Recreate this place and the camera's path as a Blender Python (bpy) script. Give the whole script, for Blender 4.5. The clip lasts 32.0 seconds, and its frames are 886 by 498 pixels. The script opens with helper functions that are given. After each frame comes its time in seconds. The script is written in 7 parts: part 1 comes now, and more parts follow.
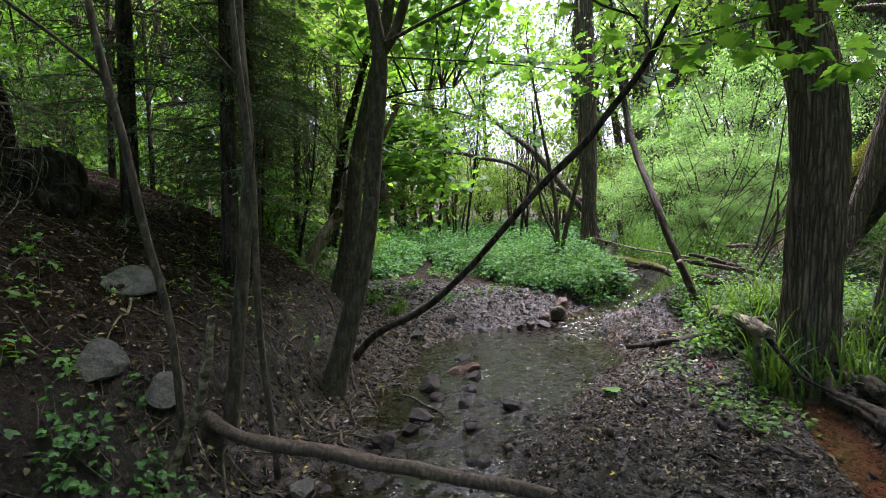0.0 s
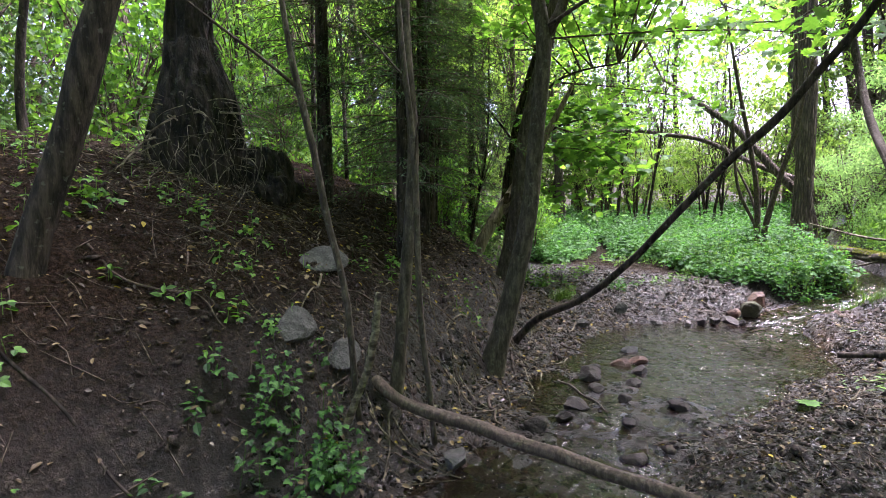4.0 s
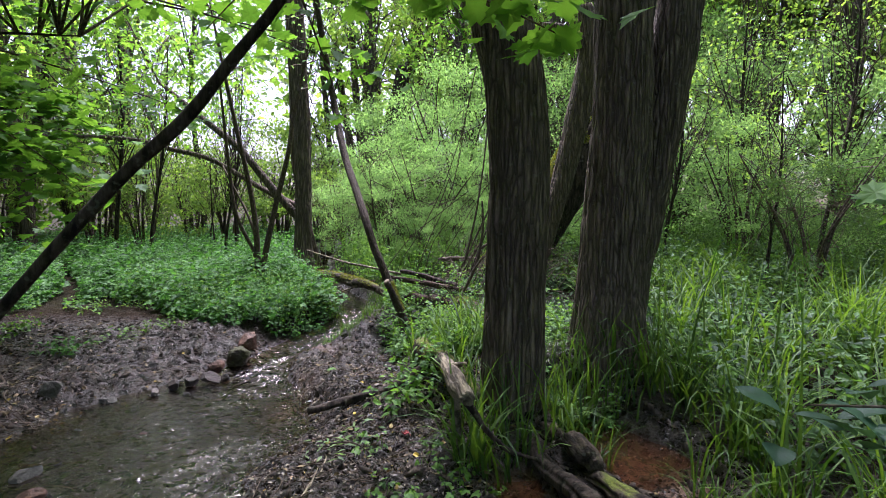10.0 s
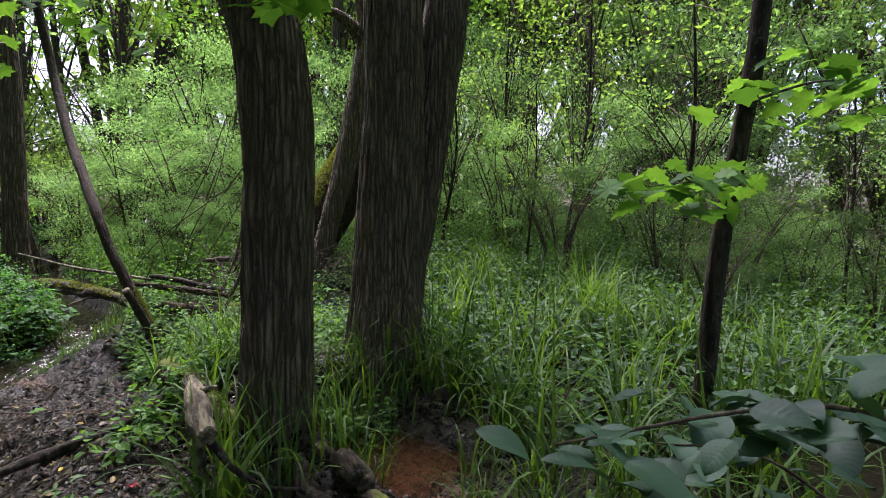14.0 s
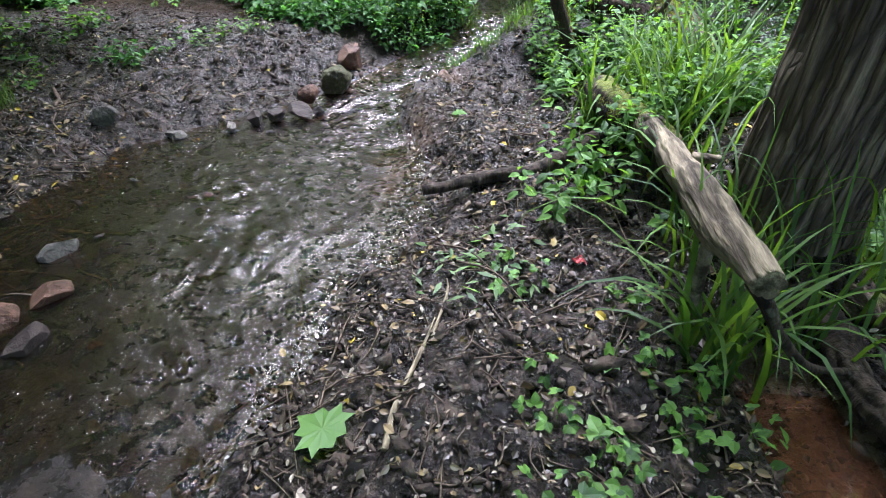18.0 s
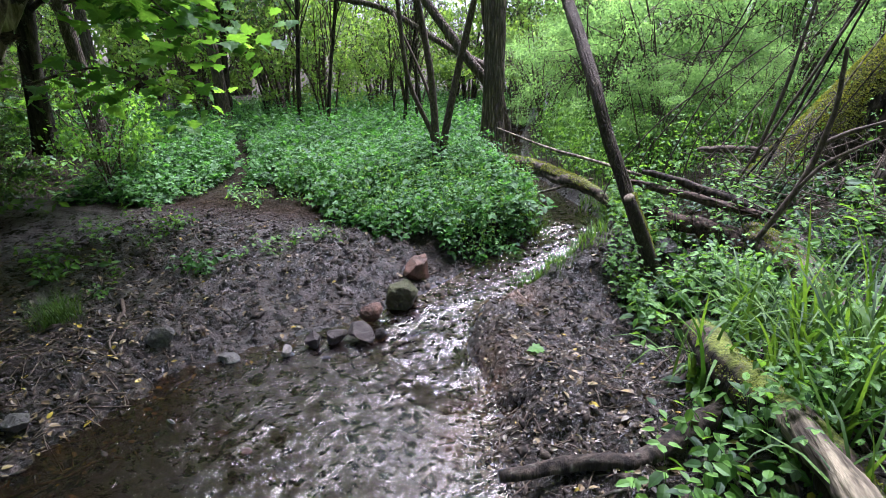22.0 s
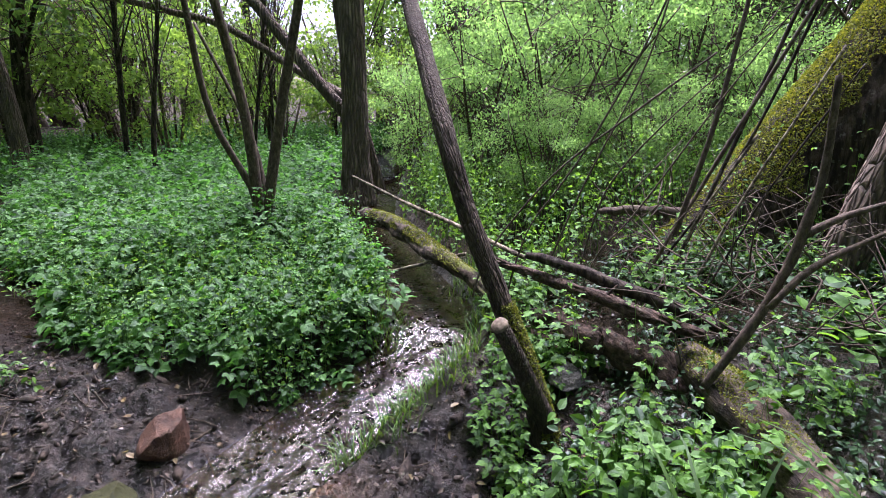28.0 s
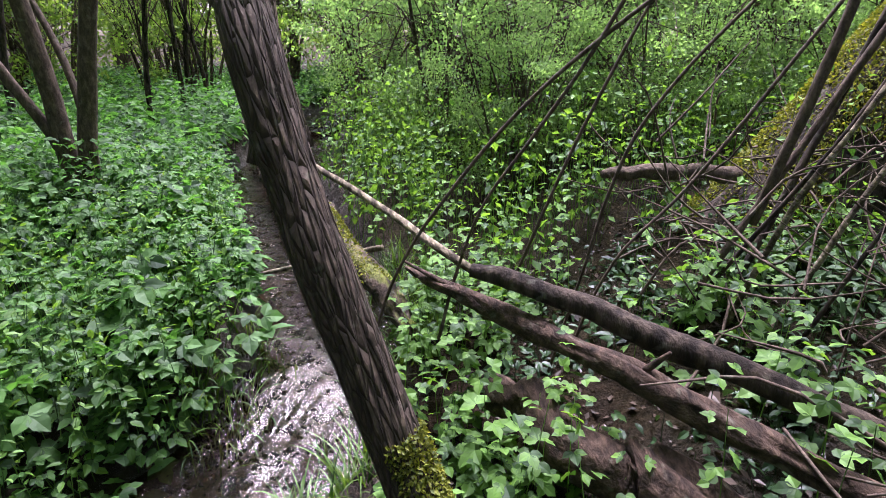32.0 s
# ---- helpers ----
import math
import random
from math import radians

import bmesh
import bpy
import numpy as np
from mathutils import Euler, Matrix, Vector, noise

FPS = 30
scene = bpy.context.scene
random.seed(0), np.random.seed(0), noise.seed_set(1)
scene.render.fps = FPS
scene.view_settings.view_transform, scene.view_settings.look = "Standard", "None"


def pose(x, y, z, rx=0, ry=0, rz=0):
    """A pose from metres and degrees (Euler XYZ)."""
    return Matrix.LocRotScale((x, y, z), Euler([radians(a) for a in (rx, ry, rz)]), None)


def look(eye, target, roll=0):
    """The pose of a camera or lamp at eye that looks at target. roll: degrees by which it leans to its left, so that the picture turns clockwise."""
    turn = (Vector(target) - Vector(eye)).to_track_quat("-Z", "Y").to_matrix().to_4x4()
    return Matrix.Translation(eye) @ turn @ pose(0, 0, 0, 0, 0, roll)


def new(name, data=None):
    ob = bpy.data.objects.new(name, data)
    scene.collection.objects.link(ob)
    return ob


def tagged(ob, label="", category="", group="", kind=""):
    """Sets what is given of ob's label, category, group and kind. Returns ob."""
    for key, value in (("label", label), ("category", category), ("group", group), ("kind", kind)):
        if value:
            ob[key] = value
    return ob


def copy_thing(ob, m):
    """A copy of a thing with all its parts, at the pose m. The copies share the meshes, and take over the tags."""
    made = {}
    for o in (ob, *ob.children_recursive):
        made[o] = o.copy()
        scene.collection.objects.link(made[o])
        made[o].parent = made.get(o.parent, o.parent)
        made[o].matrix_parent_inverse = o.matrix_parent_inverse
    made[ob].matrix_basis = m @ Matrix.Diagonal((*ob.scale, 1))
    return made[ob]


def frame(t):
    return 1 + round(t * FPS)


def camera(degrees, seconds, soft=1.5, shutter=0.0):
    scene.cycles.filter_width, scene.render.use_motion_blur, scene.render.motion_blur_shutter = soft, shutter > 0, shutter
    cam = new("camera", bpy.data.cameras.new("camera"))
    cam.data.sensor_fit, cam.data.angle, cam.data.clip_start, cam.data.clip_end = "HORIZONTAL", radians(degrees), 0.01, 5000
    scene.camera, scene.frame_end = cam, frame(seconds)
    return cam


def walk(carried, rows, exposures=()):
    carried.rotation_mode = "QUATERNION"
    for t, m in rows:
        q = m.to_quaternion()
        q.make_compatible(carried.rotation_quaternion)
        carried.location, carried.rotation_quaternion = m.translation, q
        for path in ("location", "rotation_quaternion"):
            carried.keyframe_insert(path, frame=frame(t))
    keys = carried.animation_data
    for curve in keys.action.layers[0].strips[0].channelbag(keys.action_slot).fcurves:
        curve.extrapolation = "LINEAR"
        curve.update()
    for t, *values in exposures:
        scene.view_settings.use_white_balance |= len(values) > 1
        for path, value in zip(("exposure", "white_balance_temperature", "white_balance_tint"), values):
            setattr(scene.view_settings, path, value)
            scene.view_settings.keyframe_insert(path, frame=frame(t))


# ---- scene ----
cam = camera(82.2, 32.0, 0.8)

# seconds, place, then turn to the left from +y, pitch and roll in degrees
PATH = [
    (0, -0.263, 1.480, 1.478, 25.49, -3.73, -0.32),
    (0.5, -0.304, 1.441, 1.437, 30.21, -3.46, -0.83),
    (1, -0.318, 1.337, 1.393, 32.52, -4.08, -0.24),
    (1.5, -0.369, 1.190, 1.387, 35.19, -4.15, -0.45),
    (2, -0.420, 1.129, 1.348, 41.06, -4.12, -0.73),
    (2.5, -0.433, 1.180, 1.330, 45.11, -4.34, -1.02),
    (4.5, -0.054, 1.572, 1.535, 45.13, -5.84, -0.70),
    (5, -0.088, 1.570, 1.539, 38.76, -4.99, -0.60),
    (5.5, -0.180, 1.569, 1.515, 36.55, -4.56, -0.44),
    (6, -0.184, 1.587, 1.478, 35.17, -4.18, -0.46),
    (6.5, 0.005, 1.705, 1.478, 26.58, -4.59, -0.30),
    (7, 0.059, 1.936, 1.536, 17.43, -4.69, -0.24),
    (7.5, 0.022, 2.150, 1.559, 14.65, -4.08, 0.06),
    (8, 0.033, 2.347, 1.555, 10.07, -3.63, 0.23),
    (8.5, 0.098, 2.527, 1.575, 7.09, -3.39, 0.39),
    (9, 0.136, 2.703, 1.564, 4.16, -3.18, 0.26),
    (9.5, 0.075, 3.025, 1.552, 0.19, -3.28, 0.40),
    (10, 0.042, 3.161, 1.558, -2.71, -3.27, 0.39),
    (10.5, 0.102, 3.251, 1.583, -2.39, -3.25, 0.24),
    (11, 0.108, 3.286, 1.554, -1.56, -3.24, 0.32),
    (11.5, 0.057, 3.383, 1.536, -0.95, -3.49, 0.37),
    (12, 0.037, 3.470, 1.559, -2.21, -3.68, 0.40),
    (12.5, 0.081, 3.453, 1.572, -6.47, -4.02, 0.29),
    (13, 0.153, 3.406, 1.615, -12.28, -4.27, 0.37),
    (13.5, 0.251, 3.431, 1.625, -20.40, -4.18, 0.49),
    (14, 0.287, 3.459, 1.546, -25.70, -3.44, 0.55),
    (14.5, 0.160, 3.612, 1.411, -23.69, -3.94, 1.03),
    (15, 0.061, 3.753, 1.272, -18.24, -8.77, 1.21),
    (15.5, 0.048, 3.758, 1.198, -9.17, -19.09, 1.16),
    (17.5, -0.209, 4.589, 1.321, 7.93, -35.97, 0.32),
    (18, -0.251, 4.775, 1.356, 11.33, -35.80, 0.11),
    (18.5, -0.364, 4.992, 1.446, 12.75, -35.65, 0.08),
    (19, -0.342, 5.180, 1.496, 14.60, -34.04, -0.30),
    (19.5, -0.314, 5.278, 1.527, 16.24, -31.02, -0.42),
    (20, -0.329, 5.279, 1.563, 16.61, -27.56, -0.39),
    (20.5, -0.327, 5.278, 1.578, 16.60, -24.81, -0.34),
    (21, -0.315, 5.319, 1.588, 16.56, -22.57, -0.49),
    (21.5, -0.375, 5.321, 1.594, 16.51, -20.20, -0.26),
    (22, -0.484, 5.294, 1.613, 17.92, -18.28, -0.46),
    (22.5, -0.566, 5.349, 1.604, 23.09, -16.47, -0.66),
    (23, -0.537, 5.418, 1.617, 27.82, -14.78, -1.03),
    (23.5, -0.515, 5.444, 1.634, 29.52, -13.78, -1.14),
    (24, -0.514, 5.455, 1.615, 29.72, -13.17, -1.11),
    (24.5, -0.449, 5.693, 1.601, 29.50, -13.06, -1.21),
    (25, -0.416, 5.861, 1.612, 28.90, -12.78, -0.99),
    (25.5, -0.464, 6.050, 1.606, 26.65, -12.55, -0.78),
    (26, -0.496, 6.171, 1.603, 20.98, -12.13, -0.32),
    (26.5, -0.454, 6.246, 1.585, 16.33, -11.99, -0.06),
    (28.5, -0.287, 7.225, 1.673, 5.87, -15.67, 0.43),
    (29, -0.372, 7.327, 1.653, 4.96, -15.42, 0.54),
    (29.5, -0.330, 7.570, 1.566, 4.88, -15.66, 0.50),
    (30, -0.292, 7.851, 1.511, 4.67, -15.59, 0.67),
    (30.5, -0.345, 8.022, 1.464, 4.73, -15.76, 0.57),
    (31, -0.359, 8.213, 1.472, 4.68, -15.95, 0.67),
    (31.5, -0.284, 8.391, 1.415, 4.65, -17.72, 0.47),
    (32, -0.169, 8.494, 1.422, 4.85, -20.16, 0.34),
]


def aim(x, y, z, turn, pitch, roll):
    return pose(x, y, z, 90 + pitch, 0, turn) @ pose(0, 0, 0, 0, 0, roll)


EXPOSURES = [(0, 2.7, 5800, 32), (2, 3.15, 5800, 36), (5, 3.35, 5800, 36), (7, 2.75, 5700, 32), (9, 2.5, 5750, 31), (12, 2.5, 5700, 32), (14, 2.2, 5900, 31), (15.2, 2.2, 6100, 31), (17.8, 3.1, 5450, 27), (20, 2.85, 5400, 29), (26, 2.8, 5600, 34), (29, 2.66, 5700, 37), (32, 2.7, 5800, 39)]
walk(cam, [(t, aim(*row)) for t, *row in PATH], EXPOSURES)

# ---------- daylight: a bright, thinly overcast sky over the wood ----------
SUN_HEIGHT, SUN_TURN = radians(64), radians(8)
world = bpy.data.worlds.new("sky")
scene.world = world
world.use_nodes = True
wn, wl = world.node_tree.nodes, world.node_tree.links
wn.clear()
sky = wn.new("ShaderNodeTexSky")
sky.sky_type, sky.sun_disc, sky.sun_elevation, sky.sun_rotation = "NISHITA", False, SUN_HEIGHT, SUN_TURN
sky.dust_density, sky.air_density, sky.ozone_density = 6.0, 1.0, 0.6
background = wn.new("ShaderNodeBackground")
background.inputs["Strength"].default_value = 0.075
sky_out = wn.new("ShaderNodeOutputWorld")
wl.new(sky.outputs[0], background.inputs["Color"])
wl.new(background.outputs[0], sky_out.inputs["Surface"])
sun = new("sun", bpy.data.lights.new("sun", "SUN"))
sun.data.energy, sun.data.angle, sun.data.color = 3.6, radians(40), (1.0, 0.97, 0.90)
sun.matrix_basis = look((0, 0, 0), (-math.sin(SUN_TURN) * math.cos(SUN_HEIGHT), -math.cos(SUN_TURN) * math.cos(SUN_HEIGHT), -math.sin(SUN_HEIGHT)))


# ---------- small numeric helpers ----------


def vnoise(p, scale, seed=0):
    """Smooth lattice noise in 0..1 for points (N, 3)."""
    q = np.asarray(p, float) / scale + 137.0 + seed * 17.3
    i = np.floor(q).astype(np.int64)
    f = q - i
    f = f * f * (3 - 2 * f)
    out = np.zeros(len(q))
    for dx in (0, 1):
        for dy in (0, 1):
            for dz in (0, 1):
                a, b, c = i[:, 0] + dx, i[:, 1] + dy, i[:, 2] + dz
                n = (a * 73856093) ^ (b * 19349663) ^ (c * 83492791) ^ (seed * 2654435)
                n = (n ^ (n >> 13)) * 1274126177 & 0x7FFFFFFF
                n = (n ^ (n >> 16)) & 0xFFFF
                w = (f[:, 0] if dx else 1 - f[:, 0]) * (f[:, 1] if dy else 1 - f[:, 1]) * (f[:, 2] if dz else 1 - f[:, 2])
                out += w * n / 65535.0
    return out


def fbm(p, scale, octaves=4, seed=0):
    total, amp, norm = 0, 1.0, 0
    for o in range(octaves):
        total = total + amp * vnoise(p, scale / 2**o, seed + o)
        norm += amp
        amp *= 0.5
    return total / norm


def flat(x, y, k=0.0):
    return np.stack([np.ravel(x), np.ravel(y), np.full(np.size(x), k)], 1)


def step(a, b, x):
    t = np.clip((np.asarray(x, float) - a) / (b - a), 0, 1)
    return t * t * (3 - 2 * t)


def line_dist(x, y, line):
    """Distance to a polyline and the position along it, for arrays of points."""
    line = np.asarray(line, float)
    best, along, run = np.full(np.shape(x), 1e9), np.zeros(np.shape(x)), 0.0
    for a, b in zip(line[:-1], line[1:]):
        d = b[:2] - a[:2]
        n = np.hypot(*d)
        t = np.clip(((x - a[0]) * d[0] + (y - a[1]) * d[1]) / n**2, 0, 1)
        far = np.hypot(x - a[0] - t * d[0], y - a[1] - t * d[1])
        along = np.where(far < best, run + t * n, along)
        best = np.minimum(best, far)
        run += n
    return best, along


def mesh_of(name, verts, faces, smooth=True):
    """A mesh from arrays: verts (N, 3), faces (M, k)."""
    me = bpy.data.meshes.new(name)
    verts, faces = np.asarray(verts, np.float32), np.asarray(faces, np.int32)
    me.vertices.add(len(verts))
    me.vertices.foreach_set("co", verts.ravel())
    m, k = faces.shape
    keep = np.ones((m, k), bool)
    keep[:, -1] = faces[:, -1] != faces[:, -2]
    total = keep.sum(1).astype(np.int32)
    me.loops.add(int(total.sum()))
    me.loops.foreach_set("vertex_index", faces[keep])
    me.polygons.add(m)
    me.polygons.foreach_set("loop_start", np.r_[0, np.cumsum(total)[:-1]].astype(np.int32))
    me.polygons.foreach_set("loop_total", total)
    me.polygons.foreach_set("use_smooth", np.full(m, smooth))
    me.update(calc_edges=True)
    return me


def put(name, data, material, parent=None, label="", category="", group="", kind="", at=None):
    """Links one mesh as an object, alone or under a thing or part."""
    ob = new(name, data)
    if material and not data.materials:
        data.materials.append(material)
    if parent:
        ob.parent = parent
    if at is not None:
        ob.matrix_basis = at
    return tagged(ob, label, category, group, kind)


def thing(name, x, y, z, label, category, group="", kind=""):
    ob = new(name)
    ob.empty_display_size = 0.1
    ob.location = (x, y, z)
    return tagged(ob, label, category, group, kind)


def part(name, data, material, parent, label="", kind=""):
    """A mesh in world coordinates, hung under a thing that is only moved, not turned."""
    ob = put(name, data, material, parent, label, kind=kind)
    base, up = Vector((0, 0, 0)), parent
    while up:
        base += up.location
        up = up.parent
    ob.matrix_basis = Matrix.Translation(-base)
    return ob


def spline(points, n):
    """A smooth line of n points through the given ones (any number of columns)."""
    p = np.asarray(points, float)
    if len(p) < 3:
        return np.stack([np.interp(np.linspace(0, 1, n), np.linspace(0, 1, len(p)), c) for c in p.T], 1)
    seg = np.r_[0, np.cumsum(np.linalg.norm(np.diff(p[:, :3], axis=0), axis=1))]
    u = np.linspace(0, seg[-1], n)
    k = np.clip(np.searchsorted(seg, u, side="right") - 1, 0, len(p) - 2)
    t = ((u - seg[k]) / (seg[k + 1] - seg[k]))[:, None]
    ext = np.vstack([2 * p[0] - p[1], p, 2 * p[-1] - p[-2]])
    a, b, c, d = ext[k], ext[k + 1], ext[k + 2], ext[k + 3]
    return 0.5 * (2 * b + (c - a) * t + (2 * a - 5 * b + 4 * c - d) * t**2 + (3 * b - a - 3 * c + d) * t**3)


def tube(points, n=12, sides=8, rough=0.0, furrow=0.0, grain=0.03, seed=0, flare=0.0, cap=True):
    """Arrays of a limb along points of x, y, z, radius, its surface roughened, with long bark furrows and a flared foot."""
    s = spline(points, n)
    c, r = s[:, :3], np.maximum(s[:, 3], 0.001)
    tang = np.gradient(c, axis=0)
    tang /= np.linalg.norm(tang, axis=1)[:, None] + 1e-9
    ref = np.array([1.0, 0, 0]) if abs(tang[0, 0]) < 0.8 else np.array([0, 1.0, 0])
    u = ref - tang * (tang @ ref)[:, None]
    u /= np.linalg.norm(u, axis=1)[:, None]
    v = np.cross(tang, u)
    ang = np.linspace(0, 2 * np.pi, sides, endpoint=False)
    length = np.r_[0, np.cumsum(np.linalg.norm(np.diff(c, axis=0), axis=1))]
    L, A = np.meshgrid(length, ang, indexing="ij")
    R = np.repeat(r[:, None], sides, 1)
    if furrow:
        q = np.stack([np.cos(A).ravel() * R.ravel() / grain, np.sin(A).ravel() * R.ravel() / grain, L.ravel() / (grain * 10)], 1)
        wob = vnoise(np.stack([np.cos(A).ravel() * 2, np.sin(A).ravel() * 2, L.ravel() / 0.12], 1), 1.0, seed + 9)
        q[:, 0] += wob * 0.6
        ridge = 1 - 2 * np.abs(vnoise(q, 1.0, seed) - 0.5)
        ridge = np.minimum(ridge, 0.8 - 0.5 * np.abs(vnoise(q * 0.6 + 9, 1.0, seed + 3) - 0.5))
        R = R + furrow * (ridge.reshape(R.shape) - 0.6) * 1.6
    if rough:
        q = np.stack([np.cos(A).ravel() * R.ravel(), np.sin(A).ravel() * R.ravel(), L.ravel()], 1)
        R = R * (1 + rough * (fbm(q, max(0.04, float(r.max()) * 1.5), 3, seed + 5).reshape(R.shape) - 0.5) * 2)
    if flare:
        lobes = 1 + 0.35 * np.sin(A * 5 + seed) + 0.2 * np.sin(A * 3 + 2 * seed)
        R = R * (1 + flare * lobes * np.exp(-L / (2.2 * r[0])))
    verts = c[:, None] + R[..., None] * (np.cos(A)[..., None] * u[:, None] + np.sin(A)[..., None] * v[:, None])
    verts = verts.reshape(-1, 3)
    i, j = np.meshgrid(np.arange(n - 1), np.arange(sides), indexing="ij")
    k = (j + 1) % sides
    faces = np.stack([i * sides + j, i * sides + k, (i + 1) * sides + k, (i + 1) * sides + j], -1).reshape(-1, 4)
    if cap:
        a, b = len(verts), len(verts) + 1
        verts = np.vstack([verts, c[0], c[-1]])
        j = np.arange(sides)
        k = (j + 1) % sides
        e = (n - 1) * sides
        faces = np.vstack([faces, np.stack([np.full(sides, a), k, j, j], 1), np.stack([np.full(sides, b), e + j, e + k, e + k], 1)])
    return verts, faces


def join(pieces):
    """Several (verts, quads) as one."""
    vs, fs, n = [], [], 0
    for v, f in pieces:
        vs.append(v)
        fs.append(f + n)
        n += len(v)
    return np.vstack(vs), np.vstack(fs)


# ---------- leaves ----------
# outline as x (along the rib), y (across), z; faces as quads
LEAF_SHAPES = {
    "diamond": (np.array([[0, 0, 0], [0.45, 0.32, 0.06], [1, 0, -0.08], [0.45, -0.32, 0.06]], float), np.array([[0, 1, 2, 3]])),
    "oval": (np.array([[0, 0, 0], [0.22, 0.24, 0.05], [0.6, 0.25, 0.04], [1, 0, -0.14], [0.6, -0.25, 0.04], [0.22, -0.24, 0.05], [0.4, 0, -0.02]], float),
             np.array([[0, 1, 2, 6], [6, 2, 3, 3], [6, 3, 4, 4], [0, 6, 4, 5]])),
    "slim": (np.array([[0, 0, 0], [0.4, 0.1, 0.02], [1, 0, -0.1], [0.4, -0.1, 0.02]], float), np.array([[0, 1, 2, 3]])),
}


MAPLE_OUTLINE = [(0, 0), (-0.08, 0.16), (0.1, 0.30), (0.05, 0.52), (0.26, 0.40), (0.42, 0.56), (0.50, 0.30), (0.68, 0.34), (0.72, 0.16), (1.0, 0)]
_half = np.array(MAPLE_OUTLINE)
_ring = np.vstack([_half, (_half * (1, -1))[-2:0:-1]])
LEAF_SHAPES["maple"] = (np.vstack([[0.35, 0, -0.03], np.column_stack([_ring, 0.05 * np.abs(_ring[:, 1]) - 0.12 * (_ring[:, 0] - 0.3) ** 2])]),
                        np.array([[0, 1 + i, 1 + (i + 1) % len(_ring), 1 + (i + 1) % len(_ring)] for i in range(len(_ring))]))


# three leaflets on one stalk
_oval, _faces = LEAF_SHAPES["oval"]
_turned = []
for _angle, _size, _shift in ((0.0, 0.62, 0.36), (1.25, 0.52, 0.32), (-1.25, 0.52, 0.32)):
    _c, _s = np.cos(_angle), np.sin(_angle)
    _turned.append(np.column_stack([_shift + _size * 1.0 * (_oval[:, 0] * _c - 1.35 * _oval[:, 1] * _s), _size * (_oval[:, 0] * _s + 1.35 * _oval[:, 1] * _c), _size * _oval[:, 2]]))
LEAF_SHAPES["trio"] = (np.vstack(_turned), np.vstack([_faces + 7 * k for k in range(3)]))


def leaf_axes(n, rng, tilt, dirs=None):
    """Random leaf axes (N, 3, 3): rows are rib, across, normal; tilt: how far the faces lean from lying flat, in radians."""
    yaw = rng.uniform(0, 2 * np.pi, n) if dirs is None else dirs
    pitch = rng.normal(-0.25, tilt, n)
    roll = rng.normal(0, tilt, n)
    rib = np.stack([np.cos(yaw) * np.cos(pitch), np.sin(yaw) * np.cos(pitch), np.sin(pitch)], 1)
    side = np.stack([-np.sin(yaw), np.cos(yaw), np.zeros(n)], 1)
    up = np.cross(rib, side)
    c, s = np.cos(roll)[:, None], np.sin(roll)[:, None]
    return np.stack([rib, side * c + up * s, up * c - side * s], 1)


def leaf_arrays(places, sizes, rng, shape="diamond", tilt=0.5, dirs=None):
    t, f = LEAF_SHAPES[shape]
    n = len(places)
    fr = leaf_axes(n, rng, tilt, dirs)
    v = np.asarray(places)[:, None] + np.asarray(sizes)[:, None, None] * np.einsum("kc,ncd->nkd", t, fr)
    faces = f[None] + (np.arange(n) * len(t))[:, None, None]
    return v.reshape(-1, 3), faces.reshape(-1, f.shape[1])


# ---------- materials ----------
def nodes_of(name):
    m = bpy.data.materials.new(name)
    m.use_nodes = True
    nt = m.node_tree
    nt.nodes.clear()
    return m, nt.nodes, nt.links, nt.nodes.new("ShaderNodeOutputMaterial")


def noise_node(n, l, scale, detail=4.0, rough=0.55, stretch=None, coords="Object"):
    """A noise texture on the given coordinates, stretched where wanted."""
    tc = n.new("ShaderNodeTexCoord")
    tex = n.new("ShaderNodeTexNoise")
    tex.inputs["Scale"].default_value, tex.inputs["Detail"].default_value, tex.inputs["Roughness"].default_value = scale, detail, rough
    if stretch:
        mp = n.new("ShaderNodeMapping")
        mp.inputs["Scale"].default_value = stretch
        l.new(tc.outputs[coords], mp.inputs["Vector"])
        l.new(mp.outputs[0], tex.inputs["Vector"])
    else:
        l.new(tc.outputs[coords], tex.inputs["Vector"])
    return tex


def ramp(n, l, source, stops):
    r = n.new("ShaderNodeValToRGB")
    el = r.color_ramp.elements
    el[0].position, el[0].color = stops[0][0], (*stops[0][1], 1)
    el[1].position, el[1].color = stops[-1][0], (*stops[-1][1], 1)
    for at, col in stops[1:-1]:
        e = el.new(at)
        e.color = (*col, 1)
    l.new(source, r.inputs[0])
    return r.outputs[0]


def mix(n, l, fac, a, b, blend="MIX"):
    m = n.new("ShaderNodeMix")
    m.data_type, m.blend_type = "RGBA", blend
    for socket, value in ((m.inputs[0], fac), (m.inputs[6], a), (m.inputs[7], b)):
        if isinstance(value, (int, float)):
            socket.default_value = value
        elif isinstance(value, tuple):
            socket.default_value = (*value, 1)
        else:
            l.new(value, socket)
    return m.outputs[2]


def bump(n, l, height, strength, distance, under=None):
    b = n.new("ShaderNodeBump")
    b.inputs["Strength"].default_value, b.inputs["Distance"].default_value = strength, distance
    l.new(height, b.inputs["Height"])
    if under:
        l.new(under, b.inputs["Normal"])
    return b.outputs[0]


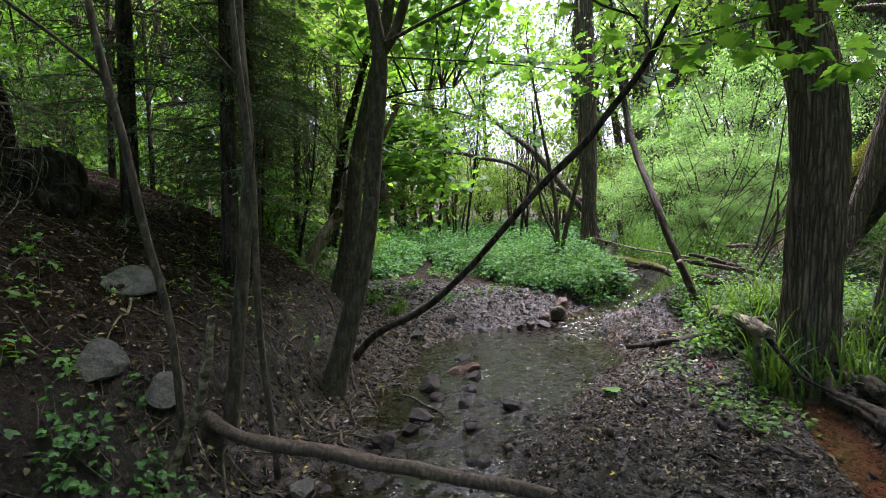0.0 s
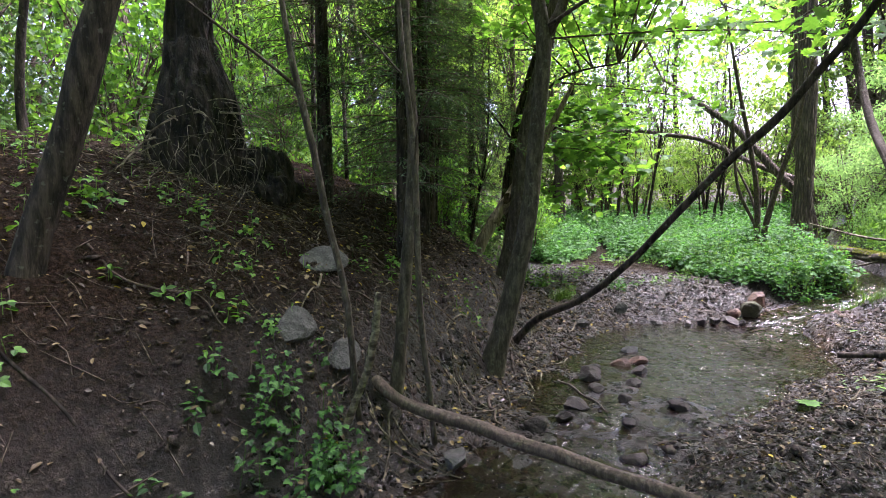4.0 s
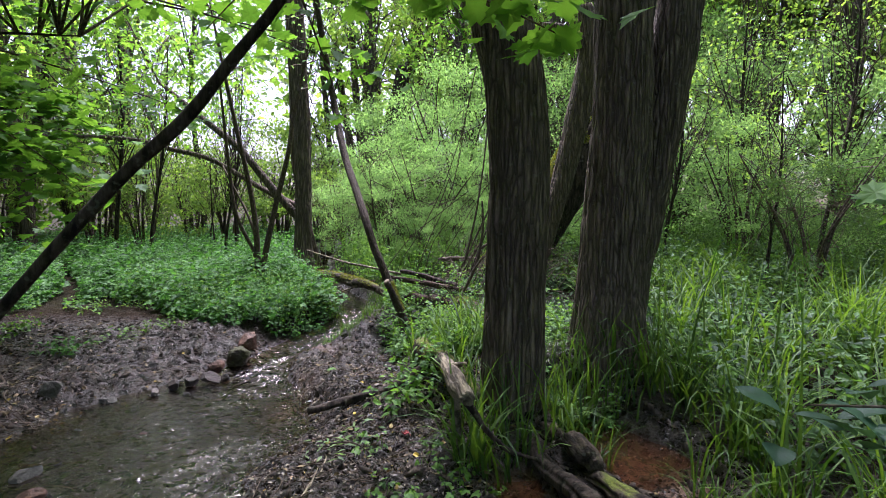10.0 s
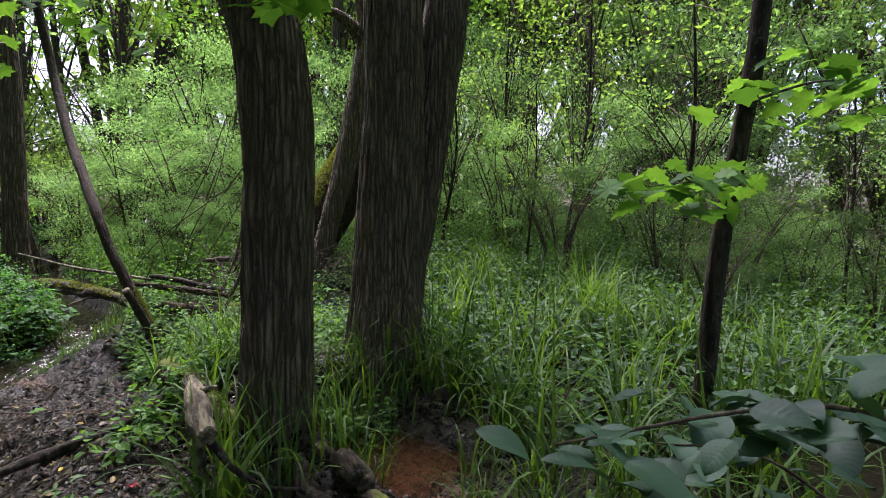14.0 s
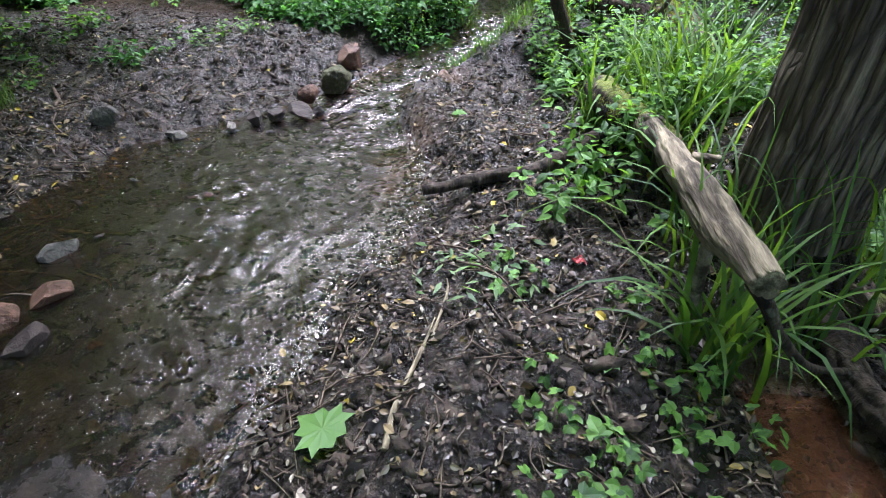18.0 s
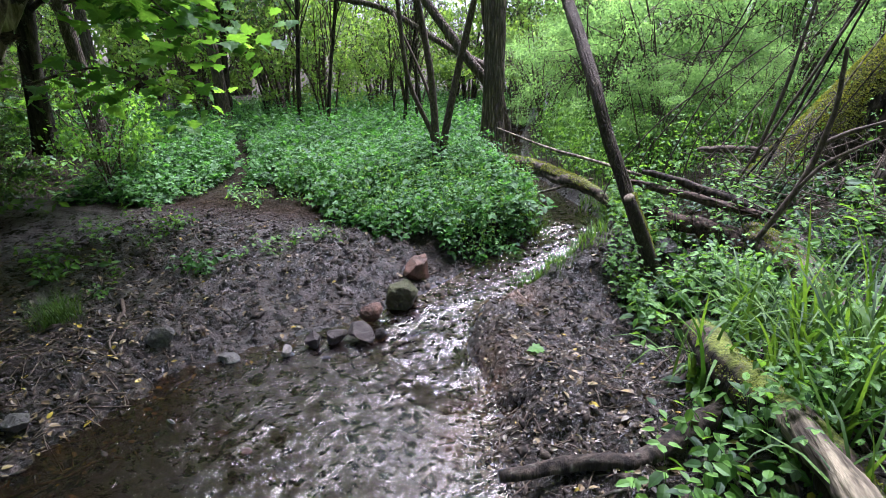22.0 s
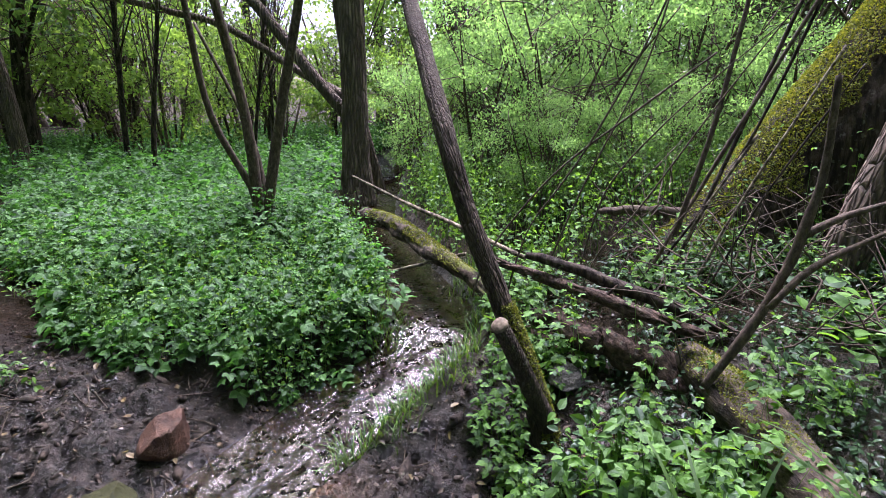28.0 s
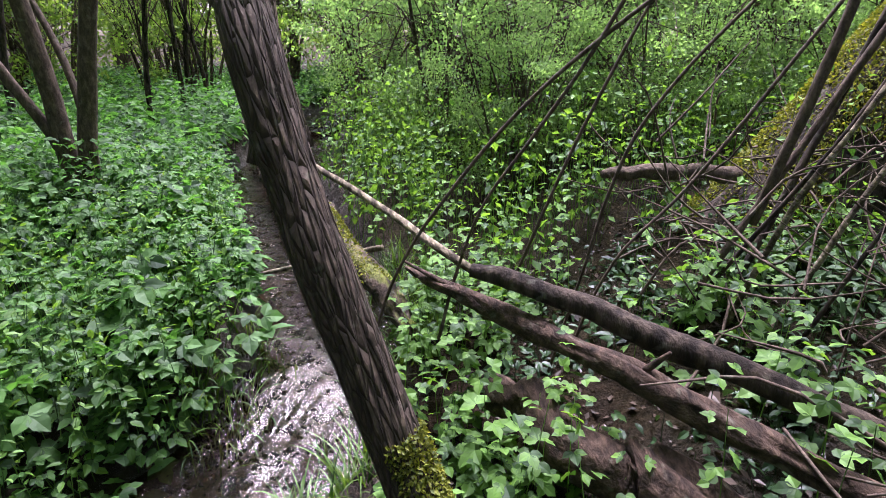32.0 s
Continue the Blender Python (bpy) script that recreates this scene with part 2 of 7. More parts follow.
def bark(name, dark, light, scale=14.0, stretch=(1, 1, 0.18), depth=0.012, moss=0.0, lichen=0.15, rough=0.9, plates=0.0, groove=1.4, soft=1.0, lean=(0, 0, 0)):
    """Ridged bark with paler plates, lichen specks and, where wanted, patches of moss on the upper side."""
    m, n, l, out = nodes_of(name)
    p = n.new("ShaderNodeBsdfPrincipled")
    a = noise_node(n, l, scale, 5, 0.6, stretch)
    b = noise_node(n, l, scale * 3.5, 4, 0.65, tuple(min(1, 1.6 * q) for q in stretch))
    c = noise_node(n, l, 1.7, 3)
    col = ramp(n, l, a.outputs["Fac"], [(0.5 - 0.1 * soft, dark), (0.5, tuple(0.6 * x + 0.4 * y for x, y in zip(dark, light))), (0.5 + 0.1 * soft, light)])
    col = mix(n, l, 0.6, col, ramp(n, l, b.outputs["Fac"], [(0.35, (0.28, 0.27, 0.26)), (0.65, (0.7, 0.7, 0.69))]), "OVERLAY")
    col = mix(n, l, 0.3, col, ramp(n, l, c.outputs["Fac"], [(0.3, (0.35, 0.33, 0.3)), (0.7, (0.68, 0.66, 0.62))]), "OVERLAY")
    height = a.outputs["Fac"]
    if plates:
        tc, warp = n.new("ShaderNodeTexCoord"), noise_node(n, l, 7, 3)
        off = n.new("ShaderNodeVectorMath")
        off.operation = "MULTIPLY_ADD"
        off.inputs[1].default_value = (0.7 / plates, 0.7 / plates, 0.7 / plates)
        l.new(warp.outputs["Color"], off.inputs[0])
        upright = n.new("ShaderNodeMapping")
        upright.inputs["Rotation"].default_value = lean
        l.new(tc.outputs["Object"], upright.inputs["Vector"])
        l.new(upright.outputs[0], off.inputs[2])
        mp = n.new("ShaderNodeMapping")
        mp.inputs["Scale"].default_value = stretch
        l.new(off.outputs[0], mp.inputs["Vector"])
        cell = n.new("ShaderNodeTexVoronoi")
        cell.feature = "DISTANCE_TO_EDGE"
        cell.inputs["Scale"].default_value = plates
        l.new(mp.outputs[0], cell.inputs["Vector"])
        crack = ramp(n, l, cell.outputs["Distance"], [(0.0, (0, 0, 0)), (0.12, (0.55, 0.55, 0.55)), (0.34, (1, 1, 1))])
        # Grooves are coloured darker: deeper bark's own tone, with furrow shade painted in.
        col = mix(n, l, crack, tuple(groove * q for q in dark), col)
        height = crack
    spots = noise_node(n, l, 26, 2)
    spot = ramp(n, l, spots.outputs["Fac"], [(0.62, (0, 0, 0)), (0.7, (lichen, lichen, lichen))])
    col = mix(n, l, spot, col, (0.30, 0.32, 0.25))
    if moss:
        geo = n.new("ShaderNodeNewGeometry")
        sep = n.new("ShaderNodeSeparateXYZ")
        l.new(geo.outputs["Normal"], sep.inputs[0])
        add = n.new("ShaderNodeMath")
        add.operation = "MULTIPLY_ADD"
        add.inputs[1].default_value = 0.35
        l.new(sep.outputs[2], add.inputs[0])
        grow = noise_node(n, l, 5, 4)
        l.new(grow.outputs["Fac"], add.inputs[2])
        cover = ramp(n, l, add.outputs[0], [(0.92 - moss * 0.5, (0, 0, 0)), (1.06 - moss * 0.5, (1, 1, 1))])
        tuft = noise_node(n, l, 90, 3)
        col = mix(n, l, cover, col, ramp(n, l, tuft.outputs["Fac"], [(0.3, (0.03, 0.042, 0.008)), (0.7, (0.15, 0.18, 0.028))]))
    l.new(col, p.inputs["Base Color"])
    p.inputs["Roughness"].default_value = rough
    p.inputs["Specular IOR Level"].default_value = 0.25
    l.new(bump(n, l, b.outputs["Fac"], 0.6, depth * 0.4, bump(n, l, height, 1.0, depth * 1.6)), p.inputs["Normal"])
    l.new(p.outputs[0], out.inputs[0])
    return m


def leaf(name, dark, light, thin=0.5, gloss=0.6, yellow=0.0, shine=0.022, glow=(1.9, 1.75, 0.7)):
    """A leaf: matt and glossy above, light shining through, each leaf of its own shade."""
    m, n, l, out = nodes_of(name)
    geo = n.new("ShaderNodeNewGeometry")
    stops = [(0.0, dark), (0.75, light)]
    if yellow:
        stops += [(0.97 - yellow, light), (1.0 - yellow * 0.5, (0.35, 0.27, 0.03))]
    own, shade, wrap = n.new("ShaderNodeObjectInfo"), n.new("ShaderNodeMath"), n.new("ShaderNodeMath")
    wrap.operation = "FRACT"
    l.new(geo.outputs["Random Per Island"], shade.inputs[0])
    l.new(own.outputs["Random"], shade.inputs[1])
    l.new(shade.outputs[0], wrap.inputs[0])
    col = ramp(n, l, wrap.outputs[0], stops)
    tex = noise_node(n, l, 60, 2)
    col = mix(n, l, 0.25, col, ramp(n, l, tex.outputs["Fac"], [(0.3, (0.3, 0.3, 0.3)), (0.7, (0.75, 0.75, 0.75))]), "OVERLAY")
    d = n.new("ShaderNodeBsdfDiffuse")
    t = n.new("ShaderNodeBsdfTranslucent")
    g = n.new("ShaderNodeBsdfGlossy")
    g.inputs["Roughness"].default_value = gloss
    g.inputs["Color"].default_value = (0.9, 0.95, 1, 1)
    l.new(col, d.inputs["Color"])
    l.new(mix(n, l, 1.0, col, glow, "MULTIPLY"), t.inputs["Color"])
    a, b = n.new("ShaderNodeMixShader"), n.new("ShaderNodeMixShader")
    a.inputs[0].default_value = thin
    b.inputs[0].default_value = shine
    l.new(d.outputs[0], a.inputs[1])
    l.new(t.outputs[0], a.inputs[2])
    l.new(a.outputs[0], b.inputs[1])
    l.new(g.outputs[0], b.inputs[2])
    l.new(b.outputs[0], out.inputs[0])
    return m


def stone(name, dark, light, wet=0.0, moss=0.0):
    m, n, l, out = nodes_of(name)
    p = n.new("ShaderNodeBsdfPrincipled")
    a, b = noise_node(n, l, 13, 6, 0.7), noise_node(n, l, 80, 4, 0.65)
    col = ramp(n, l, a.outputs["Fac"], [(0.3, dark), (0.7, light)])
    col = mix(n, l, 0.75, col, ramp(n, l, b.outputs["Fac"], [(0.3, (0.22, 0.22, 0.22)), (0.7, (0.8, 0.8, 0.8))]), "OVERLAY")
    if moss:
        geo = n.new("ShaderNodeNewGeometry")
        sep = n.new("ShaderNodeSeparateXYZ")
        l.new(geo.outputs["Normal"], sep.inputs[0])
        add = n.new("ShaderNodeMath")
        l.new(sep.outputs[2], add.inputs[0])
        l.new(a.outputs["Fac"], add.inputs[1])
        col = mix(n, l, ramp(n, l, add.outputs[0], [(1.0 - moss * 0.4, (0, 0, 0)), (1.1 - moss * 0.4, (1, 1, 1))]), col, ramp(n, l, b.outputs["Fac"], [(0.3, (0.008, 0.010, 0.003)), (0.7, (0.045, 0.048, 0.012))]))
    l.new(col, p.inputs["Base Color"])
    p.inputs["Roughness"].default_value = 0.8 - 0.4 * wet
    p.inputs["Specular IOR Level"].default_value = 0.25
    l.new(bump(n, l, b.outputs["Fac"], 0.8, 0.006, bump(n, l, a.outputs["Fac"], 0.9, 0.035)), p.inputs["Normal"])
    l.new(p.outputs[0], out.inputs[0])
    return m


def ground_material():
    """Wet black mud by the water, brown litter on the slope, dark leafy soil in the meadow; the zones come from the ground's own masks."""
    m, n, l, out = nodes_of("soil")
    p = n.new("ShaderNodeBsdfPrincipled")
    big, mid, fine, tiny = noise_node(n, l, 1.1, 5), noise_node(n, l, 13, 6, 0.7), noise_node(n, l, 42, 5, 0.65), noise_node(n, l, 170, 3, 0.6)
    zone = n.new("ShaderNodeVertexColor")
    zone.layer_name = "zone"
    sep = n.new("ShaderNodeSeparateColor")
    l.new(zone.outputs[0], sep.inputs[0])
    # Low spots of the mud are near black: hollow shade put into the colour.
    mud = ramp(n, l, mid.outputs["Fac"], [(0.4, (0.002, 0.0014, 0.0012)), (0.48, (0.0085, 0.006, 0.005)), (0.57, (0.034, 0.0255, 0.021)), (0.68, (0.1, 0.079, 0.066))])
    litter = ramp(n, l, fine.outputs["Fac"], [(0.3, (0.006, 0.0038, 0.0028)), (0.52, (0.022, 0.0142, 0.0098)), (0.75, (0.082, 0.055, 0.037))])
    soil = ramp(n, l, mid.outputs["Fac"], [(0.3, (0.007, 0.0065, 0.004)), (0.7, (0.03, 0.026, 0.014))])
    rust = ramp(n, l, mid.outputs["Fac"], [(0.3, (0.085, 0.05, 0.033)), (0.7, (0.2, 0.124, 0.08))])
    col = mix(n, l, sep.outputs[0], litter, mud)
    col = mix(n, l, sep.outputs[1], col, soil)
    bed = n.new("ShaderNodeVertexColor")
    bed.layer_name = "bed"
    silt = ramp(n, l, fine.outputs["Fac"], [(0.3, (0.006, 0.0042, 0.0028)), (0.55, (0.02, 0.0147, 0.0097)), (0.75, (0.06, 0.046, 0.03))])
    col = mix(n, l, bed.outputs[0], col, silt)
    col = mix(n, l, sep.outputs[2], col, rust)
    col = mix(n, l, 0.55, col, ramp(n, l, tiny.outputs["Fac"], [(0.3, (0.25, 0.25, 0.25)), (0.72, (0.8, 0.8, 0.8))]), "OVERLAY")
    col = mix(n, l, 0.35, col, ramp(n, l, big.outputs["Fac"], [(0.3, (0.35, 0.34, 0.33)), (0.7, (0.65, 0.65, 0.64))]), "OVERLAY")
    l.new(col, p.inputs["Base Color"])
    dry = n.new("ShaderNodeMapRange")
    dry.inputs["To Min"].default_value, dry.inputs["To Max"].default_value = 0.95, 0.34
    l.new(sep.outputs[0], dry.inputs["Value"])
    gloss = n.new("ShaderNodeMath")
    gloss.operation = "MULTIPLY"
    l.new(dry.outputs[0], gloss.inputs[0])
    l.new(ramp(n, l, mid.outputs["Fac"], [(0.4, (0.6, 0.6, 0.6)), (0.55, (1.1, 1.1, 1.1))]), gloss.inputs[1])
    l.new(gloss.outputs[0], p.inputs["Roughness"])
    wet = n.new("ShaderNodeMapRange")
    wet.inputs["To Min"].default_value, wet.inputs["To Max"].default_value = 0.05, 0.42
    l.new(sep.outputs[0], wet.inputs["Value"])
    l.new(wet.outputs[0], p.inputs["Specular IOR Level"])
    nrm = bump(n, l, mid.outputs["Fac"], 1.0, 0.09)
    nrm = bump(n, l, fine.outputs["Fac"], 1.0, 0.03, nrm)
    l.new(bump(n, l, tiny.outputs["Fac"], 0.8, 0.005, nrm), p.inputs["Normal"])
    l.new(p.outputs[0], out.inputs[0])
    return m


def water_material(name, tint, foam=True, ripple=0.35, scale=9.0, rough=0.04, silty=0.025, mud=(0.12, 0.10, 0.082)):
    """Clear shallow water over its bed: see-through with a tint, glossy by Fresnel, with white water where the stream falls."""
    m, n, l, out = nodes_of(name)
    wave = noise_node(n, l, scale, 4, 0.6, (1.0, 0.6, 1.0))
    fine = noise_node(n, l, scale * 4.5, 3, 0.6, (1.0, 0.55, 1.0))
    nrm = bump(n, l, fine.outputs["Fac"], ripple, 0.010, bump(n, l, wave.outputs["Fac"], ripple, 0.05))
    tr, gl = n.new("ShaderNodeBsdfTransparent"), n.new("ShaderNodeBsdfGlossy")
    tr.inputs["Color"].default_value = (*tint, 1)
    gl.inputs["Roughness"].default_value = rough
    l.new(nrm, gl.inputs["Normal"])
    fr = n.new("ShaderNodeFresnel")
    fr.inputs["IOR"].default_value = 1.45
    l.new(nrm, fr.inputs["Normal"])
    a = n.new("ShaderNodeMixShader")
    l.new(fr.outputs[0], a.inputs[0])
    silt, cloudy = n.new("ShaderNodeBsdfDiffuse"), n.new("ShaderNodeMixShader")
    silt.inputs["Color"].default_value = (*mud, 1)
    l.new(nrm, silt.inputs["Normal"])
    cloudy.inputs[0].default_value = silty
    l.new(tr.outputs[0], cloudy.inputs[1])
    l.new(silt.outputs[0], cloudy.inputs[2])
    l.new(cloudy.outputs[0], a.inputs[1])
    l.new(gl.outputs[0], a.inputs[2])
    last = a.outputs[0]
    if foam:
        zone = n.new("ShaderNodeVertexColor")
        zone.layer_name = "zone"
        sep = n.new("ShaderNodeSeparateColor")
        l.new(zone.outputs[0], sep.inputs[0])
        streak = n.new("ShaderNodeVertexColor")
        streak.layer_name = "flow"
        tex = n.new("ShaderNodeTexNoise")
        tex.inputs["Scale"].default_value, tex.inputs["Detail"].default_value, tex.inputs["Roughness"].default_value = 1.0, 5, 0.65
        l.new(streak.outputs[0], tex.inputs["Vector"])
        add = n.new("ShaderNodeMath")
        add.operation = "MULTIPLY"
        l.new(tex.outputs["Fac"], add.inputs[0])
        l.new(sep.outputs[0], add.inputs[1])
        cover = ramp(n, l, add.outputs[0], [(0.42, (0, 0, 0)), (0.66, (0.4, 0.4, 0.4))])
        white = n.new("ShaderNodeBsdfPrincipled")
        white.inputs["Base Color"].default_value = (0.46, 0.49, 0.56, 1)
        white.inputs["Roughness"].default_value = 0.35
        l.new(nrm, white.inputs["Normal"])
        b = n.new("ShaderNodeMixShader")
        l.new(cover, b.inputs[0])
        l.new(last, b.inputs[1])
        l.new(white.outputs[0], b.inputs[2])
        last = b.outputs[0]
    l.new(last, out.inputs[0])
    return m


SOIL = ground_material()
WATER = water_material("stream_water", (0.44, 0.32, 0.215), True, 0.28, 24.0, 0.03)
RUST_WATER = water_material("rust_water", (0.72, 0.52, 0.38), False, 0.08, 5.0, 0.02, 0.18, (0.12, 0.066, 0.036))
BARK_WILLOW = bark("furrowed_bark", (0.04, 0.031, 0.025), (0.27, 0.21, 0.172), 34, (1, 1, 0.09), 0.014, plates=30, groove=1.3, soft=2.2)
BARK_GREY = bark("grey_bark", (0.024, 0.02, 0.0155), (0.098, 0.082, 0.062), 30, (1, 1, 0.3), 0.005, soft=1.6)
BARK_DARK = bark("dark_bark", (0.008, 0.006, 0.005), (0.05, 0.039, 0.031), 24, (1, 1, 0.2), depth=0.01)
BARK_LEAN = bark("plated_bark", (0.026, 0.02, 0.0155), (0.115, 0.089, 0.071), 55, (1, 1, 0.4), 0.004, soft=2.0)
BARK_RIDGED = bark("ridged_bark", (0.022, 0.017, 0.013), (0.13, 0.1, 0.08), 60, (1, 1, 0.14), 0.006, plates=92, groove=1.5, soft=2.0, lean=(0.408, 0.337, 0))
BARK_MOSS = bark("mossy_bark", (0.006, 0.0045, 0.0035), (0.045, 0.033, 0.025), 18, depth=0.012, moss=0.35)
BARK_SOMEMOSS = bark("half_mossy_bark", (0.012, 0.009, 0.007), (0.085, 0.066, 0.05), 30, (0.7, 0.3, 0.7), depth=0.012, moss=0.14)
WOOD_PALE = bark("weathered_wood", (0.028, 0.023, 0.016), (0.195, 0.172, 0.122), 22, (1, 0.1, 1), 0.012, lichen=0.05)
WOOD_DEAD = bark("bare_dead_wood", (0.06, 0.046, 0.036), (0.32, 0.26, 0.205), 18, (1, 1, 0.15), 0.006, lichen=0.05, soft=1.8)
WOOD_BROWN = bark("rotten_wood", (0.008, 0.005, 0.004), (0.085, 0.058, 0.043), 60, (0.8, 0.3, 0.8), 0.008, soft=1.8)
WOOD_CUT = bark("sawn_wood", (0.06, 0.047, 0.035), (0.17, 0.14, 0.105), 20, (1, 1, 1), 0.003)
TWIG = bark("twig", (0.03, 0.023, 0.018), (0.11, 0.085, 0.065), 30, (1, 1, 1), 0.003)
LEAF_NETTLE = leaf("nettle_leaf", (0.014, 0.045, 0.011), (0.078, 0.19, 0.042), 0.45, glow=(1.5, 1.8, 0.85))
LEAF_HERB = leaf("herb_leaf", (0.014, 0.048, 0.009), (0.10, 0.225, 0.034), 0.42)
LEAF_SWAMP = leaf("swamp_leaf", (0.012, 0.036, 0.009), (0.055, 0.13, 0.028), 0.42)
LEAF_BUSH = leaf("willow_leaf", (0.08, 0.15, 0.055), (0.16, 0.27, 0.095), 0.66, glow=(1.6, 1.7, 1.0))
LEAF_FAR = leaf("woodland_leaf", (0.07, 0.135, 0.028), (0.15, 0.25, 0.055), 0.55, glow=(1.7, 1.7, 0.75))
LEAF_MAPLE = leaf("maple_leaf", (0.035, 0.10, 0.016), (0.10, 0.23, 0.034), 0.55)
# Shade is put into this darker leaf colour, for growth under the trees.
LEAF_SHADED = leaf("shaded_leaf", (0.02, 0.05, 0.015), (0.06, 0.12, 0.035), 0.4)
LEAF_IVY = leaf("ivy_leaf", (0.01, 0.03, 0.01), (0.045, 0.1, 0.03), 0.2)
LEAF_BROAD = leaf("broad_leaf", (0.018, 0.05, 0.028), (0.04, 0.095, 0.052), 0.2, 0.55, shine=0.035)
NEEDLE = leaf("spruce_needle", (0.016, 0.04, 0.018), (0.055, 0.095, 0.04), 0.3)
BLADE = leaf("sedge_blade", (0.012, 0.04, 0.005), (0.068, 0.14, 0.017), 0.42, shine=0.018)
LITTER = leaf("fallen_leaf", (0.05, 0.033, 0.018), (0.17, 0.13, 0.065), 0.15, 0.5, 0.1)
MOSS = leaf("moss_tuft", (0.03, 0.05, 0.005), (0.17, 0.195, 0.02), 0.3)
ROCK_GREY = stone("grey_rock", (0.028, 0.028, 0.026), (0.10, 0.097, 0.09))
ROCK_WET = stone("wet_dark_rock", (0.008, 0.0065, 0.006), (0.04, 0.03, 0.027), 0.55)
ROCK_RED = stone("rusty_rock", (0.02, 0.011, 0.008), (0.12, 0.063, 0.042), 0.6)
ROCK_MOSS = stone("mossy_rock", (0.012, 0.012, 0.007), (0.05, 0.044, 0.02), 0.5, 0.45)
ROCK_PALE = stone("pale_rock", (0.08, 0.072, 0.066), (0.22, 0.20, 0.185), 0.2)
PAPER_RED = stone("red_wrapper_foil", (0.22, 0.01, 0.02), (0.4, 0.1, 0.1), 0.6)
HUSK = leaf("seed_husk", (0.06, 0.05, 0.038), (0.25, 0.22, 0.18), 0.15, 0.5)
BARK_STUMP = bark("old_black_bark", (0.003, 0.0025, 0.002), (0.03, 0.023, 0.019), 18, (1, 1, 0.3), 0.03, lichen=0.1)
DEBRIS = leaf("leaf_mould", (0.006, 0.0045, 0.0035), (0.075, 0.058, 0.046), 0.1, 0.35)
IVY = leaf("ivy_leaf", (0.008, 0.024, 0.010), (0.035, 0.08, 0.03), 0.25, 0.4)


# ---------- the lie of the land ----------
# x, y, water level, half width of the stream, from far downstream behind the camera to the wood above
STREAM = [(-1.0, -30, -0.9, 0.5), (-1.5, -6, -0.25, 0.5), (-1.6, 1.0, -0.12, 0.45), (-1.68, 3.2, -0.09, 0.36), (-1.78, 4.4, -0.06, 0.42), (-1.8, 5.2, -0.02, 0.58),
          (-1.78, 6.2, 0.0, 0.74), (-1.76, 7.1, 0.0, 0.80), (-1.68, 7.7, 0.0, 0.62), (-1.56, 8.15, 0.02, 0.3), (-1.48, 8.45, 0.07, 0.15), (-1.28, 8.85, 0.12, 0.15),
          (-1.05, 9.25, 0.18, 0.17), (-0.8, 9.65, 0.27, 0.21), (-0.74, 10.1, 0.33, 0.2), (-0.92, 10.6, 0.34, 0.2), (-1.2, 11.1, 0.36, 0.2), (-1.6, 11.9, 0.39, 0.26),
          (-2.1, 13.0, 0.44, 0.3), (-2.6, 16, 0.55, 0.3), (-3.0, 26, 0.8, 0.4), (-3, 120, 2.5, 0.5)]
BANK_FOOT = [(-1.9, -40), (-1.95, 0), (-2.02, 2.0), (-2.25, 3.4), (-2.75, 4.8), (-3.3, 6.2), (-4.4, 7.4), (-6.5, 8.6), (-10, 10), (-40, 14)]
RUST_A = [(0.60, 6.0), (0.66, 5.4), (0.72, 4.8), (0.80, 4.2)]
RUST_B = [(1.2, 6.75), (1.34, 6.35), (1.5, 6.0)]


def stream_at(x, y):
    """Distance from the stream's middle line, its level and half width there."""
    s = np.array(STREAM)
    run = np.r_[0, np.cumsum(np.hypot(np.diff(s[:, 0]), np.diff(s[:, 1])))]
    far, along = line_dist(x, y, s[:, :2])
    return far, np.interp(along, run, s[:, 2]), np.interp(along, run, s[:, 3]), along


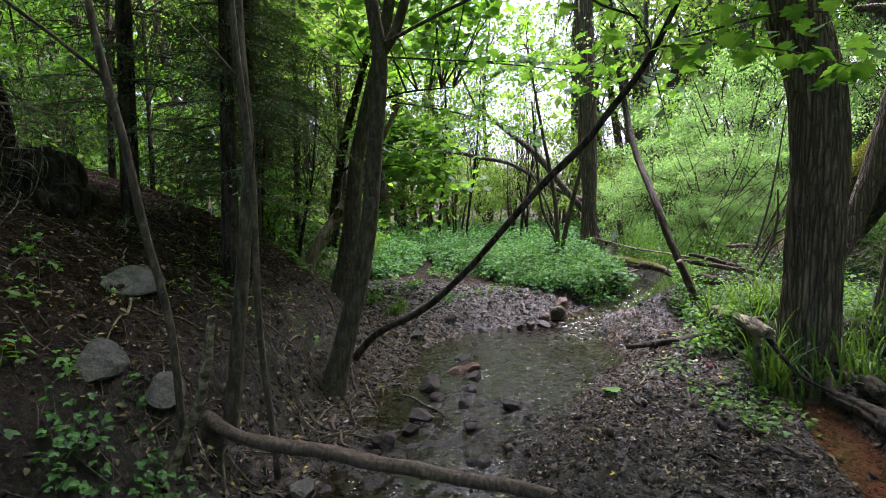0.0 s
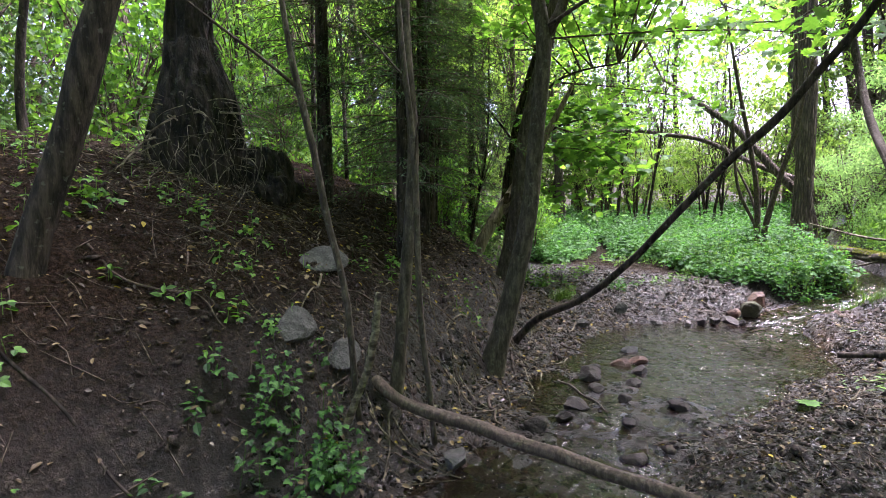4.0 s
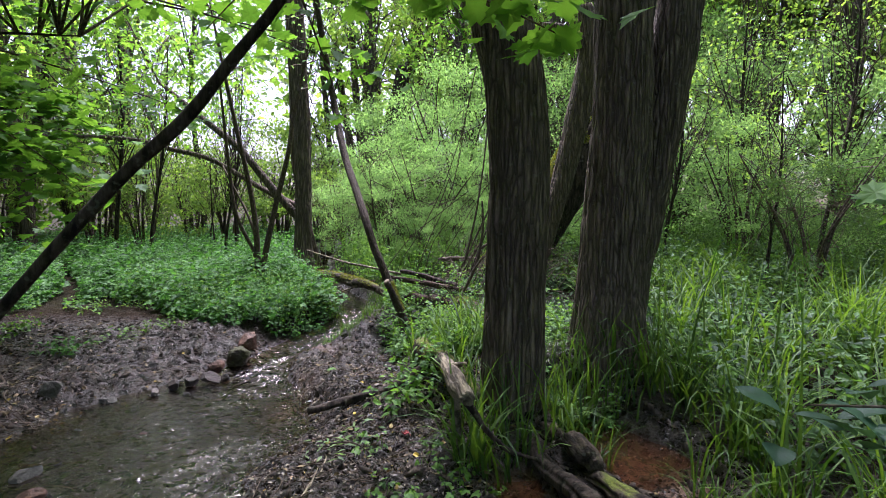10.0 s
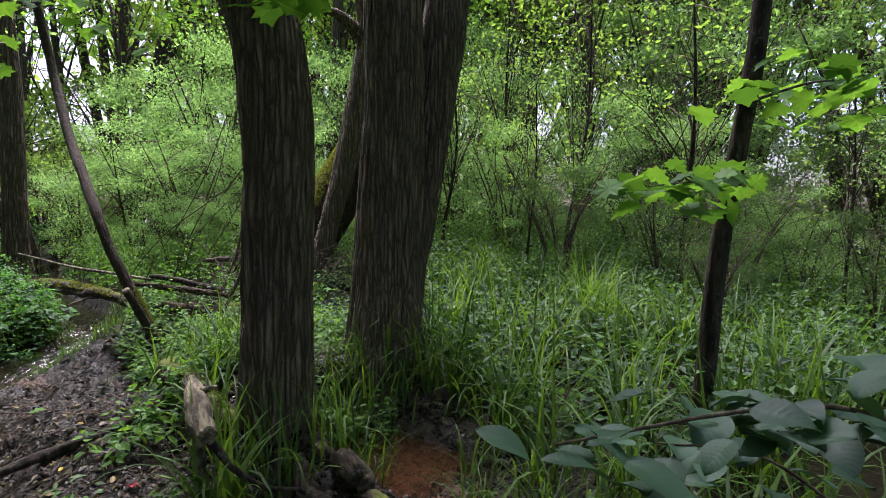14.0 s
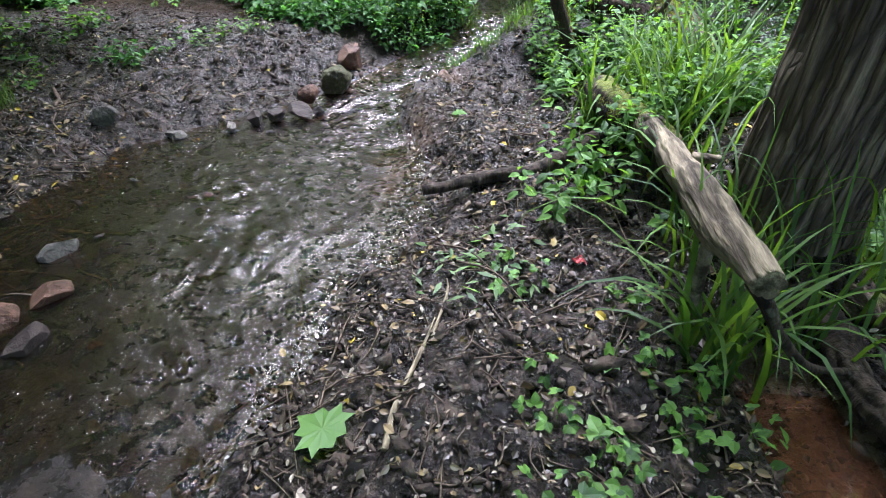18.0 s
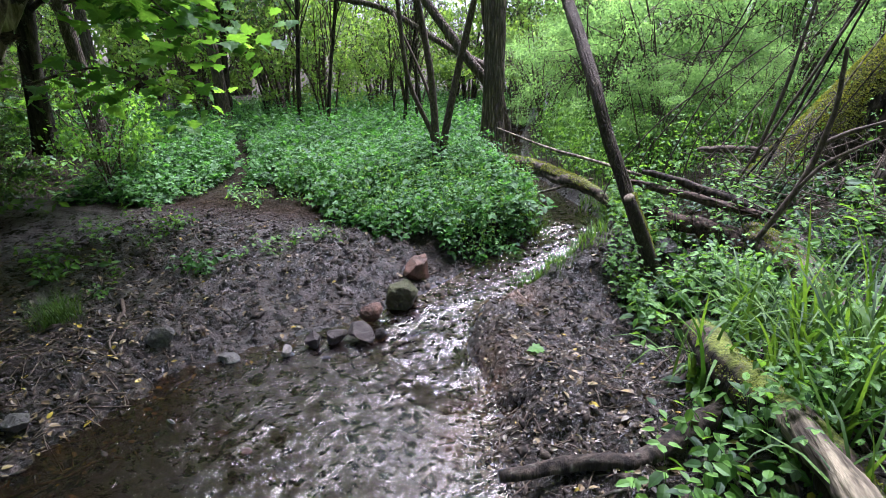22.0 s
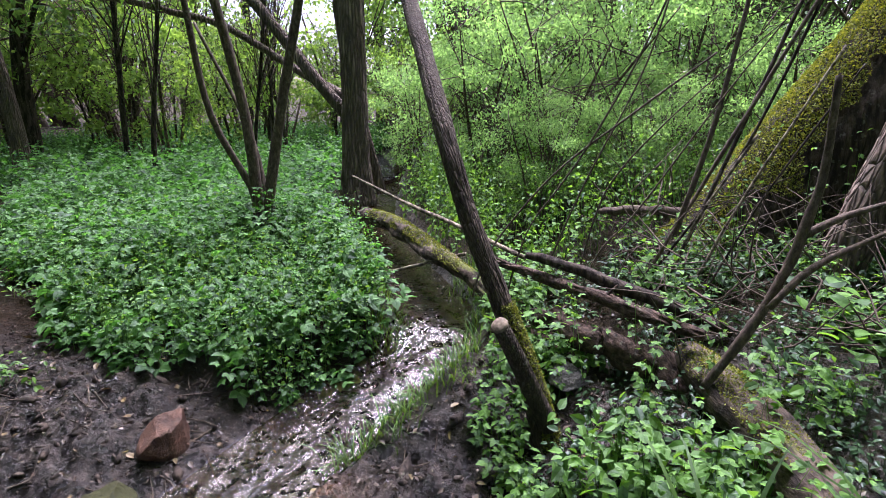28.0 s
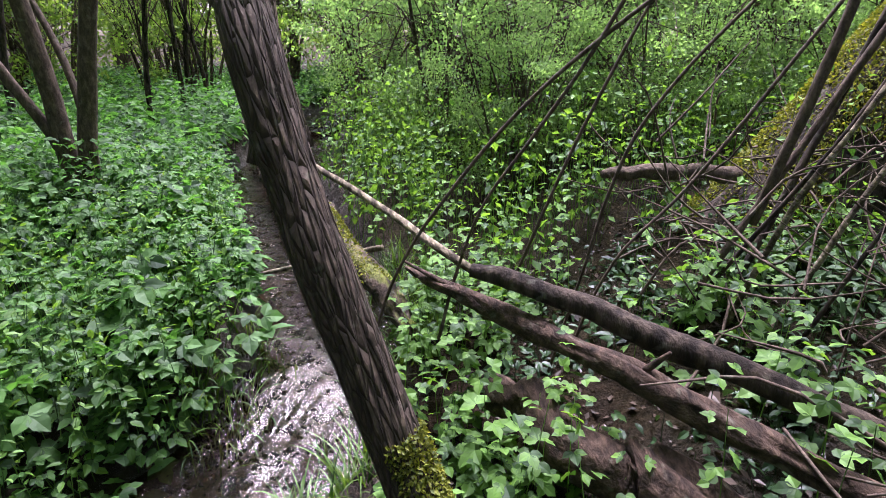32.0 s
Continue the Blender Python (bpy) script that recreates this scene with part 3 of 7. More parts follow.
def land(x, y, fine=True):
    """Height of the ground."""
    x, y = np.asarray(x, float), np.asarray(y, float)
    shape, x, y = x.shape, x.ravel(), y.ravel()
    p = flat(x, y)
    z = 0.06 + 0.028 * np.clip(y - 4, 0, 4) + 0.095 * np.clip(y - 8, 0, 4) + 0.02 * np.clip(y - 12, 0, 60) - 0.03 * np.clip(1 - y, 0, 20)
    # the right side: a hummock under the two big trees, the sedge swamp, the brushwood bank
    z += 0.22 * np.exp(-(((x - 0.85) / 0.55) ** 2 + ((y - 7.0) / 0.6) ** 2)) + 0.2 * np.exp(-(((x - 1.7) / 0.6) ** 2 + ((y - 7.5) / 0.6) ** 2))
    z += 0.14 * step(-0.1, 0.5, x) * step(6.2, 7.2, y) + 0.1 * step(0.1, 0.8, x) * step(8.3, 9.2, y) - 0.12 * step(0.2, -0.2, x) * step(7.6, 8.3, y) * step(-1.2, -0.6, x)
    z += 0.10 * step(1.6, 4, x) + 0.5 * step(7, 16, x)
    # the steep left bank
    foot = np.array(BANK_FOOT)
    far, _ = line_dist(x, y, foot)
    edge = np.interp(y, foot[:, 1], foot[:, 0])
    left = np.where(x < edge, far, 0)
    z += 2.3 * (1 - np.exp(-left * 0.42 - 0.05 * left**2))
    # pools of rusty water
    for line, wide in ((RUST_A, 0.15), (RUST_B, 0.26)):
        d, _ = line_dist(x, y, line)
        z = z * step(wide * 0.7, wide * 1.5, d) + (-0.02) * (1 - step(wide * 0.7, wide * 1.5, d))
    # the stream's bed
    d, level, half, _ = stream_at(x, y)
    wob = half * (1 + 0.55 * (fbm(p, 0.6, 3, 21) - 0.5))
    rim = 0.20 + 0.5 * step(9.0, 6.0, y) + 0.3 * step(0.5, -0.5, x + 1.7) * step(9, 8, y)
    mid = np.interp(y, [s[1] for s in STREAM], [s[0] for s in STREAM])
    rim = rim + 0.75 * step(7.8, 8.5, y) * step(9.9, 9.2, y) * step(0.1, -0.1, x - mid)
    w = step(0.0, 1.0, (d - wob) / rim)
    bank = z + np.maximum(level + 0.05 + 0.1 * step(8.5, 9.3, y) - z, 0) * step(0.9, 0.3, d - half)
    shoal = 0.035 - 0.02 * step(6.4, 5.6, y) + 0.05 * step(8.0, 8.6, y)
    z = bank * w + (level - shoal + 0.15 * (fbm(p, 0.5, 4, 5) - 0.5) * step(9.0, 8.0, y)) * (1 - w)
    muddy = step(10.2, 9.0, y) * step(2.4, 1.0, np.abs(x + 1.4)) + 0.4 + 0.4 * step(-2.0, -3.2, x) * step(9.6, 8.6, y)
    z += (fbm(p, 1.3, 3, 2) - 0.5) * 0.10 * w
    if fine:
        z += ((fbm(p, 0.26, 4, 11) - 0.5) * 0.12 * np.clip(muddy, 0, 1) + (0.2 - np.abs(vnoise(p, 0.13, 31) - 0.5)) * 0.09 * np.clip(muddy, 0, 1) + (vnoise(p, 0.085, 33) - 0.5) * 0.07 * np.clip(muddy, 0, 1) + (0.25 - np.abs(vnoise(p, 0.05, 35) - 0.5)) * 0.05 * np.clip(muddy, 0, 1)) * (0.25 + 0.75 * w)
    z += (fbm(p, 9, 3, 14) - 0.5) * 0.5 * step(6, 20, np.hypot(x, y - 6))
    return z.reshape(shape)


def on_land(x, y):
    return float(land(np.array([x]), np.array([y]))[0])


def spread(lo, hi, fine, reach):
    """Grid lines: even from lo to hi, then wider and wider out to reach."""
    mid = np.arange(lo, hi, fine)
    grow = fine * 1.13 ** np.arange(1, 200)
    out = np.cumsum(grow)
    out = out[out < reach]
    return np.r_[(lo - out)[::-1], mid, mid[-1] + out]


def coloured(me, name, rgb):
    """A colour layer on a mesh's points."""
    layer = me.color_attributes.new(name, "FLOAT_COLOR", "POINT")
    layer.data.foreach_set("color", np.column_stack([rgb, np.ones(len(rgb))]).astype(np.float32).ravel())


def grid_faces(nx, ny):
    i, j = np.meshgrid(np.arange(ny - 1), np.arange(nx - 1), indexing="ij")
    a = i * nx + j
    return np.stack([a, a + 1, a + nx + 1, a + nx], -1).reshape(-1, 4)


def meadow_mask(x, y):
    """Where the nettles stand."""
    x, y = np.ravel(x), np.ravel(y)
    edge = np.interp(x, [-8, -6, -5.2, -4.7, -4.4, -3.6, -3.0, -2.1, -1.5, -1.1, -0.9], [9.6, 9.5, 9.6, 10.3, 10.5, 10.0, 9.6, 9.3, 9.25, 9.6, 9.9])
    d, _, half, _ = stream_at(x, y)
    s = np.array(STREAM)
    west = x < np.interp(y, s[:, 1], s[:, 0])
    trail = np.abs(x - np.interp(y, [9, 11, 12.7, 16], [-4.5, -5.1, -6.6, -8])) 
    return west & (y > edge + 0.35 * (vnoise(flat(x, y), 0.4, 3) - 0.5)) & (d > half + 0.10) & (trail > 0.16)


def build_ground():
    xs, ys = spread(-5.0, 2.0, 0.019, 160), spread(2.8, 10.2, 0.02, 160)
    X, Y = np.meshgrid(xs, ys)
    Z = land(X, Y)
    me = mesh_of("ground", np.stack([X.ravel(), Y.ravel(), Z.ravel()], 1), grid_faces(len(xs), len(ys)))
    x, y = X.ravel(), Y.ravel()
    d, level, half, _ = stream_at(x, y)
    foot = np.array(BANK_FOOT)
    left = np.interp(y, foot[:, 1], foot[:, 0]) - x
    mudz = step(1.2, 0.2, left) * step(9.8, 9.0, y) * step(3.2, 1.8, x)
    mudz = np.maximum(mudz, step(half + 0.25, half + 0.05, d))
    soil = np.maximum(step(0.5, 0, np.where(meadow_mask(x, y), 0, 1)), step(9.4, 10.4, y) * step(0.25, 0.5, d))
    soil = np.maximum(soil, step(-0.1, 0.5, x) * step(6.4, 7.2, y))
    soil = np.maximum(soil, step(2.2, 3.5, x))
    rust = np.zeros(len(x))
    for line, wide in ((RUST_A, 0.15), (RUST_B, 0.26)):
        r, _ = line_dist(x, y, line)
        rust = np.maximum(rust, step(wide * 1.25, wide * 0.7, r))
    seep = 1.3 * np.exp(-(((x + 1.02) / 0.13) ** 2 + ((y - 7.5) / 0.36) ** 2)) + np.exp(-(((x + 1.08) / 0.22) ** 2 + ((y - 8.62) / 0.12) ** 2))
    rust = np.maximum(rust, np.clip(seep * 2.0 * vnoise(flat(x, y), 0.1, 8), 0, 0.95))
    coloured(me, "zone", np.stack([mudz, soil, rust], 1))
    silt = step(8.1, 7.6, y) * step(half + 0.02, half - 0.12, d) * (0.25 + 0.75 * step(0.35, 0.65, fbm(flat(x, y), 0.5, 3, 17)))
    coloured(me, "bed", np.repeat(silt[:, None], 3, 1))
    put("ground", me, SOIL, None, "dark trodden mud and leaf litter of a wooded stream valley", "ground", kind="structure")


def build_stream():
    """One sheet of water that follows the stream's line; the banks rise through its edges."""
    s = spline(STREAM, 6000)
    s = s[(s[:, 1] > -3) & (s[:, 1] < 17)]
    s = s[(s[:, 1] > 3.6) & (s[:, 1] < 11.5) | (np.arange(len(s)) % 6 == 0)]
    tang = np.gradient(s[:, :2], axis=0)
    tang /= np.linalg.norm(tang, axis=1)[:, None]
    side = np.stack([tang[:, 1], -tang[:, 0]], 1)
    u = np.linspace(-1, 1, 121)
    wide = (s[:, 3] * 1.3 + 0.12)[:, None] * u[None]
    X, Y = s[:, 0, None] + side[:, 0, None] * wide, s[:, 1, None] + side[:, 1, None] * wide
    run = np.r_[0, np.cumsum(np.hypot(np.diff(s[:, 0]), np.diff(s[:, 1])))][:, None] + 0 * wide
    Z = s[:, 2, None] + 0 * wide
    weir = np.exp(-(((Y - 8.12) / 0.16) ** 2 + ((X + 1.55) / 0.3) ** 2))
    across = np.clip(1.1 - 1.2 * np.abs(u[None]) ** 1.5, 0, 1)
    fast = np.clip((0.74 * np.exp(-(((Y - 9.4) / 0.36) ** 2)) + 0.8 * np.exp(-(((Y - 8.7) / 0.4) ** 2))) * across + 0.8 * weir, 0, 1)
    p = np.stack([X.ravel(), Y.ravel(), np.zeros(X.size)], 1)
    # chop: short steep wavelets drawn out along the flow, calmer towards the shores
    q = np.stack([run.ravel() / 0.085, wide.ravel() / 0.05, np.zeros(X.size)], 1)
    chop = (1 - 2 * np.abs(vnoise(q, 1.0, 51) - 0.5)) * 0.012 + (1 - 2 * np.abs(vnoise(q * 2.1 + 5, 1.0, 52) - 0.5)) * 0.005 + (vnoise(q * 0.35, 1.0, 53) - 0.5) * 0.016
    calm = 0.3 + 0.7 * step(-2.3, -1.4, X.ravel() + 0.5 * step(6.0, 4.6, Y.ravel()))
    calm *= 1 - 0.5 * step(9.8, 10.4, Y.ravel())
    calm += 1.1 * np.exp(-(((X.ravel() + 1.8) / 0.5) ** 2 + ((Y.ravel() - 7.1) / 0.7) ** 2)) + 0.5 * np.exp(-(((X.ravel() + 1.7) / 0.4) ** 2 + ((Y.ravel() - 5.6) / 0.7) ** 2))
    lively = calm * (0.2 + 1.3 * step(0.3, 0.7, fbm(p, 0.6, 3, 54))) * np.interp(np.abs(np.repeat(u[None], len(s), 0)).ravel(), [0, 0.75, 1.0], [1.0, 0.8, 0.35])
    Z = Z + ((fbm(p, 0.16, 3, 41) - 0.5) * 0.085).reshape(Z.shape) * (0.04 + fast) + ((chop - 0.012) * lively).reshape(Z.shape)
    me = mesh_of("stream", np.stack([X.ravel(), Y.ravel(), Z.ravel()], 1), grid_faces(len(u), len(s)))
    coloured(me, "zone", np.repeat(np.clip(fast.reshape(-1, 1) * 1.0, 0, 1), 3, 1))
    coloured(me, "flow", np.stack([run.ravel() * 8, (wide * 46).ravel(), np.zeros(X.size)], 1))
    put("stream", me, WATER, None, "shallow brown stream with white water at its small falls", "stream", kind="structure")
    for line, wide, lev in ((RUST_A, 0.24, 0.045), (RUST_B, 0.5, 0.075)):
        c = spline(line, 30)
        t = np.gradient(c, axis=0)
        t /= np.linalg.norm(t, axis=1)[:, None]
        o = np.linspace(-wide, wide, 9)
        X, Y = c[:, 0, None] + t[:, 1, None] * o, c[:, 1, None] - t[:, 0, None] * o
        me = mesh_of("puddle", np.stack([X.ravel(), Y.ravel(), np.full(X.size, lev)], 1), grid_faces(9, 30))
        put("puddle", me, RUST_WATER, None, "still rust-orange puddle beside the fallen roots", "puddle", "rusty puddles", "structure")


build_ground()
build_stream()


# ---------- trees ----------
def limb_mesh(name, points, n=14, sides=8, **kw):
    v, f = tube(points, n, sides, **kw)
    return mesh_of(name, v, f)


def blob(center, radii, n, clumps, rng, tight=0.22, hollow=0.55):
    """Leaf places in clumps within an egg-shaped crown, uneven and with gaps."""
    d = rng.normal(size=(clumps, 3))
    d /= np.linalg.norm(d, axis=1)[:, None]
    r = rng.uniform(hollow, 1, (clumps, 1)) ** 0.7
    c = np.asarray(center) + d * r * np.asarray(radii)
    size = rng.uniform(0.5, 1.5, clumps)
    pick = rng.integers(0, clumps, n)
    off = rng.normal(size=(n, 3)) * np.array([1, 1, 0.55]) * (tight * np.mean(radii) * size[pick])[:, None]
    return c[pick] + off, c


def twigs_to(start, ends, rng, r0=0.02, r1=0.004, sides=4, sag=0.1):
    """Thin limbs from a stem to the clumps of its crown."""
    out = []
    for e in ends:
        s = start[rng.integers(0, len(start))]
        m = (s + e) / 2 + rng.normal(size=3) * 0.12 * np.linalg.norm(e - s) + np.array([0, 0, sag * np.linalg.norm(e - s)])
        out.append(tube(np.array([[*s, r0], [*m, (r0 + r1) / 2], [*e, r1]]), 6, sides, cap=False))
    return out


def make_tree(name, label, stems, material, leaves=None, category="tree", group="", fine=None, twigs=0, seed=1, twig_r=0.02, part_names=("trunk", "limb")):
    """A tree from its stems (x, y, z, radius); leaves: (places, sizes, material, shape, tilt); fine: (rings, sides, furrow, grain, flare) for the first stems."""
    rng = np.random.default_rng(seed)
    x, y, z = stems[0][0][:3]
    ob = thing(name, x, y, z, label, category, group)
    for k, st in enumerate(stems):
        if fine and k < len(fine):
            rings, sides, fur, grain, flare = fine[k]
            me = limb_mesh("trunk", st, rings, sides, furrow=fur, grain=grain, flare=flare, rough=0.08, seed=seed + k)
        else:
            length = sum(np.linalg.norm(np.subtract(a[:3], b[:3])) for a, b in zip(st[:-1], st[1:]))
            me = limb_mesh("limb", st, max(8, int(length * 7)), 10 if st[0][3] > 0.03 else 6, rough=0.12, seed=seed + k)
        part(part_names[0] if k == 0 else part_names[1], me, material, ob)
    if leaves:
        for places, sizes, lm, shape, tilt in leaves:
            v, f = leaf_arrays(places, sizes, rng, shape, tilt)
            part("crown", mesh_of("crown", v, f, False), lm, ob, kind="stuff")
    if twigs and leaves:
        stem = np.vstack([spline(s, 12)[4:, :3] for s in stems])
        pl = leaves[0][0]
        ends = pl[rng.choice(len(pl), twigs)]
        near = np.array([stem[np.argmin(np.linalg.norm(stem - e, axis=1) + rng.uniform(0, 0.5, len(stem)))] for e in ends])
        tw = [tube(np.array([[*s, twig_r], [*((s + e) / 2 + rng.normal(size=3) * 0.06), twig_r * 0.6], [*e, 0.003]]), 5, 4, cap=False) for s, e in zip(near, ends)]
        part("twig_work", mesh_of("twig_work", *join(tw)), TWIG, ob, kind="stuff")
    return ob


def foliage(center, radii, n, clumps, size, material, shape="diamond", tilt=0.6, seed=0, tight=0.2, hollow=0.5):
    rng = np.random.default_rng(seed + 500)
    p, _ = blob(center, radii, n, clumps, rng, tight, hollow)
    return (p, rng.uniform(0.6, 1.3, n) * size, material, shape, tilt)


# the two great trees by the swamp; unseen high crowns added to shade it
make_tree("willow_tree", "old tree trunk with deeply furrowed dark bark standing in sedge", [
    [(0.72, 6.68, 0.12, 0.225), (0.71, 6.65, 0.55, 0.205), (0.71, 6.64, 1.1, 0.2), (0.73, 6.63, 1.83, 0.2), (0.67, 6.64, 2.55, 0.205), (0.46, 6.65, 3.31, 0.205), (0.1, 6.7, 4.6, 0.19), (-0.2, 6.9, 7.5, 0.12)],
    [(0.2, 6.7, 4.3, 0.1), (0.9, 7.2, 5.4, 0.07), (1.6, 7.6, 6.8, 0.03)]],
    BARK_WILLOW, [foliage((0.9, 7.2, 8.0), (2.4, 2.4, 1.8), 1500, 50, 0.15, LEAF_FAR, seed=3)], fine=[(300, 128, 0.024, 0.034, 0.15)], twigs=40, seed=11)
make_tree("willow_tree", "twin-stemmed tree with furrowed grey-brown bark standing in sedge", [
    [(1.62, 7.28, 0.2, 0.31), (1.62, 7.26, 0.65, 0.27), (1.63, 7.26, 1.14, 0.24), (1.64, 7.25, 1.73, 0.228), (1.67, 7.24, 2.39, 0.225), (1.66, 7.24, 3.25, 0.22), (1.6, 7.3, 5.0, 0.18), (1.5, 7.5, 8, 0.1)],
    [(1.72, 7.4, 0.4, 0.2), (1.84, 7.42, 1.18, 0.185), (2.0, 7.36, 2.17, 0.19), (2.13, 7.3, 3.16, 0.18), (2.4, 7.4, 5, 0.15), (2.8, 7.7, 8, 0.08)]],
    BARK_WILLOW, [foliage((3.2, 6.6, 7.6), (3.4, 3.0, 1.6), 3600, 80, 0.17, LEAF_FAR, seed=4)], fine=[(300, 128, 0.026, 0.034, 0.2), (260, 110, 0.022, 0.032, 0.1)], twigs=40, seed=12)

# the leaning trunk by the little fall, with a sawn stub
# Both leaf crowns hang out of view, added to shade pool and brushwood.
lean = make_tree("leaning_tree", "slender leaning tree with plated brown bark and a mossy foot", [
    [(-0.075, 9.08, 0.1, 0.067), (-0.165, 9.12, 0.45, 0.054), (-0.335, 9.22, 0.85, 0.047), (-0.495, 9.32, 1.22, 0.045), (-0.625, 9.48, 1.58, 0.047), (-0.785, 9.88, 1.95, 0.048), (-1.025, 10.5, 2.5, 0.049), (-1.265, 11.0, 3.4, 0.047), (-1.5, 10.8, 5.0, 0.038), (-1.5, 9.8, 6.6, 0.025)],
    [(-0.09, 9.06, 0.3, 0.046), (-0.21, 8.95, 0.6, 0.041), (-0.32, 8.86, 0.86, 0.036)]],
    BARK_RIDGED, [foliage((-1.4, 8.9, 6.6), (2.4, 2.6, 1.0), 2300, 60, 0.15, LEAF_FAR, seed=5), foliage((0.3, 10.6, 6.4), (1.4, 1.2, 0.7), 400, 20, 0.15, LEAF_FAR, seed=55)], fine=[(340, 96, 0.009, 0.017, 0.3)], seed=13)
part("cut_end", limb_mesh("cut_end", [(-0.32, 8.86, 0.858, 0.0365), (-0.326, 8.855, 0.868, 0.033)], 4, 14), WOOD_CUT, lean, "pale sawn end of the stub")

# left bank: the grey trunk with the long bowed limb, its companions, saplings
# The crown, mostly out of view, is placed to shade the near mud.
make_tree("hornbeam_tree", "smooth grey-brown trunk rooted in the muddy bank", [
    [(-2.88, 4.78, -0.12, 0.112), (-2.83, 4.83, 0.2, 0.092), (-2.75, 4.9, 0.61, 0.0816), (-2.62, 4.99, 1.36, 0.072), (-2.57, 5.03, 2.05, 0.0624), (-2.52, 5.05, 2.72, 0.0592), (-2.6, 5.02, 3.4, 0.0528), (-2.9, 5.1, 5.5, 0.032)],
    [(-2.53, 5.05, 2.75, 0.044), (-2.38, 5.15, 3.1, 0.04), (-2.2, 5.3, 4.2, 0.028), (-2.1, 5.5, 6, 0.016)],
    [(-2.52, 5.05, 2.85, 0.016), (-1.6, 4.9, 3.02, 0.0112), (-0.6, 4.7, 3.05, 0.0064)]],
    BARK_GREY, [foliage((-0.3, 4.6, 4.5), (2.1, 1.9, 0.9), 2900, 80, 0.14, LEAF_MAPLE, "maple", seed=6)], fine=[(120, 40, 0.004, 0.03, 0.3)], twigs=30, seed=14)
make_tree("bowed_limb", "long dark limb bowed up across the stream", [
    [(-3.1, 5.45, 0.12, 0.034), (-2.85, 5.48, 0.38, 0.0326), (-2.36, 5.5, 0.65, 0.0299), (-1.93, 5.5, 1.03, 0.0279), (-1.55, 5.5, 1.45, 0.0272), (-1.26, 5.5, 1.76, 0.0286), (-0.99, 5.5, 2.01, 0.0286), (-0.78, 5.5, 2.27, 0.0258), (-0.58, 5.5, 2.52, 0.0231), (-0.4, 5.5, 2.85, 0.0204), (-0.1, 5.6, 3.6, 0.0136)],
    [(-0.6, 5.5, 2.48, 0.0082), (-0.5, 5.5, 2.66, 0.0068), (-0.7, 5.3, 2.95, 0.0041), (-1.0, 5.0, 3.1, 0.0027)]],
    BARK_DARK, category="limb", fine=[(120, 24, 0.003, 0.02, 0.2)], seed=15)
# Its high leaf crown is an unseen canopy added to darken the bank.
make_tree("hornbeam_tree", "grey trunk leaning over the leaf-strewn bank", [
    [(-3.9, 6.2, 0.2, 0.13), (-3.87, 6.21, 0.49, 0.113), (-3.74, 6.31, 1.32, 0.099), (-3.65, 6.37, 2.29, 0.08), (-3.37, 6.54, 3.72, 0.07), (-3.1, 6.8, 6, 0.04)]],
    BARK_GREY, [foliage((-3.6, 7.0, 5.4), (1.7, 1.7, 0.9), 2300, 70, 0.15, LEAF_MAPLE, "maple", seed=7)], twigs=9, seed=16)
make_tree("sapling", "straight grey sapling on the bank above the stream", [
    [(-2.66, 3.56, 0.1, 0.0507), (-2.64, 3.6, 0.5, 0.0429), (-2.59, 3.67, 1.4, 0.0382), (-2.57, 3.69, 1.91, 0.0351), (-2.59, 3.66, 2.7, 0.032), (-2.65, 3.7, 4.6, 0.0195)]],
    BARK_GREY, [foliage((-3.2, 4.2, 4.8), (1.6, 1.4, 0.9), 1000, 40, 0.14, LEAF_MAPLE, "maple", seed=8)], twigs=12, seed=17)
make_tree("sapling", "thin crooked sapling beside a grey stem", [
    [(-2.34, 3.62, -0.02, 0.0204), (-2.36, 3.61, 0.26, 0.0179), (-2.4, 3.57, 0.88, 0.0195), (-2.41, 3.56, 1.72, 0.0187), (-2.44, 3.51, 2.34, 0.017), (-2.46, 3.5, 2.64, 0.0153), (-2.5, 3.4, 3.8, 0.0085)],
    [(-2.41, 3.56, 1.72, 0.008), (-2.3, 3.5, 1.95, 0.006), (-2.1, 3.45, 2.1, 0.003)], [(-2.43, 3.53, 2.2, 0.008), (-2.6, 3.4, 2.45, 0.005), (-2.75, 3.35, 2.6, 0.003)]], BARK_GREY, seed=18)
make_tree("sapling", "thin curved sapling with a forked top on the bank", [
    [(-2.56, 3.22, 0.15, 0.0208), (-2.57, 3.2, 0.38, 0.0192), (-2.59, 3.17, 0.93, 0.02), (-2.64, 3.09, 1.41, 0.02), (-2.67, 3.03, 1.82, 0.02), (-2.7, 2.97, 2.15, 0.0192), (-2.72, 2.92, 2.49, 0.0152), (-2.75, 2.8, 3.6, 0.008)],
    [(-2.7, 2.96, 2.13, 0.0104), (-2.76, 2.81, 2.26, 0.0088), (-2.81, 2.6, 2.4, 0.0072), (-2.85, 2.3, 2.6, 0.004)]], BARK_GREY, seed=19)
# The wide crown overhead is unseen, there to shade the slope.
make_tree("hornbeam_tree", "bare leaning trunk at the top of the bank", [
    [(-3.42, 1.72, 0.8, 0.11), (-3.39, 1.78, 1.09, 0.085), (-3.36, 1.9, 1.5, 0.075), (-3.32, 2.02, 1.86, 0.076), (-3.28, 2.12, 2.26, 0.078), (-3.2, 2.3, 3.0, 0.07), (-3.0, 2.6, 5.0, 0.05)]],
    BARK_DARK, [foliage((-3.0, 2.2, 5), (2.3, 2.2, 1.1), 1500, 50, 0.15, LEAF_MAPLE, "maple", seed=9)], twigs=20, seed=20)
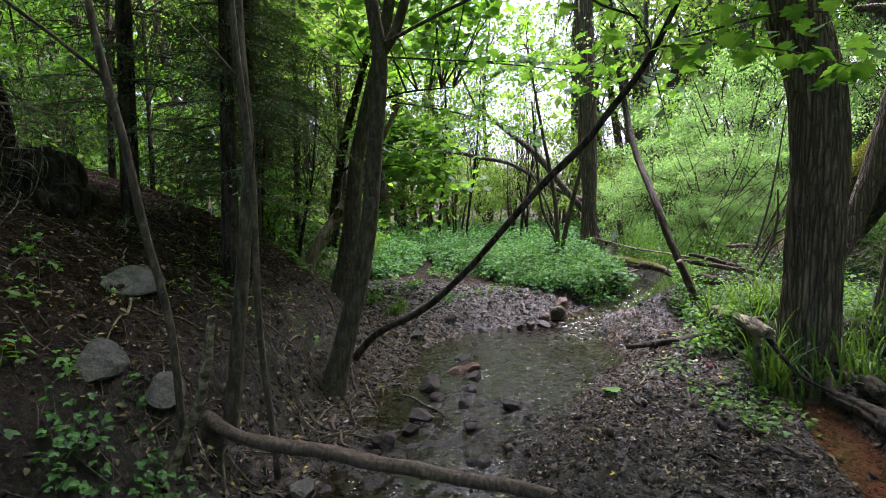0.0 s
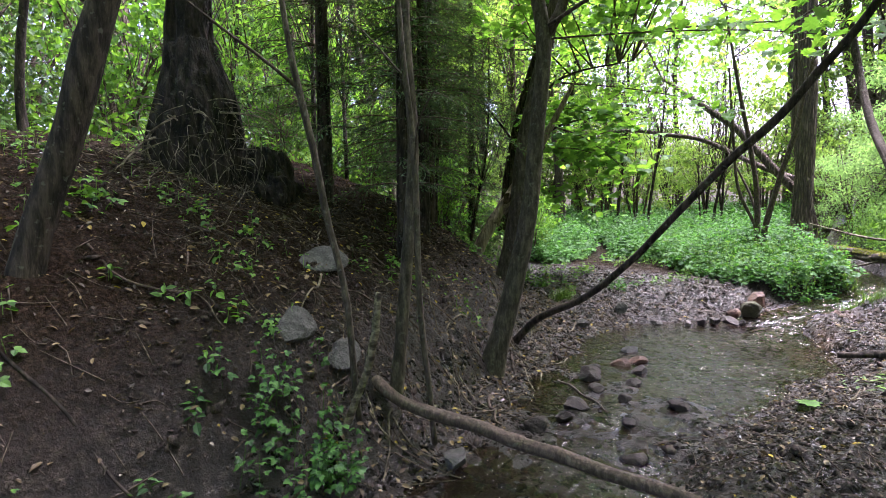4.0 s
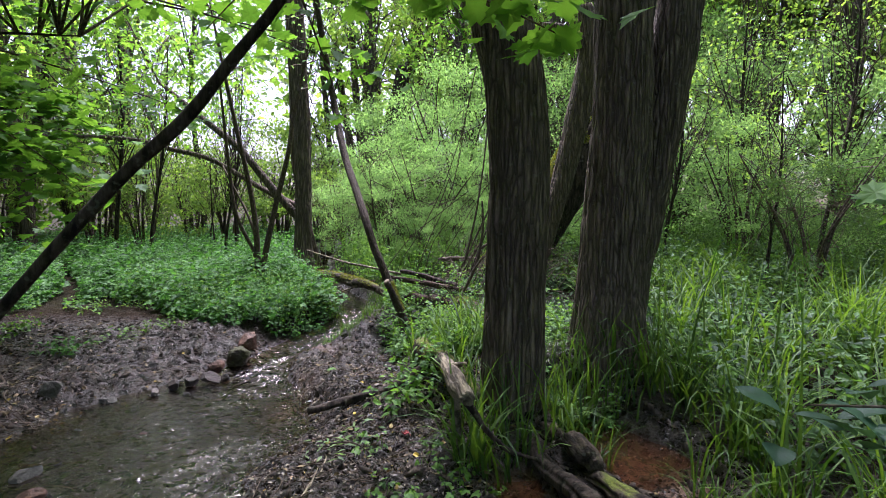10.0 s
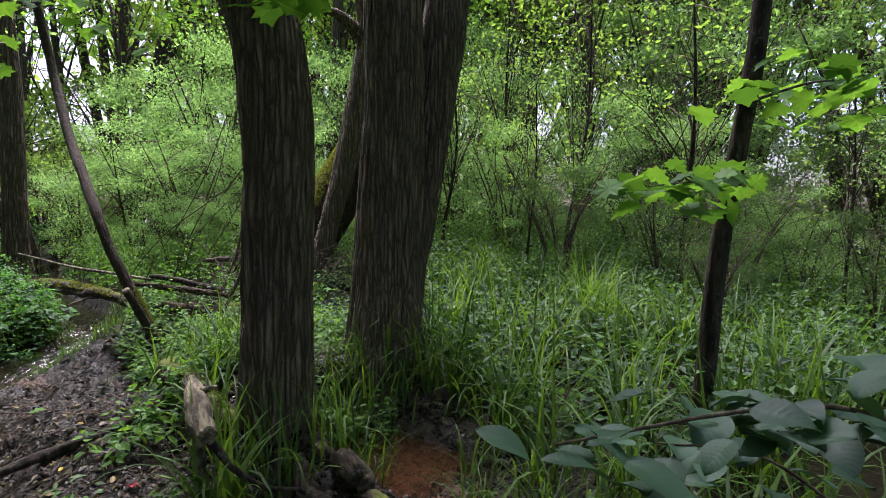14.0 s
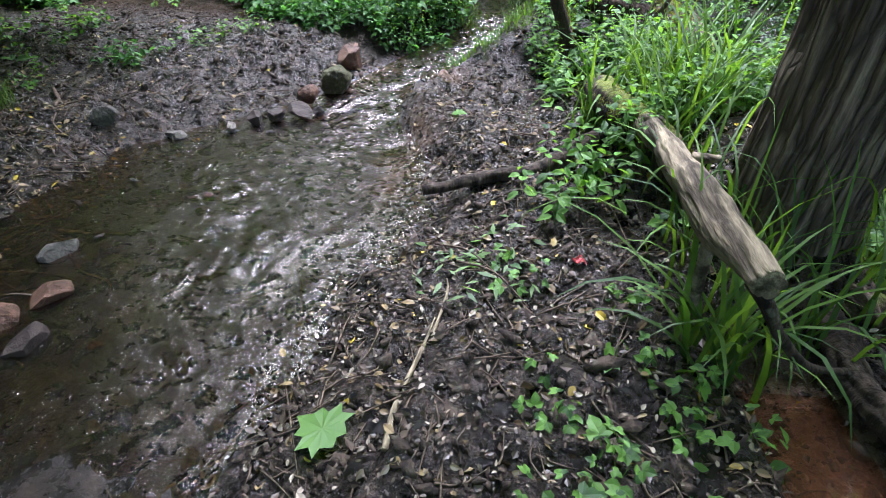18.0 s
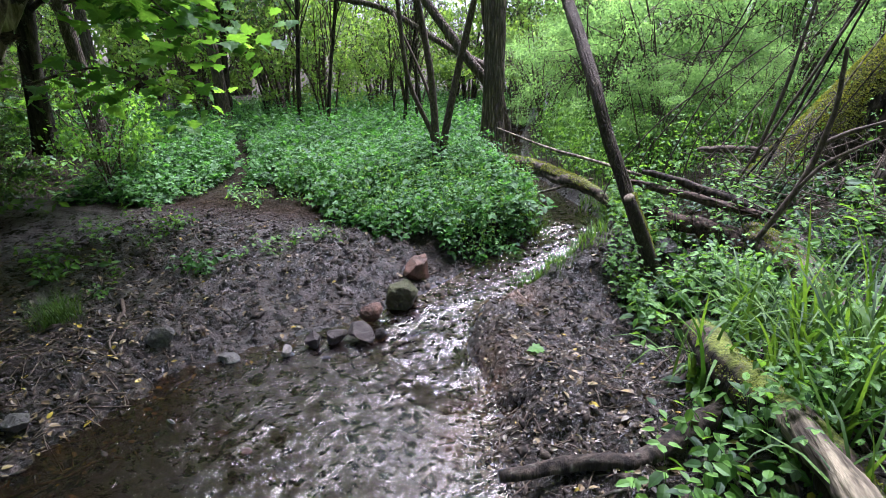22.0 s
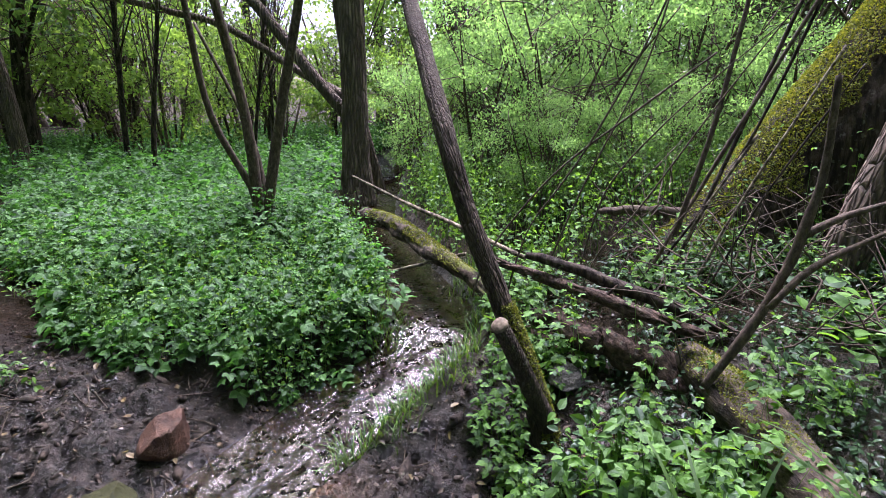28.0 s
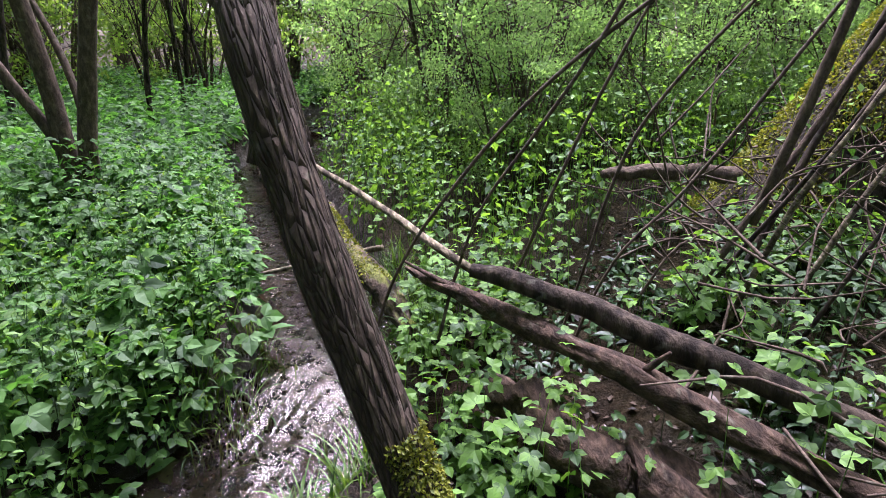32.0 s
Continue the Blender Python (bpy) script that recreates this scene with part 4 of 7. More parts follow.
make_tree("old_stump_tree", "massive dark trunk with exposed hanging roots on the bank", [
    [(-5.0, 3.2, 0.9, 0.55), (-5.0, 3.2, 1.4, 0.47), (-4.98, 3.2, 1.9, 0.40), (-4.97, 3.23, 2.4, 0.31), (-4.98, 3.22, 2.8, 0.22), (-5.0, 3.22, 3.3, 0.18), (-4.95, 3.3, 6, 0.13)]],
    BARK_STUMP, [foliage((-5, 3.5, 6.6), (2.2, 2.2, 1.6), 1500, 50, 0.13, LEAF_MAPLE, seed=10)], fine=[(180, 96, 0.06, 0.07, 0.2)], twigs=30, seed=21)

# trees in the meadow and behind it
make_tree("poplar_tree", "tall straight tree with rough grey bark behind the nettles", [
    [(-2.24, 13.31, 0.5, 0.1901), (-2.24, 13.31, 1.33, 0.1549), (-2.24, 13.31, 3.23, 0.1549), (-2.32, 13.3, 4.96, 0.1549), (-2.34, 13.29, 6.33, 0.1408), (-2.2, 13.4, 11, 0.0704)],
    [(-2.3, 13.5, 1.5, 0.0845), (-2.78, 13.5, 2.04, 0.0792), (-3.2, 13.5, 2.56, 0.0739), (-3.57, 13.5, 2.99, 0.0686), (-4.15, 13.5, 3.46, 0.0598), (-5.2, 13.8, 4.3, 0.0352)],
    [(-2.4, 13.7, 1.8, 0.0704), (-3.3, 14.2, 2.2, 0.0563), (-4.4, 14.3, 2.81, 0.0502), (-5.19, 14.3, 3.01, 0.051), (-5.98, 14.3, 3.2, 0.0493), (-6.96, 14.3, 3.26, 0.0422), (-7.82, 14.3, 3.27, 0.0352), (-8.74, 14.3, 3.6, 0.0211)],
    [(-2, 13.6, 0.6, 0.0704), (-2.45, 13.55, 2.6, 0.0563), (-2.5, 13.5, 4.5, 0.0493), (-2.7, 13.5, 8, 0.0282)]],
    BARK_WILLOW, [foliage((-3, 13.8, 8.6), (3.5, 3, 2.2), 800, 45, 0.11, LEAF_BUSH, seed=12), foliage((-5.4, 14.0, 4.5), (3.0, 1.2, 1.3), 2600, 90, 0.10, LEAF_MAPLE, seed=56)], fine=[(140, 48, 0.02, 0.04, 0.3)], twigs=60, seed=22)
# The deep shade on this crown is in its leaf colour.
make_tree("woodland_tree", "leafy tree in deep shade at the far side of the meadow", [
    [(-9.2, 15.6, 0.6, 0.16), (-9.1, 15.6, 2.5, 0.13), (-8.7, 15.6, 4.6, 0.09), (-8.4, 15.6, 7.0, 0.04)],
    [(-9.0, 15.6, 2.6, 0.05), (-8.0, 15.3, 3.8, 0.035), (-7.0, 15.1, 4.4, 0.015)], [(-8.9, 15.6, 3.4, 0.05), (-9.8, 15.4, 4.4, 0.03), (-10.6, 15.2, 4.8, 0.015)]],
    BARK_DARK, [foliage((-8.6, 15.5, 4.9), (2.7, 1.6, 2.1), 4200, 110, 0.13, LEAF_SHADED, seed=57)], twigs=60, seed=42)
make_tree("hazel_shrub", "many-stemmed young tree rising out of the nettles", [
    [(-2.42, 11.08, 0.35, 0.065), (-2.43, 11.07, 0.86, 0.050), (-2.47, 11.06, 1.62, 0.042), (-2.6, 11.01, 2.45, 0.036), (-2.69, 10.97, 2.9, 0.032), (-3, 10.9, 4.6, 0.014)],
    [(-2.36, 11.1, 0.5, 0.058), (-2.34, 11.1, 0.93, 0.049), (-2.18, 11.15, 1.74, 0.040), (-1.98, 11.19, 2.59, 0.036), (-1.9, 11.25, 3.2, 0.030), (-1.6, 11.4, 4.8, 0.014)],
    [(-2.44, 11.07, 0.6, 0.036), (-2.46, 11.06, 0.99, 0.030), (-2.71, 10.96, 1.63, 0.026), (-2.8, 10.92, 2.46, 0.024), (-2.9, 10.9, 3.6, 0.014)],
    [(-2.4, 11.2, 0.5, 0.029), (-2.6, 11.4, 1.4, 0.022), (-3.1, 11.5, 2.4, 0.014)]],
    BARK_LEAN, [foliage((-2.4, 11.4, 4.4), (1.6, 1.5, 0.9), 420, 26, 0.075, LEAF_BUSH, seed=13)], category="tree", twigs=30, seed=23, twig_r=0.012)
make_tree("broken_tree", "broken-off rusty brown trunk standing among bushes", [
    [(-1.9, 22.8, 0.6, 0.34), (-1.76, 22.83, 1.36, 0.3), (-1.32, 22.88, 3.6, 0.31), (-1.0, 22.9, 5.14, 0.31), (-0.83, 22.91, 6.13, 0.28), (-0.6, 22.9, 7.4, 0.2)]],
    BARK_SOMEMOSS, fine=[(60, 28, 0.04, 0.08, 0.2)], seed=24)
make_tree("broken_tree", "leaning dead trunk with a jagged broken top", [
    [(1.62, 10.2, 0.5, 0.13), (1.68, 10.2, 0.87, 0.115), (1.99, 10.2, 1.96, 0.141), (2.22, 10.2, 2.96, 0.16), (2.41, 10.2, 3.95, 0.165), (2.3, 10.2, 4.5, 0.1)],
    [(2.4, 10.2, 3.9, 0.12), (2.0, 10.15, 4.15, 0.07), (1.7, 10.1, 4.2, 0.03)]],
    BARK_WILLOW, fine=[(70, 30, 0.02, 0.04, 0.2)], seed=25)
dead = make_tree("dead_tree", "pale dead trunk with peeling bark leaning on the bank", [
    [(-5.45, 7.5, 0.55, 0.1), (-5.36, 7.64, 0.96, 0.085), (-5.1, 8.2, 1.83, 0.08), (-4.87, 8.53, 2.48, 0.06), (-4.6, 8.9, 3.3, 0.03)],
    [(-5.1, 8.2, 1.83, 0.04), (-4.75, 8.2, 2.2, 0.025), (-4.5, 8.2, 2.6, 0.01)]], WOOD_DEAD, fine=[(160, 48, 0.006, 0.03, 0.15)], seed=26)
rng_d = np.random.default_rng(91)
for k in range(26):
    # curled plates of loose bark, still hanging on the wood
    core = spline([(-5.36, 7.64, 0.96, 0.085), (-5.1, 8.2, 1.83, 0.08), (-4.87, 8.53, 2.48, 0.06)], 60)
    i = int(rng_d.integers(2, 55))
    c, along = core[i], core[i + 3, :3] - core[i, :3]
    along /= np.linalg.norm(along)
    side = np.cross(along, (0.3, -1, 0.2))
    side /= np.linalg.norm(side)
    face = np.cross(side, along)
    a0, arc, tall = rng_d.uniform(-2.2, 2.2), rng_d.uniform(0.5, 1.1), rng_d.uniform(0.07, 0.2)
    U, V = np.meshgrid(np.linspace(-1, 1, 9), np.linspace(0, 1, 8), indexing="ij")
    ang = a0 + U * arc * (0.75 + 0.25 * np.sin(V * 5 + k))
    rad = c[3] + 0.006 + 0.02 * np.abs(U) ** 3 + 0.025 * V ** 4 * rng_d.uniform(0.2, 1)
    g = c[:3] + (np.cos(ang) * rad)[..., None] * face + (np.sin(ang) * rad)[..., None] * side + (V * tall - 0.5 * tall + 0.015 * np.sin(U * 4 + k))[..., None] * along
    v0 = np.vstack([g.reshape(-1, 3), (g - 0.006 * (np.cos(ang)[..., None] * face + np.sin(ang)[..., None] * side)).reshape(-1, 3)])
    q = grid_faces(8, 9)
    part("bark_plate", mesh_of("bark_plate", v0, np.vstack([q, q[:, ::-1] + 72])), BARK_WILLOW if k % 3 else WOOD_BROWN, dead, "loose plate of peeling bark" if k == 0 else "")
# The upper crown is added high up to shade the left mud.
make_tree("maple_tree", "young maple with broad layered leaves at the meadow's edge", [
    [(-6.3, 9.3, 0.9, 0.11), (-6.2, 9.3, 2.0, 0.09), (-5.9, 9.3, 3.2, 0.075), (-5.4, 9.3, 4.6, 0.05), (-5.0, 9.2, 6.0, 0.02)],
    [(-6.1, 9.3, 2.3, 0.03), (-5.2, 9.5, 2.8, 0.02), (-4.2, 9.7, 2.9, 0.008)], [(-5.9, 9.3, 3.1, 0.03), (-4.8, 9.0, 3.5, 0.02), (-3.6, 8.9, 3.5, 0.008)], [(-6.1, 9.3, 2.6, 0.025), (-6.0, 8.6, 3.0, 0.015), (-5.6, 7.8, 3.1, 0.008)]],
    BARK_DARK, [foliage((-4.7, 9.0, 5.0), (1.9, 1.6, 1.1), 2500, 70, 0.14, LEAF_MAPLE, "maple", 0.35, seed=31), foliage((-5.0, 9.5, 2.7), (1.1, 0.7, 0.5), 700, 26, 0.13, LEAF_MAPLE, "maple", 0.3, seed=32)], fine=[(60, 20, 0.003, 0.02, 0.3)], twigs=70, seed=41)
maple_sap = make_tree("maple_sapling", "dark thin maple sapling in the sedge", [
    [(2.94, 5.45, 0.15, 0.07), (2.94, 5.43, 0.56, 0.058), (2.97, 5.38, 1.46, 0.056), (3.01, 5.32, 1.99, 0.052), (3.06, 5.26, 2.75, 0.05), (3.1, 5.2, 4.5, 0.03)]], BARK_DARK, category="tree", seed=27)
moss_tree = make_tree("mossy_tree", "huge leaning trunk thick with yellow-green moss", [
    [(1.0, 10.95, 0.1, 0.46), (1.36, 10.95, 0.68, 0.4), (1.74, 10.97, 1.28, 0.37), (2.24, 11.0, 2.0, 0.36), (2.84, 11.1, 3.0, 0.34), (3.5, 11.3, 4.6, 0.28), (4.0, 11.5, 6.6, 0.16)]],
    BARK_DARK, [foliage((4.2, 11.8, 7.0), (2.2, 2.0, 1.4), 350, 24, 0.12, LEAF_BUSH, seed=15)], fine=[(200, 96, 0.035, 0.05, 0.2)], twigs=40, seed=28)


# ---------- plants in number ----------
def stalk_arrays(foot, height, leaf, tiers, rng, shape="oval", lean=0.12, stem_r=0.0025):
    """Upright plants with pairs of leaves up their stems: leaf places, sizes, directions and stem arrays."""
    n = len(foot)
    tip = np.column_stack([rng.normal(0, lean, (n, 2)) * height[:, None], height])
    pl, sz, dr = [], [], []
    yaw = rng.uniform(0, 6.28, n)
    for k in range(tiers):
        u = 0.3 + 0.7 * (k + rng.uniform(-0.25, 0.25, n)) / max(1, tiers - 1)
        at = foot + tip * np.clip(u, 0.15, 1)[:, None]
        for flip in (0, np.pi):
            a = yaw + flip + k * 1.57 + rng.normal(0, 0.3, n)
            pl.append(at + np.column_stack([np.cos(a), np.sin(a), 0 * a]) * 0.012)
            sz.append(leaf * (1.15 - 0.55 * np.clip(u, 0, 1)) * rng.uniform(0.75, 1.2, n))
            dr.append(a)
    return np.vstack(pl), np.concatenate(sz), np.concatenate(dr), tip


def strips(foot, tip, r):
    """Thin three-cornered stems from foot to foot + tip."""
    n = len(foot)
    a = np.array([0, 2.1, 4.2])
    ring = np.stack([np.cos(a), np.sin(a), 0 * a], 1)
    low = foot[:, None] + ring[None] * r
    high = (foot + tip)[:, None] + ring[None] * r * 0.5
    v = np.concatenate([low, high], 1).reshape(-1, 3)
    f = np.array([[0, 1, 4, 3], [1, 2, 5, 4], [2, 0, 3, 5]])
    return v, (f[None] + (np.arange(n) * 6)[:, None, None]).reshape(-1, 4)


def herb_bed(name, label, xy, heights, leafsize, tiers, material, shape, seed, tilt=0.35, category="plants"):
    rng = np.random.default_rng(seed)
    foot = np.column_stack([xy, land(xy[:, 0], xy[:, 1]) - 0.01])
    pl, sz, dr, tip = stalk_arrays(foot, heights, leafsize, tiers, rng)
    v, f = leaf_arrays(pl, sz, rng, shape, tilt, dr)
    sv, sf = strips(foot, tip * 0.85, 0.0017)
    ob = put(name, mesh_of(name, *join([(v, f), (sv, sf)]), False), material, None, label, category, kind="stuff")
    return ob


def scatter(n, x0, x1, y0, y1, rng, mask=None):
    xy = np.column_stack([rng.uniform(x0, x1, n), rng.uniform(y0, y1, n)])
    return xy[mask(xy[:, 0], xy[:, 1])] if mask else xy


def build_herbs():
    rng = np.random.default_rng(31)
    near = scatter(4200, -6.5, -0.7, 9.0, 12.4, rng, meadow_mask)
    h = 0.18 + 0.34 * vnoise(flat(near[:, 0], near[:, 1]), 0.6, 4) + rng.uniform(-0.1, 0.14, len(near))
    edge = 0.3 + 0.7 * np.mean([meadow_mask(near[:, 0] + dx, near[:, 1] - dy) for dx, dy in ((0, 0.12), (0, 0.25), (0, 0.45), (0, 0.7), (0.12, 0), (0.25, 0), (0.4, 0))], axis=0)
    herb_bed("nettle_bed", "dense bed of fresh green nettles covering the meadow", near, h * edge, rng.gamma(9, 0.0088, len(near)) + 0.015, 4, LEAF_NETTLE, "trio", 32, 0.38)
    mixed = scatter(1500, -4.2, -0.7, 9.0, 11.4, np.random.default_rng(45), meadow_mask)
    herb_bed("meadow_herbs", "small yellow-green herbs growing between the nettles", mixed, np.random.default_rng(46).uniform(0.12, 0.55, len(mixed)), np.random.default_rng(47).uniform(0.025, 0.05, len(mixed)), 5, LEAF_HERB, "oval", 48, 0.5)
    far = scatter(7000, -13, -0.7, 12.2, 24, rng, meadow_mask)
    herb_bed("nettle_bed", "shaded far part of the nettle meadow", far, rng.uniform(0.25, 0.6, len(far)), np.full(len(far), 0.13), 4, LEAF_NETTLE, "diamond", 33)

    def right_bank(x, y):
        d, _, half, _ = stream_at(x, y)
        s = np.array(STREAM)
        lim = np.interp(y, [6.3, 6.8, 7.3, 8, 8.5, 9, 9.6], [0.4, 0.26, 0.1, 0.05, -0.2, -0.42, -0.42])
        east = x > np.maximum(np.interp(y, s[:, 1], s[:, 0]) + half + 0.12, np.where(y < 9.6, lim, -9))
        return east & (np.hypot(x - 0.7, y - 6.65) > 0.26) & (np.hypot(x - 1.65, y - 7.3) > 0.3) & (vnoise(flat(x, y), 0.28, 6) > 0.36 + 0.15 * step(9.2, 8.8, y) + 0.3 * step(-0.3, 0.1, x) * step(8.5, 8.9, y) * step(10.8, 10.2, y))

    b1 = scatter(2700, -0.9, 2.4, 6.5, 10.6, rng, right_bank)
    herb_bed("bank_herbs", "low leafy herbs crowding the right bank of the stream", b1, rng.uniform(0.1, 0.38, len(b1)), rng.uniform(0.045, 0.1, len(b1)), 4, LEAF_HERB, "trio", 34, 0.3)
    b2 = scatter(12500, -1.5, 9, 10.4, 18, rng, right_bank)
    herb_bed("bank_herbs", "bright undergrowth beneath the willows beyond the stream", b2, rng.uniform(0.3, 0.9, len(b2)), rng.uniform(0.03, 0.066, len(b2)), 5, LEAF_HERB, "diamond", 35, 0.6)
    sw = scatter(3800, 2.0, 9, 5.2, 12, rng, lambda x, y: (x - 2.0) * 0.9 + (y - 5.2) > 0.6)
    herb_bed("swamp_herbs", "leafy plants filling the swampy clearing", sw, rng.uniform(0.2, 0.55, len(sw)), rng.uniform(0.07, 0.13, len(sw)), 4, LEAF_SWAMP, "diamond", 36)
    far2 = scatter(3000, 8, 24, 2, 26, rng)
    herb_bed("swamp_herbs", "tall plants at the far edge of the clearing", far2, rng.uniform(0.3, 0.8, len(far2)), np.full(len(far2), 0.2), 4, LEAF_HERB, "diamond", 37)

    back = scatter(1300, 1.3, 10, -4, 4.4, rng)
    herb_bed("swamp_herbs", "tall plants along the trodden path's edge", back, rng.uniform(0.3, 0.7, len(back)), np.full(len(back), 0.16), 4, LEAF_HERB, "diamond", 42)

    def slope(x, y):
        foot = np.array(BANK_FOOT)
        left = np.interp(y, foot[:, 1], foot[:, 0]) - x
        return (left > 0.25) & (vnoise(flat(x, y), 0.45, 9) > 0.66 - 0.13 * step(0.8, 2.5, left))

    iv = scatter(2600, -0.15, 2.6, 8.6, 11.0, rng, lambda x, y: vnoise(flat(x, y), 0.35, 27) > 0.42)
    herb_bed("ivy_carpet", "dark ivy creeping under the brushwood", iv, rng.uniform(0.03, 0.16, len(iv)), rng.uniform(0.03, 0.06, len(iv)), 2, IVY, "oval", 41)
    sl = scatter(1500, -6.5, -2, 0.0, 9.4, rng, slope)
    herb_bed("bank_sprouts", "scattered pale green seedlings on the leaf-strewn bank", sl, rng.uniform(0.04, 0.14, len(sl)), rng.uniform(0.035, 0.07, len(sl)), 2, LEAF_HERB, "trio", 38)
    rim = scatter(1600, -16, -4.6, -3, 12, rng, lambda x, y: slope(x, y) | (x < -6))
    herb_bed("bank_sprouts", "leafy undergrowth on top of the bank", rim, rng.uniform(0.3, 0.7, len(rim)), np.full(len(rim), 0.13), 4, LEAF_HERB, "diamond", 39)
    edge = scatter(330, -5.3, -2.6, 8.4, 10.1, rng, lambda x, y: ~meadow_mask(x, y) & (vnoise(flat(x, y), 0.3, 19) > 0.74 - 0.14 * (x < -4.3)))
    herb_bed("mud_sprouts", "young nettles and seedlings along the edge of the mud", edge, rng.uniform(0.06, 0.2, len(edge)), rng.uniform(0.04, 0.07, len(edge)), 3, LEAF_HERB, "oval", 40)


def small_plant(x, y, n, height, leafsize, material, label, name="seedling", seed=0, spread_r=0.12, shape="oval", tiers=4):
    rng = np.random.default_rng(seed + 900)
    xy = np.column_stack([rng.normal(x, spread_r, n), rng.normal(y, spread_r, n)])
    herb_bed(name, label, xy, rng.uniform(0.6, 1.1, n) * height, np.full(n, leafsize), tiers, material, shape, seed, 0.4, "plant")


def blades(foot, yaw, length, bend, wide, rng, seg=6):
    """Arching grass blades as tapered, keeled strips."""
    n = len(foot)
    s = np.linspace(0, 1, seg + 1)
    th0 = np.abs(rng.normal(0.12, 0.12, n))
    th = th0[:, None] + bend[:, None] * s[None] ** 1.6
    dl = (length / seg)[:, None]
    out = np.concatenate([np.zeros((n, 1)), np.cumsum(np.sin(th[:, 1:]) * dl, 1)], 1)
    up = np.concatenate([np.zeros((n, 1)), np.cumsum(np.cos(th[:, 1:]) * dl, 1)], 1)
    c = foot[:, None] + np.stack([np.cos(yaw)[:, None] * out, np.sin(yaw)[:, None] * out, up], -1)
    side = np.stack([-np.sin(yaw), np.cos(yaw), 0 * yaw], 1)[:, None]
    w = wide[:, None, None] * np.minimum(1, 1.25 * (1 - s) ** 0.7 + 0.02)[None, :, None] * 0.5
    v = np.stack([c - side * w, c + side * w], 2).reshape(n, -1, 3)
    k = np.arange(seg)
    f = np.stack([2 * k, 2 * k + 1, 2 * k + 3, 2 * k + 2], 1)
    return v.reshape(-1, 3), (f[None] + (np.arange(n) * 2 * (seg + 1))[:, None, None]).reshape(-1, 4)


def sedge_stand(label, centers, per, length, rng, wide=0.011, reach=0.07, name="sedge_stand"):
    c = np.repeat(centers, per, 0)
    n = len(c)
    xy = c + rng.normal(0, reach, (n, 2))
    foot = np.column_stack([xy, land(xy[:, 0], xy[:, 1]) - 0.02])
    v, f = blades(foot, rng.uniform(0, 6.28, n), length * rng.uniform(0.5, 1.15, n), np.abs(rng.normal(1.45, 0.7, n)), wide * rng.uniform(0.6, 1.2, n), rng)
    if n > 300:
        return put(name, mesh_of(name, v, f), BLADE, None, label, "sedge", kind="stuff")
    ob = thing(name, *foot[0], label, "sedge")
    for one in v.reshape(n, -1, 3):
        part("blade", mesh_of("blade", one, f[:6]), BLADE, ob)
    return ob


def build_sedge():
    rng = np.random.default_rng(51)
    by_tree = np.array([(0.42, 6.35), (0.55, 6.25), (0.75, 6.2), (0.95, 6.4), (1.02, 6.62), (0.35, 6.55), (1.2, 6.95), (1.35, 6.95), (1.95, 6.95), (1.5, 6.8), (1.75, 6.85), (1.05, 6.9), (0.62, 6.12), (0.33, 7.1), (0.42, 7.3), (0.36, 6.85)])
    sedge_stand("long arching sedge round the foot of the great trees", by_tree, 15, 0.72, rng, 0.015)
    sedge_stand("bright sedge tuft beside the old log", np.array([(0.02, 7.75), (0.08, 7.68), (0.3, 7.55), (0.45, 7.7), (0.42, 6.05), (0.36, 5.98), (0.3, 8.1), (0.5, 7.9), (0.6, 7.5), (0.75, 8.0), (0.36, 7.85), (0.9, 7.7), (0.62, 7.75), (0.5, 7.3)]), 21, 0.74, rng, 0.02, 0.05)

    def swamp(x, y):
        d1, _ = line_dist(x, y, RUST_B)
        d2, _ = line_dist(x, y, RUST_A)
        return (x > np.interp(y, [3, 4.5, 5.6, 6.6, 9], [2.2, 1.8, 1.55, 1.2, 1.9])) & (d1 > 0.3) & (d2 > 0.3) & (np.hypot(x - 1.65, y - 7.3) > 0.3)

    near = scatter(105, 1.2, 4.4, 3.6, 9.5, rng, swamp)
    sedge_stand("tall sedge filling the swampy clearing", near, 17, 0.98, rng, 0.019, 0.06)
    far = scatter(200, 3.5, 10, 4, 14, rng)
    sedge_stand("far sedge of the sunlit clearing", far, 12, 0.75, rng, 0.02, 0.15)
    ring = rng.uniform(-0.9, 2.7, 17)
    reach = rng.uniform(0.42, 0.7, 17)
    ring_spots = np.column_stack([1.5 + 1.1 * reach * np.cos(ring), 6.38 + reach * np.sin(ring)])
    sedge_stand("sedge crowding round the rusty puddle", ring_spots, 15, 0.7, rng, 0.017, 0.05)
    front = scatter(24, 1.45, 2.8, 4.3, 5.7, rng)
    sedge_stand("loose sedge before the rusty puddle", front, 13, 0.5, rng, 0.012, 0.06)
    island = np.array([(1.12, 6.3), (1.2, 6.15), (1.42, 6.6), (1.08, 6.05)])
    sedge_stand("sedge tufts standing in the rusty puddle", island, 10, 0.45, rng, 0.011, 0.03)
    tuft = np.array([(-3.81, 7.35), (-3.78, 7.4)])
    sedge_stand("fine drooping grass tuft on the mud", tuft, 190, 0.27, rng, 0.004, 0.055, "grass_tuft")
    rim = np.column_stack([rng.uniform(-1.1, -0.35, 60), rng.uniform(8.9, 10.9, 60)])
    d, _, half, _ = stream_at(rim[:, 0], rim[:, 1])
    rim = rim[(d > half + 0.02) & (d < half + 0.22)]
    sedge_stand("trailing grass overhanging the water's edge", rim, 60, 0.2, rng, 0.006, 0.06, "bank_grass")


